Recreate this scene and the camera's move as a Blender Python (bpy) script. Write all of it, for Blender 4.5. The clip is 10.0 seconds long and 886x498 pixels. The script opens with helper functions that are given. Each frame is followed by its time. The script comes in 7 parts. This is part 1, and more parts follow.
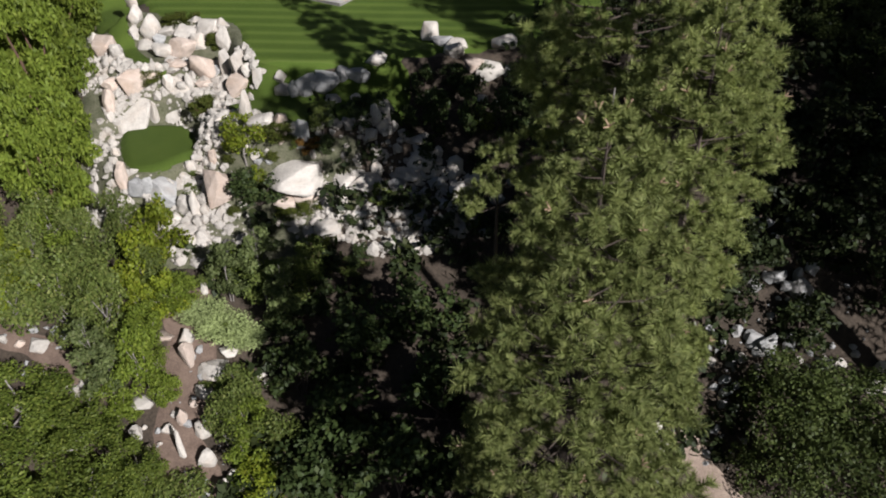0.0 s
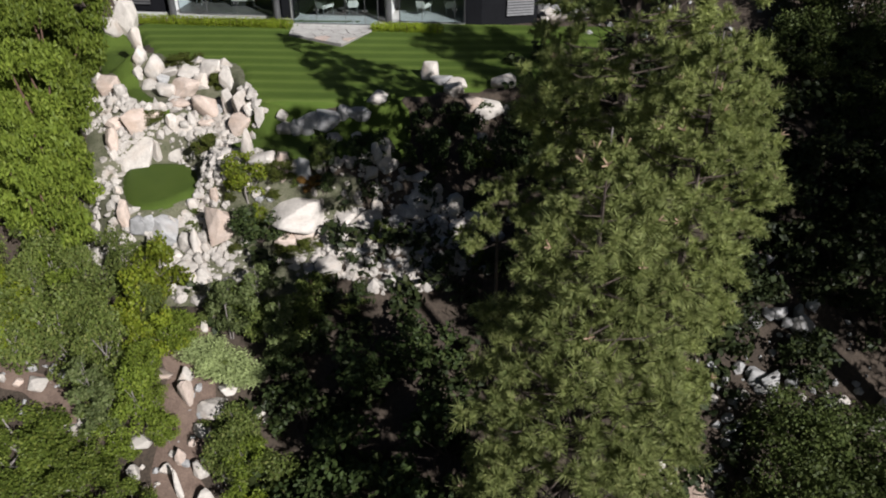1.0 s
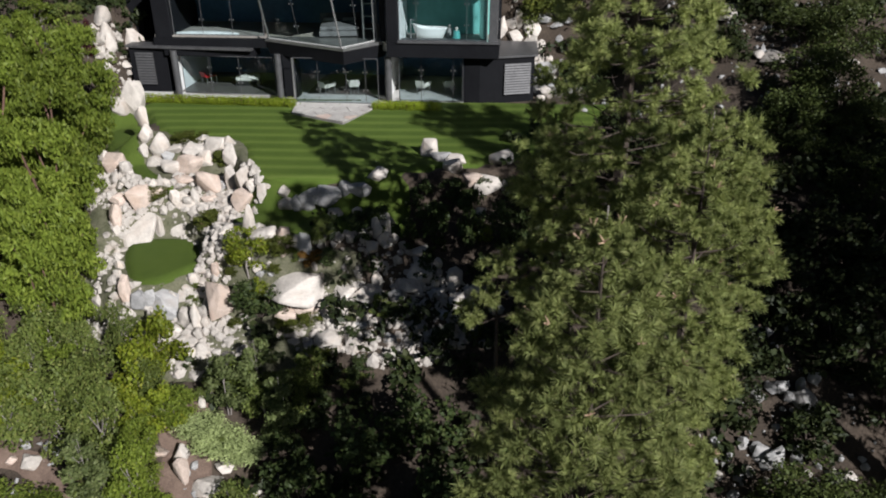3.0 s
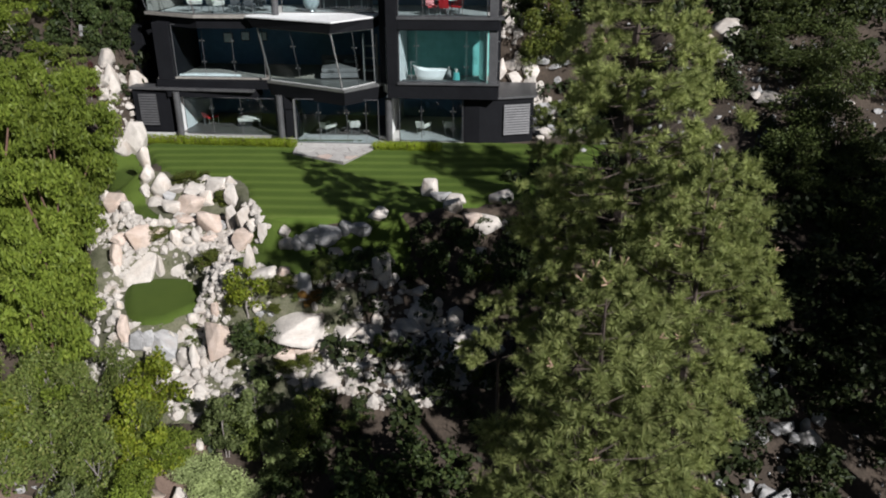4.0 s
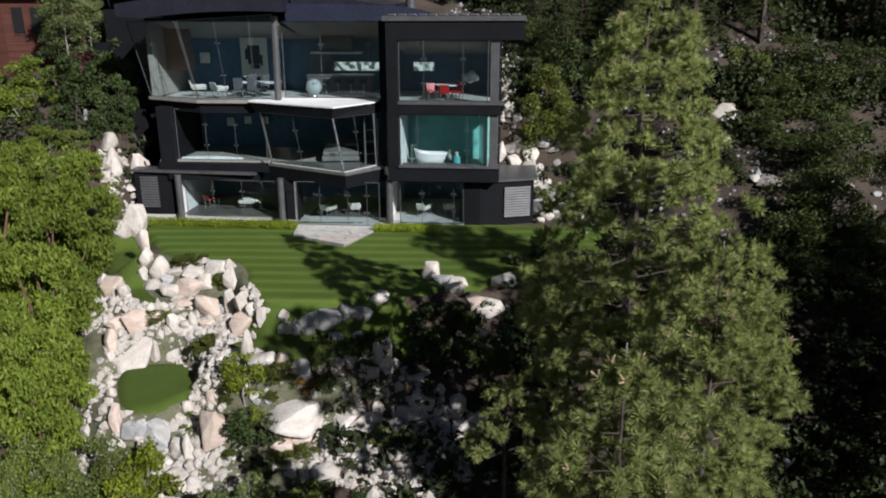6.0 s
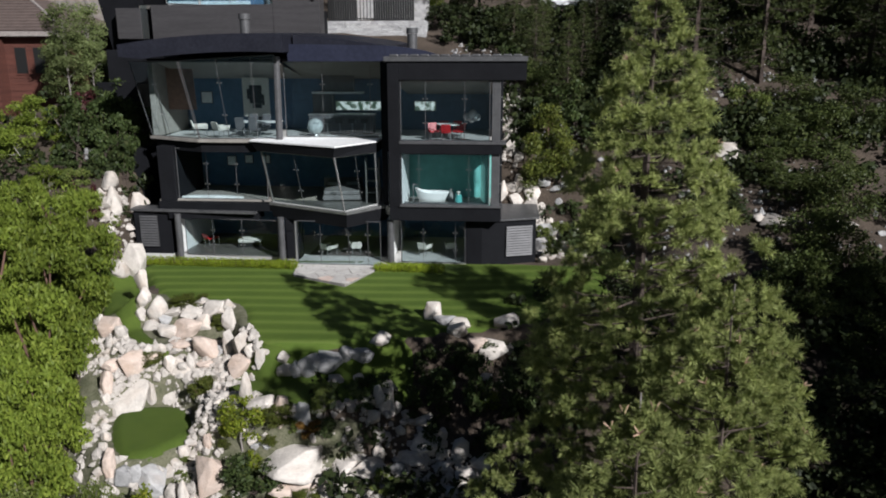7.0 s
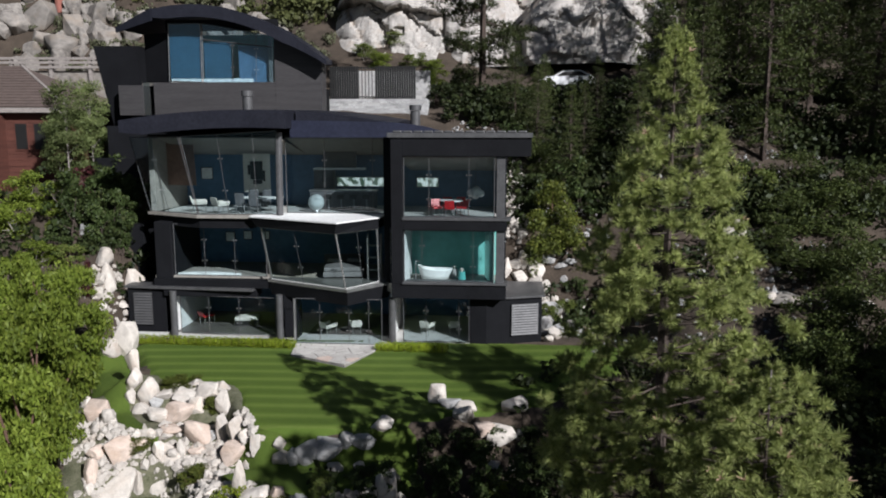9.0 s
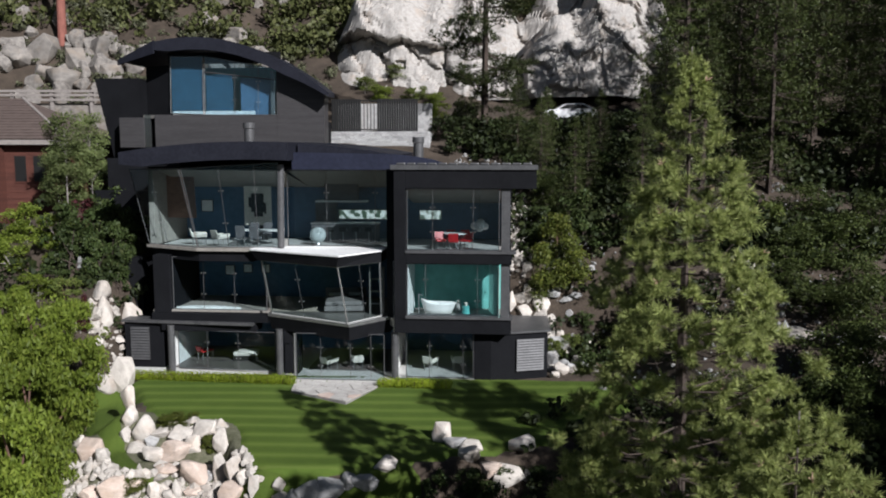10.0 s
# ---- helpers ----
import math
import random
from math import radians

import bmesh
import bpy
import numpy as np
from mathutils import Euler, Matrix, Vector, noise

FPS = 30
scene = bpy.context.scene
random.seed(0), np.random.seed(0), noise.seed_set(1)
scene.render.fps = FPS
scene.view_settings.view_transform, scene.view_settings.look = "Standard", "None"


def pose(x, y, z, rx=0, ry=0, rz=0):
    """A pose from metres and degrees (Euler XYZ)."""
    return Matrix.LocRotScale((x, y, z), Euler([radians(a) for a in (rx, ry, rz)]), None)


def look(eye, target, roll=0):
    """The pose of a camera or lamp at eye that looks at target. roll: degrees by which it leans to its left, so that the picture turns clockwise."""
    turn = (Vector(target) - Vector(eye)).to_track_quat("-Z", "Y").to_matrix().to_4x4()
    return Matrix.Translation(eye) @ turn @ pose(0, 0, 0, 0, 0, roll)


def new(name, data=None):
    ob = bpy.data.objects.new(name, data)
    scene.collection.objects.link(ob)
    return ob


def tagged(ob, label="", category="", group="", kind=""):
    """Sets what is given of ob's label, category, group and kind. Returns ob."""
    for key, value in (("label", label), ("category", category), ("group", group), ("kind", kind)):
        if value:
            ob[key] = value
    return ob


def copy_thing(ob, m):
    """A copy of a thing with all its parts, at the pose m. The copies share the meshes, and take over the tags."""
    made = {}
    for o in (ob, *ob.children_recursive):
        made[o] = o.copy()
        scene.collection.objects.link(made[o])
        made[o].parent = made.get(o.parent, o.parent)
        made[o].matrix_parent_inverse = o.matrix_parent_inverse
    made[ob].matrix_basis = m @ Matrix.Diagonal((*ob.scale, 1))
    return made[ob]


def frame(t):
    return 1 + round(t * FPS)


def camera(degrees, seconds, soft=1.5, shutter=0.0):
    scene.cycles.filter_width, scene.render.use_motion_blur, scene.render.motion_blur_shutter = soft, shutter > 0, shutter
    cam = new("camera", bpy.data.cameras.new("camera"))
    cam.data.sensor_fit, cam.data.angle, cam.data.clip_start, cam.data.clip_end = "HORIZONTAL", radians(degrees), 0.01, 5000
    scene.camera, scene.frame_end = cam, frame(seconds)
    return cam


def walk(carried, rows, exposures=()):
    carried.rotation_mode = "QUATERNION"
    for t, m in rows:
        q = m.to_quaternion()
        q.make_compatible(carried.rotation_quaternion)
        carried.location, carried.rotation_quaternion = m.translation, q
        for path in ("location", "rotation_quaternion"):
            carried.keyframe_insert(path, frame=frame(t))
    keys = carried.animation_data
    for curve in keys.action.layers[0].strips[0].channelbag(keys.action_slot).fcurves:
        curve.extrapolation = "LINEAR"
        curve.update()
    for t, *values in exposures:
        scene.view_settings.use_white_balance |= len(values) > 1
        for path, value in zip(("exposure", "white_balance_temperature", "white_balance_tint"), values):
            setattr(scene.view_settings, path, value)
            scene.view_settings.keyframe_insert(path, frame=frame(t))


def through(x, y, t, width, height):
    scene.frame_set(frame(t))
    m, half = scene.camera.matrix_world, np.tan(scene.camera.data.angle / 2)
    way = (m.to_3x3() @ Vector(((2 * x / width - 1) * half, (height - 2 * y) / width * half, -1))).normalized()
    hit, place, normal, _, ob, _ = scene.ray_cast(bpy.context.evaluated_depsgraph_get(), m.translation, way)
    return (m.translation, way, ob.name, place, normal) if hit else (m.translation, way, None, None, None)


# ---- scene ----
cam = camera(60.8, 10.0, soft=1.95)
# seconds; eye x, y, z; yaw, pitch, roll
ROWS = [
    (0, 0.014, 0.255, 10.063, 1.379, -34.388, -0.085),
    (0.5, 0.016, 0.243, 10.091, 1.361, -33.007, -0.029),
    (1, 0.016, 0.231, 10.115, 1.345, -31.645, 0.022),
    (1.5, 0.017, 0.207, 10.148, 1.311, -30.263, 0.056),
    (2, 0.020, 0.189, 10.179, 1.279, -28.897, 0.102),
    (3.5, -0.016, 0.120, 10.286, 1.161, -24.796, 0.155),
    (4, -0.047, 0.175, 10.306, 1.114, -23.324, 0.178),
    (4.5, -0.085, 0.245, 10.330, 1.061, -21.862, 0.184),
    (5, -0.134, 0.353, 10.355, 1.006, -20.397, 0.197),
    (5.5, -0.196, 0.489, 10.381, 0.924, -18.915, 0.166),
    (7, -0.372, 1.000, 10.455, 0.817, -14.717, 0.136),
    (7.5, -0.459, 1.233, 10.438, 0.748, -13.275, 0.099),
    (8, -0.546, 1.476, 10.411, 0.682, -11.812, 0.054),
    (8.5, -0.656, 1.726, 10.373, 0.610, -10.394, 0.008),
    (9, -0.764, 1.984, 10.327, 0.505, -8.958, -0.024),
    (9.5, -0.883, 2.281, 10.306, 0.455, -7.578, -0.023),
    (10, -1.002, 2.601, 10.265, 0.423, -6.464, -0.069),
]
walk(cam, [(t, pose(x, y, z, 90 + pitch, roll, yaw)) for t, x, y, z, yaw, pitch, roll in ROWS], exposures=[(0.0, 0.45, 6150, 11), (6.0, 0.45, 6060, 11), (10.0, 0.50, 6000, 11)])

# ---- light ----
SUN = Vector((0.533, -0.667, 0.52)).normalized()
sun_data = bpy.data.lights.new("sun", "SUN")
sun_data.energy, sun_data.angle, sun_data.color = 5.0, radians(0.53), (1.0, 0.955, 0.90)
sun = new("sun", sun_data)
sun.matrix_world = look(SUN * 60, (0, 0, 0))
world = bpy.data.worlds.new("sky")
scene.world = world
world.use_nodes = True
wn = world.node_tree.nodes
sky = wn.new("ShaderNodeTexSky")
sky.sky_type, sky.sun_disc = "NISHITA", False
sky.sun_elevation, sky.sun_rotation = math.asin(SUN.z), math.atan2(SUN.x, SUN.y)
wn["Background"].inputs["Strength"].default_value = 0.019
world.node_tree.links.new(sky.outputs[0], wn["Background"].inputs["Color"])

# ---- materials ----
def material(name, rough=0.8, metal=0.0):
    m = bpy.data.materials.new(name)
    m.use_nodes = True
    nt = m.node_tree
    b = nt.nodes["Principled BSDF"]
    b.inputs["Roughness"].default_value = rough
    b.inputs["Metallic"].default_value = metal
    return m, nt, b


def node(nt, kind, **ins):
    n = nt.nodes.new("ShaderNode" + kind)
    for k, v in ins.items():
        n.inputs[k].default_value = v
    return n


def coords(nt, scale=(1, 1, 1), of="Object"):
    tc = nt.nodes.new("ShaderNodeTexCoord")
    mp = node(nt, "Mapping", Scale=scale)
    nt.links.new(tc.outputs[of], mp.inputs["Vector"])
    return mp.outputs["Vector"]


def noise_tex(nt, vec, scale, detail=4.0, rough=0.6):
    n = node(nt, "TexNoise", Scale=scale, Detail=detail, Roughness=rough)
    nt.links.new(vec, n.inputs["Vector"])
    return n.outputs["Fac"]


def ramp(nt, fac, *stops):
    r = nt.nodes.new("ShaderNodeValToRGB")
    while len(r.color_ramp.elements) < len(stops):
        r.color_ramp.elements.new(0.5)
    for e, (p, c) in zip(r.color_ramp.elements, stops):
        e.position, e.color = p, (*c, 1)
    nt.links.new(fac, r.inputs["Fac"])
    return r.outputs["Color"]


def mix(nt, fac, a, b, mode="MIX"):
    n = nt.nodes.new("ShaderNodeMix")
    n.data_type, n.blend_type = "RGBA", mode
    for key, v in (("Factor", fac), ("A", a), ("B", b)):
        sock = [s for s in n.inputs if s.name == key and (s.type == "RGBA" or key == "Factor" and s.type == "VALUE")][0]
        if isinstance(v, (int, float)):
            sock.default_value = v
        elif isinstance(v, tuple):
            sock.default_value = (*v, 1)
        else:
            nt.links.new(v, sock)
    return [s for s in n.outputs if s.type == "RGBA"][0]


def bump(nt, b, fac, strength=0.4, distance=0.05):
    n = node(nt, "Bump", Strength=strength, Distance=distance)
    nt.links.new(fac, n.inputs["Height"])
    nt.links.new(n.outputs["Normal"], b.inputs["Normal"])


def surface(name, dark, light, scale=3.0, rough=0.8, metal=0.0, relief=0.3, depth=0.03, grain=8.0, stretch=(1, 1, 1), of="Object", shine=0.4):
    """A worn surface: patches at one scale, grain at a finer one, fine relief."""
    m, nt, b = material(name, rough, metal)
    v = coords(nt, stretch, of)
    big, fine = noise_tex(nt, v, scale), noise_tex(nt, v, scale * grain, 3.0)
    c = ramp(nt, big, (0.3, dark), (0.7, light))
    c = mix(nt, 0.35, c, ramp(nt, fine, (0.3, tuple(k * 0.6 for k in dark)), (0.75, tuple(min(1, k * 1.25) for k in light))))
    nt.links.new(c, b.inputs["Base Color"])
    b.inputs["Specular IOR Level"].default_value = shine
    if relief:
        bump(nt, b, fine, relief, depth)
    return m


def leafy(name, dark, light, odd=None, through=0.35, rough=0.55, patch=1.1, vary=(0.8, 1.2)):
    """Leaves or needles: each island its own tint, light comes through."""
    m, nt, b = material(name, rough)
    geo = nt.nodes.new("ShaderNodeNewGeometry")
    inf = nt.nodes.new("ShaderNodeObjectInfo")
    stops = [(0.0, dark), (0.75, light), (1.0, odd or light)]
    c = ramp(nt, geo.outputs["Random Per Island"], *stops)
    v = coords(nt)
    c = mix(nt, 0.4, c, ramp(nt, noise_tex(nt, v, patch, 2.0), (0.3, tuple(k * 0.6 for k in dark)), (0.7, tuple(k * 1.25 for k in light))))
    hsv = node(nt, "HueSaturation")
    mr = node(nt, "MapRange")
    mr.inputs["To Min"].default_value, mr.inputs["To Max"].default_value = vary
    nt.links.new(inf.outputs["Random"], mr.inputs["Value"])
    nt.links.new(mr.outputs["Result"], hsv.inputs["Value"])
    nt.links.new(c, hsv.inputs["Color"])
    nt.links.new(hsv.outputs["Color"], b.inputs["Base Color"])
    b.inputs["Specular IOR Level"].default_value = 0.2
    tr = nt.nodes.new("ShaderNodeBsdfTranslucent")
    nt.links.new(hsv.outputs["Color"], tr.inputs["Color"])
    mx = nt.nodes.new("ShaderNodeMixShader")
    mx.inputs["Fac"].default_value = through
    nt.links.new(b.outputs[0], mx.inputs[1])
    nt.links.new(tr.outputs[0], mx.inputs[2])
    nt.links.new(mx.outputs[0], nt.nodes["Material Output"].inputs["Surface"])
    return m


def granite_mat(name, dark, light, stain):
    m, nt, b = material(name, 0.85)
    inf = nt.nodes.new("ShaderNodeObjectInfo")
    tc = nt.nodes.new("ShaderNodeTexCoord")
    shift = nt.nodes.new("ShaderNodeVectorMath")
    nt.links.new(tc.outputs["Object"], shift.inputs[0])
    cmb = nt.nodes.new("ShaderNodeCombineXYZ")
    mul = node(nt, "Math"); mul.operation = "MULTIPLY"; mul.inputs[1].default_value = 37.0
    nt.links.new(inf.outputs["Random"], mul.inputs[0])
    for k in range(3):
        nt.links.new(mul.outputs[0], cmb.inputs[k])
    nt.links.new(cmb.outputs[0], shift.inputs[1])
    v = shift.outputs[0]
    big, mid, fine = noise_tex(nt, v, 0.9), noise_tex(nt, v, 3.2, 6.0), noise_tex(nt, v, 24.0, 3.0)
    c = ramp(nt, mid, (0.28, dark), (0.62, light))
    c = mix(nt, ramp(nt, big, (0.52, (0, 0, 0)), (0.72, (0.75, 0.75, 0.75))), c, stain)
    c = mix(nt, 0.16, c, ramp(nt, fine, (0.35, (0.14, 0.13, 0.12)), (0.6, light)))
    hsv = node(nt, "HueSaturation")
    mr = node(nt, "MapRange")
    mr.inputs["To Min"].default_value, mr.inputs["To Max"].default_value = 0.78, 1.12
    nt.links.new(inf.outputs["Random"], mr.inputs["Value"])
    nt.links.new(mr.outputs["Result"], hsv.inputs["Value"])
    nt.links.new(c, hsv.inputs["Color"])
    nt.links.new(hsv.outputs["Color"], b.inputs["Base Color"])
    bump(nt, b, mid, 0.55, 0.12)
    return m


GRANITE = granite_mat("pale_granite", (0.38, 0.345, 0.31), (0.56, 0.515, 0.465), (0.50, 0.41, 0.335))
GRANITE_PINK = granite_mat("pink_granite", (0.38, 0.31, 0.26), (0.58, 0.47, 0.40), (0.52, 0.38, 0.29))
# grey stone; also the darkened tone for rocks that lie in shade
GRANITE_GREY = granite_mat("grey_and_shaded_granite", (0.20, 0.20, 0.20), (0.38, 0.375, 0.37), (0.30, 0.27, 0.245))
GRANITE_FAR = granite_mat("weathered_hill_granite", (0.10, 0.092, 0.085), (0.27, 0.245, 0.22), (0.26, 0.20, 0.145))
CLIFF = granite_mat("cliff_granite", (0.33, 0.305, 0.28), (0.50, 0.47, 0.44), (0.44, 0.36, 0.29))
LEDGE_GREY = granite_mat("ledgestone_grey", (0.24, 0.24, 0.245), (0.52, 0.52, 0.52), (0.38, 0.36, 0.34))
BED = surface("crushed_stone_bed", (0.045, 0.055, 0.020), (0.17, 0.16, 0.11), 2.0, 0.95, relief=0.8, depth=0.08, grain=7)
DIRT = surface("dirt_and_needles", (0.024, 0.018, 0.013), (0.080, 0.060, 0.044), 0.7, 0.95, relief=0.6, depth=0.08, grain=14)
GULLY_SOIL = surface("gully_soil", (0.07, 0.046, 0.035), (0.19, 0.135, 0.105), 1.6, 0.95, relief=0.6, grain=12)
GRAVEL = surface("decomposed_granite", (0.16, 0.115, 0.09), (0.36, 0.28, 0.225), 1.4, 0.95, relief=0.5, grain=16)
CLAD = surface("charcoal_cladding", (0.006, 0.0062, 0.0075), (0.0105, 0.011, 0.013), 0.8, 0.75, relief=0.05, grain=20, shine=0.08)
EDGE = surface("grey_metal_edge", (0.06, 0.06, 0.063), (0.11, 0.11, 0.113), 1.5, 0.45, 0.3, relief=0.05)
BOARD = surface("grey_board", (0.027, 0.0255, 0.027), (0.050, 0.047, 0.049), 1.1, 0.6, relief=0.15, grain=9, stretch=(0.3, 0.3, 4))
ROOFM = surface("dark_standing_roof", (0.010, 0.0105, 0.016), (0.018, 0.019, 0.027), 0.9, 0.55, 0.0, relief=0.08, shine=0.15)
NAVY = surface("navy_metal", (0.014, 0.016, 0.030), (0.022, 0.025, 0.045), 0.9, 0.45, 0.0, relief=0.05, shine=0.3)
STEEL = surface("galvanised_steel", (0.28, 0.28, 0.28), (0.42, 0.42, 0.42), 2.0, 0.35, 0.8, relief=0.05)
WHITE = surface("white_membrane", (0.62, 0.62, 0.62), (0.78, 0.78, 0.77), 1.2, 0.7, relief=0.1)
PLASTER = surface("white_plaster", (0.60, 0.61, 0.60), (0.72, 0.73, 0.72), 0.6, 0.8, relief=0.05)
TEAL = surface("teal_wall", (0.14, 0.42, 0.38), (0.19, 0.50, 0.45), 0.5, 0.7, relief=0.03)
BLUEW = surface("slate_blue_wall", (0.055, 0.115, 0.19), (0.08, 0.15, 0.24), 0.5, 0.75, relief=0.03)
DARKFLOOR = surface("dark_floor", (0.07, 0.065, 0.06), (0.13, 0.12, 0.11), 0.8, 0.45, relief=0.05)
PALEFLOOR = surface("pale_stone_floor", (0.40, 0.40, 0.38), (0.55, 0.55, 0.53), 0.9, 0.5, relief=0.05)
GREIGE = surface("greige_wall", (0.20, 0.185, 0.165), (0.27, 0.255, 0.23), 0.6, 0.8, relief=0.04)
BROWN = surface("brown_panel", (0.17, 0.09, 0.065), (0.27, 0.155, 0.115), 0.8, 0.6, relief=0.05)
BARK = surface("pine_bark", (0.06, 0.035, 0.025), (0.17, 0.10, 0.07), 4.0, 0.95, relief=0.8, depth=0.04, grain=6, stretch=(1, 1, 0.3))
DARKBARK = surface("dark_pine_bark", (0.028, 0.022, 0.019), (0.085, 0.062, 0.05), 4.0, 0.95, relief=0.8, depth=0.04, grain=6, stretch=(1, 1, 0.3))
PALEBARK = surface("pale_bark", (0.30, 0.28, 0.24), (0.55, 0.52, 0.46), 5.0, 0.9, relief=0.4, depth=0.02)
REDWOOD = surface("red_brown_boards", (0.05, 0.017, 0.012), (0.10, 0.034, 0.023), 0.9, 0.8, relief=0.2, grain=9, stretch=(0.4, 0.4, 6))
SHINGLE = surface("brown_shingle", (0.065, 0.047, 0.041), (0.115, 0.085, 0.074), 1.8, 0.9, relief=0.5, grain=7)
ASPHALT = surface("asphalt", (0.04, 0.04, 0.04), (0.075, 0.073, 0.07), 0.6, 0.9, relief=0.4, grain=30)
NEEDLE = leafy("pine_needles", (0.10, 0.135, 0.040), (0.34, 0.380, 0.130), (0.43, 0.425, 0.175), 0.38, patch=1.6)
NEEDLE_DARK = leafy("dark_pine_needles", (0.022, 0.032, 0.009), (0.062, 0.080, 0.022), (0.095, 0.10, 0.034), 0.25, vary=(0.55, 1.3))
LEAF = leafy("hedge_leaves", (0.070, 0.102, 0.014), (0.175, 0.228, 0.032), (0.25, 0.285, 0.05), 0.35)
LEAF_OLIVE = leafy("olive_leaves", (0.06, 0.088, 0.02), (0.15, 0.185, 0.045), (0.22, 0.22, 0.07), 0.3)
# dark evergreen leaves, lowered further to include the shade they grow in
LEAF_DARK = leafy("shade_toned_shrub_leaves", (0.020, 0.033, 0.010), (0.052, 0.075, 0.022), (0.08, 0.092, 0.03), 0.2)
BRUSH = leafy("mountain_brush_leaves", (0.035, 0.042, 0.015), (0.095, 0.105, 0.038), (0.14, 0.14, 0.06), 0.2)
# leaf colour taken almost to black: the slope's shade is in it
LEAF_SHADED = leafy("shaded_undergrowth_leaves", (0.012, 0.019, 0.007), (0.034, 0.046, 0.015), (0.058, 0.064, 0.022), 0.15)
LEAF_MANZ = leafy("manzanita_leaves", (0.026, 0.039, 0.010), (0.072, 0.094, 0.025), (0.11, 0.12, 0.04), 0.25)
LEAF_NEAR = leafy("thicket_leaves", (0.05, 0.076, 0.013), (0.14, 0.18, 0.03), (0.22, 0.24, 0.05), 0.3)
LEAF_ASPEN = leafy("aspen_leaves", (0.07, 0.095, 0.032), (0.16, 0.195, 0.07), (0.23, 0.25, 0.11), 0.35)
LEAF_CONE = leafy("cone_tree_leaves", (0.038, 0.052, 0.010), (0.10, 0.118, 0.022), (0.155, 0.15, 0.03), 0.3)
LEAF_YELLOW = leafy("yellow_green_leaves", (0.09, 0.12, 0.012), (0.22, 0.27, 0.025), (0.32, 0.30, 0.04), 0.4)
LEAF_RUST = leafy("rust_leaves", (0.10, 0.06, 0.015), (0.24, 0.13, 0.035), (0.32, 0.20, 0.05), 0.35)
LEAF_RED = leafy("plum_leaves", (0.035, 0.012, 0.014), (0.085, 0.025, 0.028), None, 0.3)
LEAF_PALE = leafy("pale_green_sprays", (0.18, 0.225, 0.085), (0.38, 0.44, 0.19), None, 0.3)
LEAF_GREY = leafy("grey_green_brush", (0.05, 0.055, 0.03), (0.13, 0.135, 0.08), None, 0.2)
CLIPPED = leafy("clipped_hedge_leaves", (0.14, 0.19, 0.012), (0.30, 0.37, 0.03), None, 0.4)
BUD = surface("shoot_tips", (0.24, 0.15, 0.10), (0.40, 0.28, 0.20), 6.0, 0.9, relief=0.1)
TWIG = surface("grey_twigs", (0.16, 0.14, 0.13), (0.30, 0.27, 0.25), 5.0, 0.9, relief=0.2)


def lawn_mat(name, bands):
    m, nt, b = material(name, 0.85)
    v = coords(nt)
    patch = ramp(nt, noise_tex(nt, v, 0.45, 4.0), (0.3, (0.040, 0.078, 0.011)), (0.72, (0.098, 0.142, 0.024)))
    if bands:
        w = node(nt, "TexWave", Scale=0.34, Distortion=5.0, Detail=1.0)
        w.bands_direction = "Y"
        w.inputs["Detail Scale"].default_value = 0.16
        nt.links.new(v, w.inputs["Vector"])
        stripe = ramp(nt, w.outputs["Fac"], (0.25, (0.050, 0.086, 0.013)), (0.55, (0.080, 0.132, 0.020)), (0.85, (0.096, 0.150, 0.024)), (0.99, (0.15, 0.20, 0.046)))
        c = mix(nt, 0.38, stripe, patch)
    else:
        c = mix(nt, 0.45, ramp(nt, noise_tex(nt, v, 1.4, 3.0), (0.3, (0.040, 0.066, 0.010)), (0.7, (0.066, 0.096, 0.015))), patch)
    fine = noise_tex(nt, v, 40.0, 3.0)
    c = mix(nt, 0.35, c, ramp(nt, fine, (0.3, (0.022, 0.045, 0.007)), (0.7, (0.12, 0.155, 0.028))))
    nt.links.new(c, b.inputs["Base Color"])
    b.inputs["Specular IOR Level"].default_value = 0.15
    bump(nt, b, fine, 0.8, 0.04)
    return m


LAWN = lawn_mat("mown_lawn", True)
LAWN_PLAIN = lawn_mat("garden_turf", False)



def glass_mat(name, tint, gloss):
    m = bpy.data.materials.new(name)
    m.use_nodes = True
    nt = m.node_tree
    nt.nodes.remove(nt.nodes["Principled BSDF"])
    t = node(nt, "BsdfTransparent", Color=(*tint, 1))
    g = node(nt, "BsdfGlossy", Roughness=0.01)
    lw = node(nt, "Fresnel", IOR=gloss)
    mx = nt.nodes.new("ShaderNodeMixShader")
    nt.links.new(lw.outputs[0], mx.inputs[0])
    nt.links.new(t.outputs[0], mx.inputs[1])
    nt.links.new(g.outputs[0], mx.inputs[2])
    nt.links.new(mx.outputs[0], nt.nodes["Material Output"].inputs["Surface"])
    return m


GLASS = glass_mat("window_glass", (0.76, 0.83, 0.85), 1.5)
GLASS_CLEAR = glass_mat("clear_window_glass", (0.82, 0.90, 0.92), 1.15)
GLASS_BAY = glass_mat("bay_glass", (0.88, 0.95, 0.94), 1.15)
GLASS_BLUE = glass_mat("coated_window_glass", (0.68, 0.80, 0.86), 1.9)


def plain(name, col, rough=0.6, metal=0.0):
    return surface(name, tuple(k * 0.9 for k in col), col, 4.0, rough, metal, relief=0.04)


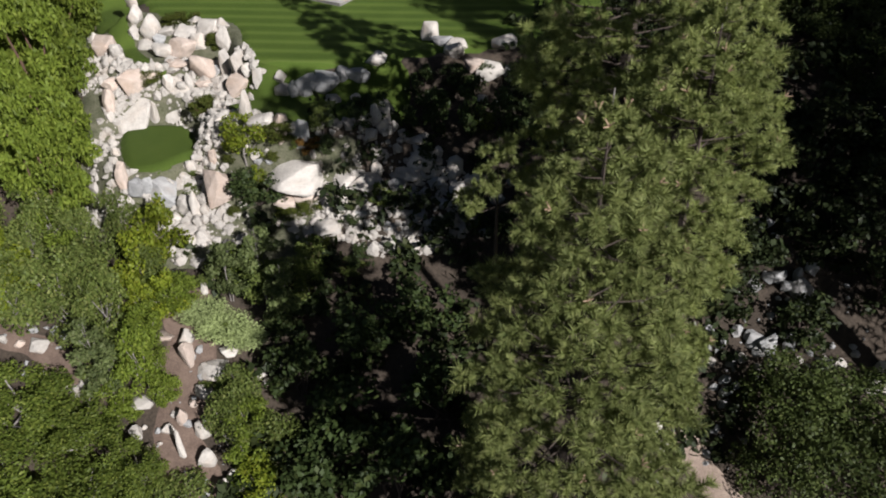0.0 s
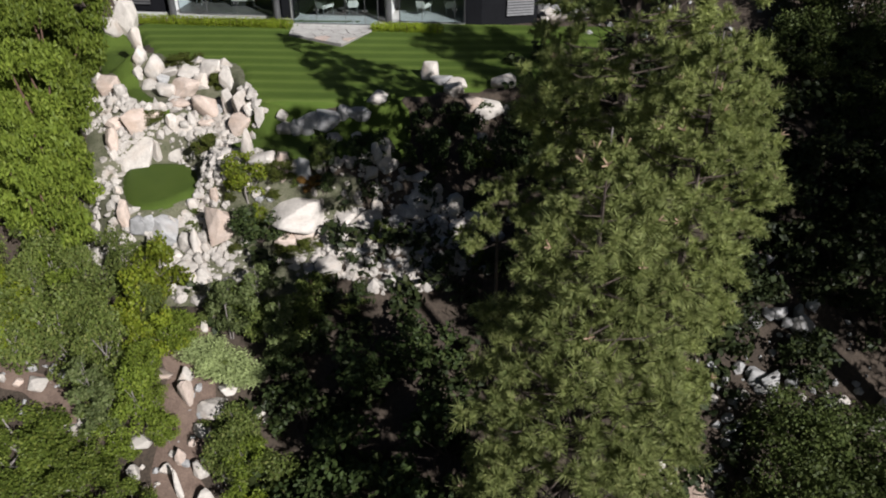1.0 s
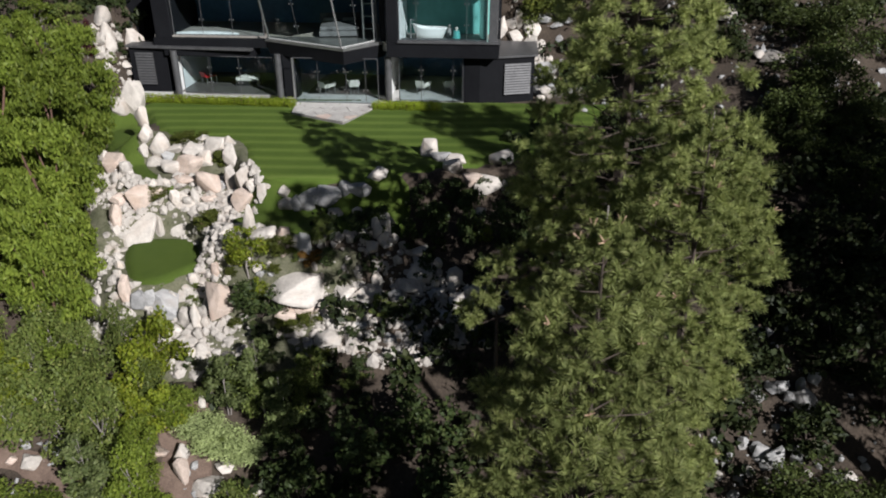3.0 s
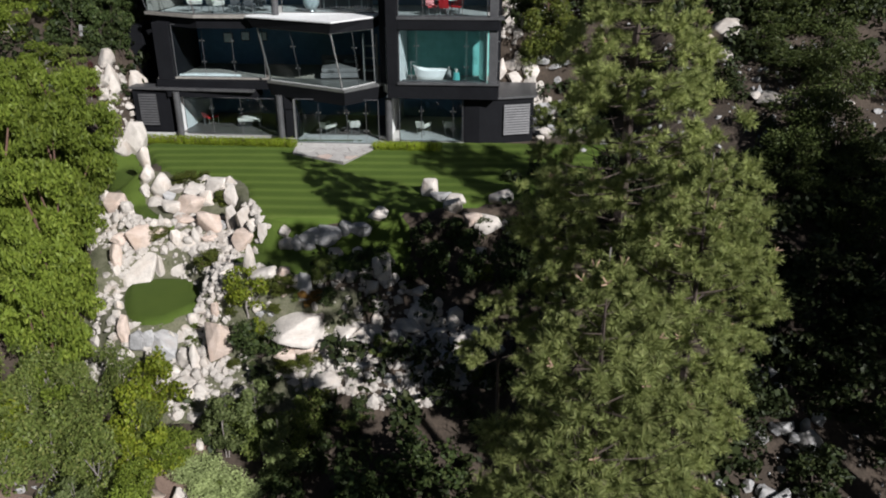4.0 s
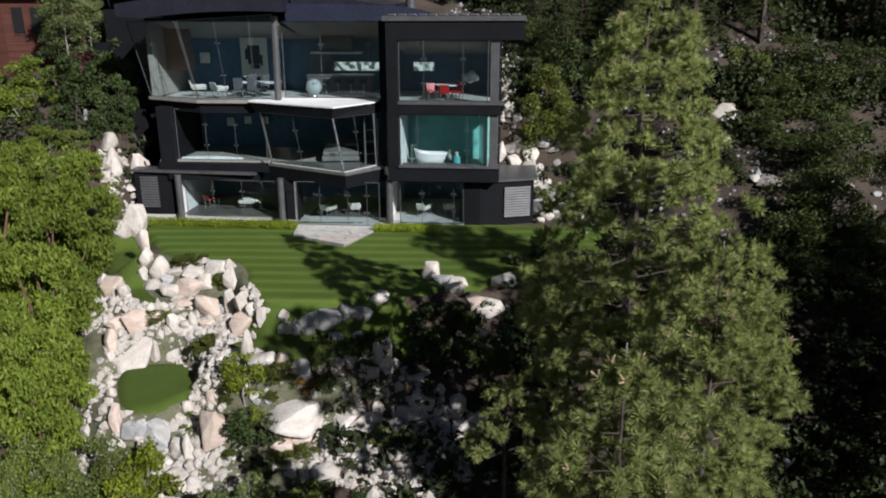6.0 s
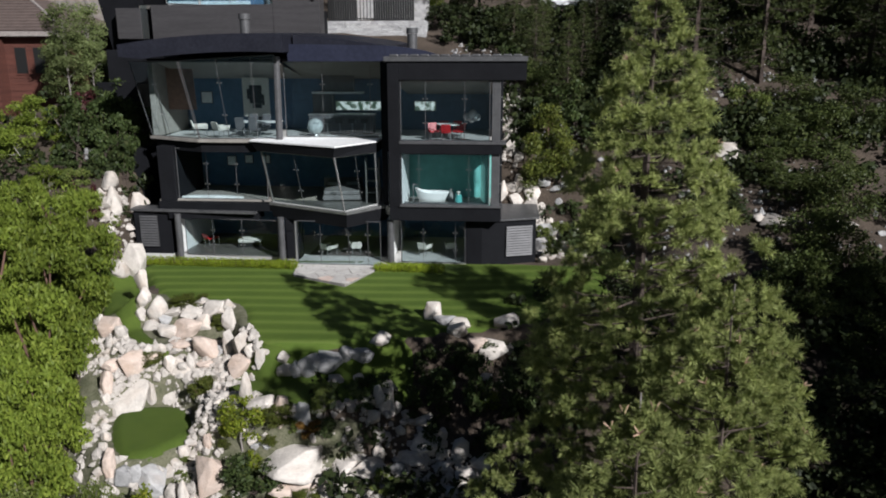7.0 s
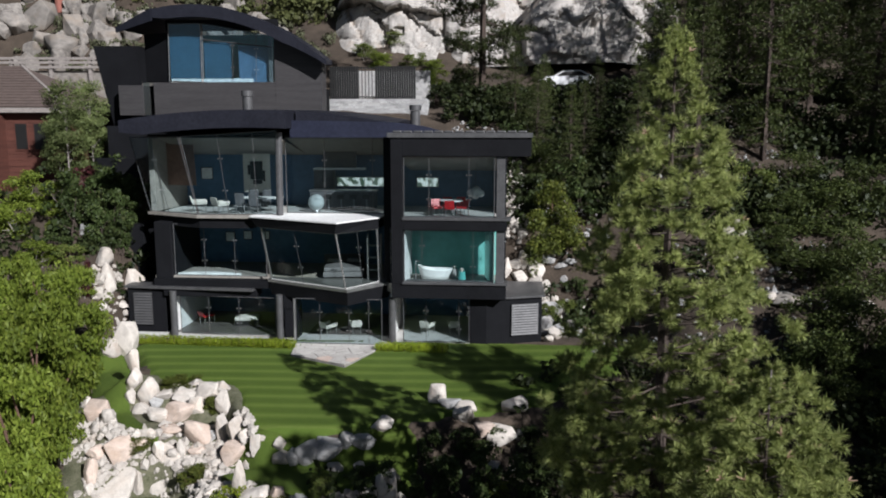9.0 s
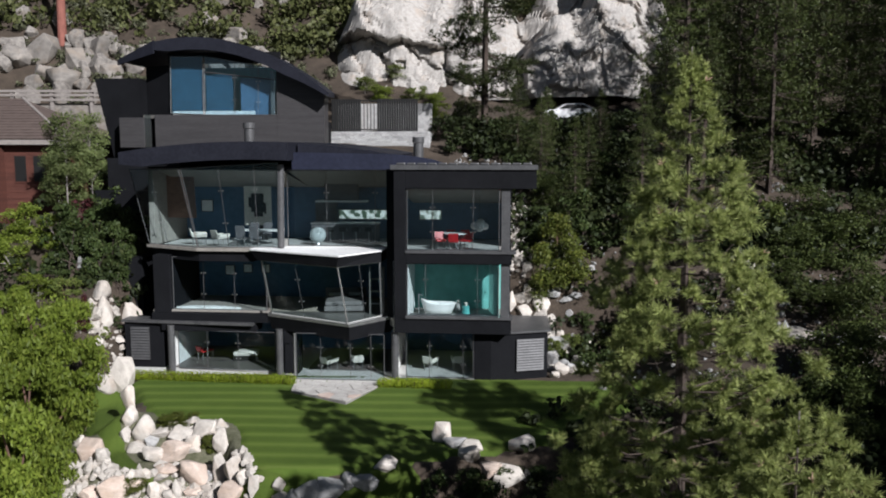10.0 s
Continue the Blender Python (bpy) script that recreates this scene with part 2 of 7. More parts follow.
BLUE_BACK = surface("blue_backing", (0.018, 0.062, 0.105), (0.026, 0.082, 0.135), 0.7, 0.8, relief=0.02)
RED = plain("red_lacquer", (0.42, 0.012, 0.016), 0.4)
CREAM = plain("cream_fabric", (0.62, 0.60, 0.54), 0.8)
GREYF = plain("grey_fabric", (0.33, 0.33, 0.32), 0.9)
DARKF = surface("dark_grey_cloth", (0.075, 0.075, 0.08), (0.12, 0.12, 0.125), 3.0, 0.9, relief=0.1)
BLACK = plain("black_paint", (0.012, 0.012, 0.012), 0.5)
CARWHITE = plain("white_car_paint", (0.75, 0.76, 0.78), 0.25)
RUBBER = plain("tyre_rubber", (0.02, 0.02, 0.02), 0.9)


# ---- mesh helpers ----
def link(name, bm, mat, parent=None):
    me = bpy.data.meshes.new(name)
    bm.to_mesh(me)
    bm.free()
    for k in (mat if isinstance(mat, (list, tuple)) else [mat]):
        me.materials.append(k)
    ob = new(name, me)
    if parent is not None:
        ob.parent = parent
    return ob


def part(name, bm, mat, parent, label=""):
    ob = link(name, bm, mat, parent)
    if label:
        ob["label"] = label
    return ob


def thing(name, label, category, m=None, group="", kind=""):
    ob = new(name)
    ob.empty_display_size = 0.3
    if m is not None:
        ob.matrix_world = m
    return tagged(ob, label, category, group, kind)


def box(x0, x1, y0, y1, z0, z1, bevel=0.0):
    bm = bmesh.new()
    bmesh.ops.create_cube(bm, size=1, matrix=Matrix.Translation(((x0 + x1) / 2, (y0 + y1) / 2, (z0 + z1) / 2)) @ Matrix.Diagonal((x1 - x0, y1 - y0, z1 - z0, 1)))
    if bevel:
        bmesh.ops.bevel(bm, geom=bm.edges[:], offset=bevel, segments=2, affect="EDGES", profile=0.5)
    return bm


def join(*bms):
    out = bmesh.new()
    for b in bms:
        me = bpy.data.meshes.new("tmp")
        b.to_mesh(me)
        b.free()
        out.from_mesh(me)
        bpy.data.meshes.remove(me)
    return out


def prism(outline, z0, z1, top=None):
    """A slab over a plan outline; top: another outline for the upper rim (a leaning prism)."""
    bm = bmesh.new()
    lo = [bm.verts.new((x, y, z0)) for x, y in outline]
    hi = [bm.verts.new((x, y, z1)) for x, y in (top or outline)]
    bm.faces.new(lo[::-1])
    bm.faces.new(hi)
    n = len(lo)
    for i in range(n):
        bm.faces.new((lo[i], lo[(i + 1) % n], hi[(i + 1) % n], hi[i]))
    bmesh.ops.recalc_face_normals(bm, faces=bm.faces[:])
    return bm


def sheet(a, b, c, d, thick=0.02):
    """A flat panel through four corners with some thickness."""
    pts = [Vector(p) for p in (a, b, c, d)]
    nrm = (pts[1] - pts[0]).cross(pts[3] - pts[0]).normalized() * thick / 2
    bm = bmesh.new()
    f = [bm.verts.new(p + nrm) for p in pts]
    k = [bm.verts.new(p - nrm) for p in pts]
    bm.faces.new(f)
    bm.faces.new(k[::-1])
    for i in range(4):
        bm.faces.new((f[i], k[i], k[(i + 1) % 4], f[(i + 1) % 4]))
    bmesh.ops.recalc_face_normals(bm, faces=bm.faces[:])
    return bm


def rod(a, b, r0, r1=None, sides=8):
    a, b = Vector(a), Vector(b)
    bm = bmesh.new()
    d = b - a
    m = Matrix.Translation((a + b) / 2) @ d.to_track_quat("Z", "Y").to_matrix().to_4x4()
    bmesh.ops.create_cone(bm, cap_ends=True, segments=sides, radius1=r0, radius2=r0 if r1 is None else r1, depth=d.length, matrix=m)
    return bm


def mesh_from(name, verts, faces_n, mat, smooth=False):
    """A mesh from arrays: verts (n, 3); every faces_n verts in turn make one face."""
    verts = np.asarray(verts, dtype=np.float32)
    n = len(verts)
    me = bpy.data.meshes.new(name)
    me.vertices.add(n)
    me.vertices.foreach_set("co", verts.ravel())
    me.loops.add(n)
    me.loops.foreach_set("vertex_index", np.arange(n, dtype=np.int32))
    k = n // faces_n
    me.polygons.add(k)
    me.polygons.foreach_set("loop_start", np.arange(k, dtype=np.int32) * faces_n)
    me.update(calc_edges=True)
    me.materials.append(mat)
    return me

# ---- the lie of the land ----
def smooth(a, b, v):
    k = np.clip((np.asarray(v, float) - a) / (b - a), 0, 1)
    return k * k * (3 - 2 * k)


NAT_Y = [-400, -30, 0, 14, 22, 27, 33, 40, 50, 57, 61, 69, 75, 95, 130, 400]
NAT_Z = [-30, -29, -18.2, -9.6, -5.0, -2.4, -0.2, 3.6, 8.6, 12.0, 12.9, 13.1, 16.0, 33.0, 52.0, 150]


def land(x, y):
    """Height of the ground at x, y."""
    x, y = np.asarray(x, float), np.asarray(y, float)
    z = np.interp(y, NAT_Y, NAT_Z)
    z = z + 1.8 * smooth(5, 14, x) * smooth(18, 32, y) * (1 - smooth(55, 60, y))
    z = z + 0.25 * np.sin(x * 0.43 + 1.0) * np.cos(y * 0.37) * (1 - smooth(56, 60, y)) + 0.10 * np.sin(x * 1.3) * np.sin(y * 1.1 + 2)
    z = z + smooth(74, 90, y) * (2.2 * np.sin(x * 0.13 + 0.5) + 1.0 * np.sin(x * 0.31 + y * 0.2))
    # lawn terrace and house site
    lawn = -0.05 * np.clip(37 - y, -1, 20) - 0.06
    front = np.interp(x, EDGE_X, EDGE_Y)
    w = smooth(-18.6, -16.9, x) * (1 - smooth(7.6, 10.5, x)) * smooth(front - 0.9, front - 0.1, y) * (1 - smooth(41.2, 43.0, y))
    z = z * (1 - w) + lawn * w
    w2 = smooth(-17.6, -17.2, x) * (1 - smooth(1.4, 2.2, x)) * smooth(38.6, 39.4, y) * (1 - smooth(47.0, 48.5, y))
    z = z * (1 - w2) - 0.3 * w2
    # pocket lawn, strip under the wall, round green
    for cx, cy, rx, ry, h, soft in TERRACES:
        d = np.hypot((x - cx) / rx, (y - cy) / ry)
        k = 1 - smooth(1.0, soft, d)
        z = z * (1 - k) + h * k
    return z


# the lawn's front rim, and terraces: centre, half sizes, height
EDGE_X = [-18, -14.5, -13, -10.5, -9.5, -8.8, -7.5, -5, -2.8, 0, 2.2, 5, 7, 9]
EDGE_Y = [37.0, 34.1, 32.4, 32.2, 31.0, 29.2, 28.0, 27.6, 28.4, 29.2, 29.8, 31.5, 33.5, 35.5]
TERRACES = [(-16.1, 33.6, 0.9, 1.8, -0.8, 1.9), (-12.8, 30.2, 1.6, 1.2, -1.1, 1.25), (-6.1, 26.2, 2.9, 1.25, -1.75, 1.6), (-11.8, 25.9, 1.8, 2.1, -3.1, 1.22), (-35.5, 55, 12.5, 8.5, 4.0, 1.25)]

# ---- ground ----
def spline(pts, n=8):
    """A closed smooth outline through a few corners."""
    out, k = [], len(pts)
    for i in range(k):
        p0, p1, p2, p3 = (np.array(pts[(i + j - 1) % k], float) for j in range(4))
        for s in np.linspace(0, 1, n, endpoint=False):
            out.append(0.5 * (2 * p1 + (p2 - p0) * s + (2 * p0 - 5 * p1 + 4 * p2 - p3) * s * s + (3 * p1 - p0 - 3 * p2 + p3) * s ** 3))
    return np.array(out)


def inside(px, py, poly):
    hit = np.zeros(px.shape, bool)
    x1, y1 = poly[-1]
    for x2, y2 in poly:
        c = ((y2 > py) != (y1 > py)) & (px < (x1 - x2) * (py - y2) / (y1 - y2 + 1e-12) + x2)
        hit ^= c
        x1, y1 = x2, y2
    return hit


TURF = {}
TURF["lawn"] = [(-16.0, 37.4), (-12, 38.6), (-3, 38.2), (4, 37.8), (8.6, 37.4), (7.6, 34.6), (4.6, 31.6), (2.2, 30.0), (-0.5, 29.4), (-2.8, 28.6), (-6, 27.7), (-7.7, 28.1), (-8.8, 29.3), (-9.5, 31.5), (-10.6, 32.3), (-12.9, 32.5), (-14.1, 34.0)]
TURF["lawn_pocket"] = [(-17.6, 37.0), (-16.1, 36.4), (-14.6, 33.2), (-13.5, 31.2), (-12.2, 29.7), (-10.8, 28.6), (-11.9, 28.7), (-13.3, 29.5), (-14.6, 30.9), (-16.2, 33.1)]
TURF["lawn_strip"] = [(-9.6, 27.6), (-8.6, 28.7), (-7.2, 28.3), (-4.6, 28.0), (-2.6, 28.9), (-1.8, 27.2), (-4.2, 25.9), (-6.4, 25.4), (-8.2, 25.8)]
TURF["rock_bed"] = [(-17.0, 31.5), (-14.6, 33.0), (-13.9, 33.8), (-10.2, 33.1), (-9.0, 31.6), (-8.4, 29.3), (-8.2, 26.6), (-6.0, 24.9), (-3.6, 25.0), (-3.4, 23.4), (-5.5, 21.6), (-9.5, 21.4), (-13.2, 22.8), (-14.6, 26.0), (-15.4, 29.0)]
TURF["lawn_round"] = [(-13.44, 27.05), (-13.31, 27.33), (-12.67, 27.82), (-11.64, 28.03), (-10.60, 27.60), (-9.50, 25.40), (-9.68, 25.23), (-10.10, 24.79), (-10.51, 24.25), (-11.13, 23.87), (-11.97, 24.13), (-12.80, 25.33)]


def ground_sheet():
    near = lambda a, b, s: list(np.arange(a, b, s))
    xs = [-900, -500, -300, -180, -120, -80, -60, -50] + near(-44, -20, 0.6) + near(-20, 8, 0.33) + near(8, 30, 0.6) + [32, 36, 42, 50, 60, 80, 120, 180, 300, 500, 900]
    ys = [-900, -500, -250, -120, -60, -30, -15] + near(-8, 58, 0.45) + near(58, 100, 0.8) + [104, 110, 118, 130, 150, 200, 300, 400]
    X, Y = np.meshgrid(xs, ys)
    Z = land(X, Y)
    for outline in TURF.values():
        poly = spline(outline)
        mid = poly.mean(0)
        Z = np.where(inside(X, Y, mid + (poly - mid) * 0.97), Z - 0.3, Z)
    nx, ny = len(xs), len(ys)
    verts = np.stack([X, Y, Z], -1).reshape(-1, 3)
    faces = [(j * nx + i, j * nx + i + 1, (j + 1) * nx + i + 1, (j + 1) * nx + i) for j in range(ny - 1) for i in range(nx - 1)]
    me = bpy.data.meshes.new("ground")
    me.from_pydata(verts.tolist(), [], faces)
    me.polygons.foreach_set("use_smooth", [True] * len(faces))
    me.materials.append(DIRT)
    return tagged(new("ground", me), "brown needle-strewn hillside soil with bare patches", "ground", kind="structure")


ground_sheet()


def turf(name, label, corners, lift=0.09, cell=0.22, mat=None, category="lawn"):
    """A turf layer that follows the ground inside a smooth outline, with a rolled edge."""
    poly = spline(corners)
    x0, y0 = poly.min(0) - cell
    x1, y1 = poly.max(0) + cell
    xs, ys = np.arange(x0, x1, cell), np.arange(y0, y1, cell)
    X, Y = np.meshgrid(xs, ys)
    seg = np.stack([np.hypot(X - a, Y - b) for a, b in spline(corners, 24)], 0).min(0)
    ins = inside(X, Y, poly)
    edge = np.where(ins, np.clip(seg / 0.35, 0, 1), 0)
    Z = land(X, Y) - 0.2 + (lift + 0.2) * np.sqrt(edge)
    bm = bmesh.new()
    V = [[bm.verts.new((X[j, i], Y[j, i], Z[j, i])) for i in range(len(xs))] for j in range(len(ys))]
    for j in range(len(ys) - 1):
        for i in range(len(xs) - 1):
            if ins[j, i] or ins[j + 1, i] or ins[j, i + 1] or ins[j + 1, i + 1]:
                bm.faces.new((V[j][i], V[j][i + 1], V[j + 1][i + 1], V[j + 1][i])).smooth = True
    for v in [v for v in bm.verts if not v.link_faces]:
        bm.verts.remove(v)
    return tagged(link(name, bm, mat or LAWN), label, category, kind="structure")


turf("lawn", "mown green lawn in bands before the house", TURF["lawn"])
turf("lawn_pocket", "small lower lawn tongue between rock edges", TURF["lawn_pocket"], lift=0.15, mat=LAWN_PLAIN)
turf("lawn_strip", "shaded grass strip under the stone edge", TURF["lawn_strip"], mat=LAWN_PLAIN)
turf("rock_bed", "crushed pale stone bed under the rockery", TURF["rock_bed"], lift=0.045, mat=BED, category="ground")
turf("lawn_round", "round domed lawn among pale rocks", TURF["lawn_round"], lift=0.2, mat=LAWN_PLAIN)


def road():
    bm = bmesh.new()
    rows = []
    for x in np.arange(-80, 81, 4.0):
        rows.append([bm.verts.new((x, y, 13.0 + z)) for y, z in ((61.4, -0.1), (61.5, 0.16), (65, 0.22), (68.6, 0.16), (68.7, -0.1))])
    for a, b in zip(rows, rows[1:]):
        for i in range(4):
            bm.faces.new((a[i], b[i], b[i + 1], a[i + 1]))
    bmesh.ops.recalc_face_normals(bm, faces=bm.faces[:])
    return tagged(link("road", bm, ASPHALT), "grey asphalt hillside road above the house", "road", kind="structure")


road()


def cliff(x0, x1, y0, top, seed, name="cliff"):
    """A cracked granite face: leaning blocks of cell noise with dark open joints between them."""
    noise.seed_set(seed)
    nx, nz = 150, 70
    bm = bmesh.new()
    V = []
    for j in range(nz + 1):
        row = []
        for i in range(nx + 1):
            u, w = i / nx, j / nz
            x = x0 + (x1 - x0) * u
            edge = min(1, 7 * u, 5 * (1 - u)) ** 0.8
            h = top * (0.72 + 0.5 * noise.noise((x * 0.09, 3.1, seed)) + 0.22 * noise.noise((x * 0.4, 7.7, seed))) * edge
            z = float(land(x, y0 + 3)) - 2.5 + (h + 2.5) * w
            y = y0 + 6.5 * w ** 1.2 + 2.0 * (1 - edge)
            q = Vector((x, 0, z))
            warp = Vector((noise.noise(q * 0.5), 0, noise.noise(q * 0.5 + Vector((9, 0, 0))))) * 0.9 + Vector((noise.noise(q * 1.6), 0, noise.noise(q * 1.6 + Vector((5, 0, 0))))) * 0.3
            for size, deep, slant in ((0.13, 2.0, 1.3), (0.33, 0.55, 0.6), (0.9, 0.10, 0.2)):
                p = Vector(((x + warp.x + 0.35 * z) * size, size * 11, (z + warp.z) * size * 0.62))
                dist, seeds = noise.voronoi(p)
                y += deep * noise.cell(seeds[0] * 7.3) + slant * ((p.x - seeds[0].x) * noise.cell(seeds[0] * 3.1) + (p.z - seeds[0].z) * noise.cell(seeds[0] * 5.7 + Vector((4, 4, 4)))) / (size * 6)
                y += max(0.0, 0.05 - (dist[1] - dist[0])) * 5 * deep
            y += 0.3 * noise.noise(q * 0.6) + 0.06 * noise.noise(q * 2.6)
            row.append(bm.verts.new((x, y, z)))
        V.append(row)
    V.append([bm.verts.new((v.co.x, v.co.y + 9, v.co.z - 1)) for v in V[-1]])
    for a, b in zip(V, V[1:]):
        for i in range(nx):
            bm.faces.new((a[i], a[i + 1], b[i + 1], b[i]))
    bmesh.ops.recalc_face_normals(bm, faces=bm.faces[:])
    return tagged(link(name, bm, CLIFF), "pale cracked granite outcrop above the road", "cliff", kind="structure")


cliff(-14, 24, 75, 17.0, 3)

# unseen water behind the camera, added to give the windows bluish reflections
def lake():
    bm = bmesh.new()
    bm.faces.new([bm.verts.new(p) for p in ((-900, -900, -28.2), (900, -900, -28.2), (900, -34, -28.2), (-900, -34, -28.2))])
    m, nt, b = material("lake_water", 0.12)
    b.inputs["Base Color"].default_value = (0.012, 0.045, 0.06, 1)
    bump(nt, b, noise_tex(nt, coords(nt), 0.8, 3.0), 0.25, 0.3)
    return tagged(link("water", bm, m), "unseen blue lake water added for reflections in the glass", "lake", kind="structure")


lake()

# ---- the house: u to its right, v into the hill, w up ----
HOUSE = pose(-6.5, 38.9, 0, 0, 0, -4)
house = thing("house", "charcoal-clad four-storey hillside house with large glass walls", "house", HOUSE)


def frame_bars(a, b, c, d, r=0.05):
    """Bars round a four-cornered opening (a, b bottom; c, d top right and left)."""
    pts = [a, b, c, d]
    return join(*[rod(pts[i], pts[(i + 1) % 4], r, sides=4) for i in range(4)])


def glazing(a, b, c, d, panes, frame=EDGE, r=0.022, label="large frameless glass front with slim joints", pane_mat=GLASS):
    """A window part: a slim frame, then panes side by side with joints and clips between them."""
    a, b, c, d = (Vector(p) for p in (a, b, c, d))
    w = part("window", frame_bars(a, b, c, d, r), frame, house, label)
    cuts = [0.0] + list(panes) + [1.0]
    for i, (s, e) in enumerate(zip(cuts, cuts[1:])):
        g = 0.004
        p = sheet(a.lerp(b, s + g), a.lerp(b, e - g), d.lerp(c, e - g), d.lerp(c, s + g), 0.02)
        pane = part("pane", p, pane_mat, w)
        pane.visible_shadow = False
        if i:
            x, y = a.lerp(b, s), d.lerp(c, s)
            part("joint", rod(x, y, 0.012, sides=4), EDGE, w)
            for k in (0.3, 0.7):
                q = x.lerp(y, k)
                for sg in (-0.1, 0.1):
                    part("clip", box(q.x + sg - 0.028, q.x + sg + 0.028, q.y - 0.05, q.y + 0.05, q.z - 0.022, q.z + 0.022), STEEL, w)
    return w


def slab(name, outline, w0, w1, mat=CLAD, label="", top=None):
    return part(name, prism(outline, w0, w1, top), mat, house, label)


def wallbox(u0, u1, v0, v1, w0, w1, mat=CLAD, name="wall", label=""):
    return part(name, box(u0, u1, v0, v1, w0, w1, 0.02), mat, house, label)


# floors of the storeys
slab("floor", [(-10.4, 0.0), (-3.0, -0.15), (-1.8, -1.5), (2.7, -1.5), (3.2, -0.8), (7.6, -0.8), (10.2, 0.1), (10.2, 10), (-10.4, 10)], -0.6, 0.07, PALEFLOOR)
slab("floor", [(-9.4, 0.4), (-3.3, 0.4), (-3.0, -0.1), (1.15, -2.3), (2.6, -0.4), (3.2, -1.2), (8.4, -1.2), (8.4, 9.4), (-9.4, 9.4)], 2.55, 2.95, GREIGE)
slab("floor", [(-9.4, 1.6), (-6.5, 0.05), (-4.0, 0.05), (3.2, 0.9), (3.2, -1.2), (8.4, -1.2), (8.4, 9.4), (-9.9, 9.4)], 5.72, 6.12, PALEFLOOR)

slab("floor", [(-8.3, 0.1), (-3.0, -0.1), (-3.0, 4.6), (-8.3, 4.6)], 0.072, 0.085, DARKFLOOR, "dark wooden floor")
slab("floor", [(-1.5, 0.2), (2.9, 0.2), (2.9, 4.6), (-1.5, 4.6)], 0.072, 0.085, DARKFLOOR, "dark wooden floor")

# ground storey: service blocks with louvres, columns, set-back glass
wallbox(-10.75, -8.75, 0.0, 3.2, -0.3, 2.38, label="charcoal service block with a flat lip")
slab("parapet", [(-10.85, -0.12), (-4.0, -0.55), (-4.0, 0.8), (-10.85, 0.8)], 2.38, 2.5, EDGE, "thin grey metal edge")
wallbox(-8.75, -3.95, -0.2, 0.75, 2.02, 2.378, label="dark fascia over the lower glass")


def louvre(u0, u1, v, w0, w1, n, dv=0.0):
    back = part("louvre", sheet((u0, v + 0.02, w0), (u1, v + dv + 0.02, w0), (u1, v + dv + 0.02, w1), (u0, v + 0.02, w1), 0.04), BLACK, house, "grey slatted louvre panel")
    for i in range(n):
        w = w0 + (i + 0.5) * (w1 - w0) / n
        h = (w1 - w0) / n * 0.32
        part("slat", sheet((u0, v - 0.06, w - h), (u1, v + dv - 0.06, w - h), (u1, v + dv, w + h), (u0, v, w + h), 0.03), EDGE, back)


louvre(-10.42, -9.45, -0.04, 0.45, 2.14, 12)
glazing((-7.95, -0.1, 0.1), (-2.98, -0.3, 0.1), (-2.98, -0.3, 2.02), (-7.95, -0.1, 2.02), (0.3, 0.62))
for u, v in ((-8.25, -0.25), (-2.62, -0.75), (3.05, -1.05)):
    part("column", rod((u, v, -0.1), (u, v, 2.3), 0.17, sides=20), EDGE, house, "grey round steel column")
wallbox(-2.45, -1.75, -0.6, 0.2, 0, 2.4)
part("mullion", rod((-1.66, -1.55, 0.08), (-1.66, -1.55, 2.3), 0.045, sides=4), STEEL, house, "pale steel door post")
glazing((-1.6, -1.5, 0.1), (2.6, -1.5, 0.1), (2.6, -1.5, 2.3), (-1.6, -1.5, 2.3), (0.28, 0.62, 0.85), label="tall sliding glass patio doors in a pale frame")
glazing((3.55, -0.75, 0.1), (6.75, -0.8, 0.1), (6.75, -0.8, 2.3), (3.55, -0.75, 2.3), (0.35, 0.85))
slab("wall", [(6.8, -0.8), (7.6, -0.85), (8.6, -0.5), (10.3, 0.05), (10.3, 3.2), (6.9, 3.2)], -0.3, 2.26, CLAD, "charcoal corner wall")
slab("parapet", [(8.3, -0.75), (10.45, -0.05), (10.45, 3.3), (8.3, 3.3)], 2.26, 2.36, EDGE, "thin grey metal edge")
louvre(8.82, 10.12, -0.5, 0.4, 1.96, 12, 0.44)

# second storey
wallbox(-9.3, -8.45, 0.3, 4.0, 2.5, 5.72)
slab("wall", [(-9.3, 0.0), (-3.3, -0.3), (-3.3, 0.6), (-9.3, 0.6)], 2.5, 2.86, CLAD, "dark sill band")
glazing((-8.4, 0.55, 2.95), (-3.6, 0.5, 2.95), (-3.6, 0.5, 5.6), (-8.4, 0.55, 5.6), (0.33, 0.66), pane_mat=GLASS_CLEAR)
# prow bay with leaning glass
slab("bay_base", [(-3.15, -0.2), (1.14, -2.4), (2.75, -0.4), (2.75, 1.5), (-3.15, 1.5)], 2.2, 2.85, CLAD, "dark faceted underside of the bay", top=[(-3.3, -0.3), (1.18, -2.55), (2.85, -0.5), (2.85, 1.5), (-3.3, 1.5)])
slab("bay_sill", [(-3.3, -0.32), (1.18, -2.58), (2.87, -0.5), (2.87, 0.3), (-3.3, 0.3)], 2.854, 2.98, STEEL, "pale grey bay sill")
BAY = [(-3.1, -0.3, 3.0), (1.07, -2.42, 3.0), (2.35, -0.55, 3.0)]
BAYT = [(-3.48, -0.5, 5.62), (0.68, -2.58, 5.62), (2.28, -0.6, 5.62)]
glazing(BAY[0], BAY[1], BAYT[1], BAYT[0], (0.45,), frame=GREYF, r=0.04, pane_mat=GLASS_BAY, label="leaning glass of the prow bay")
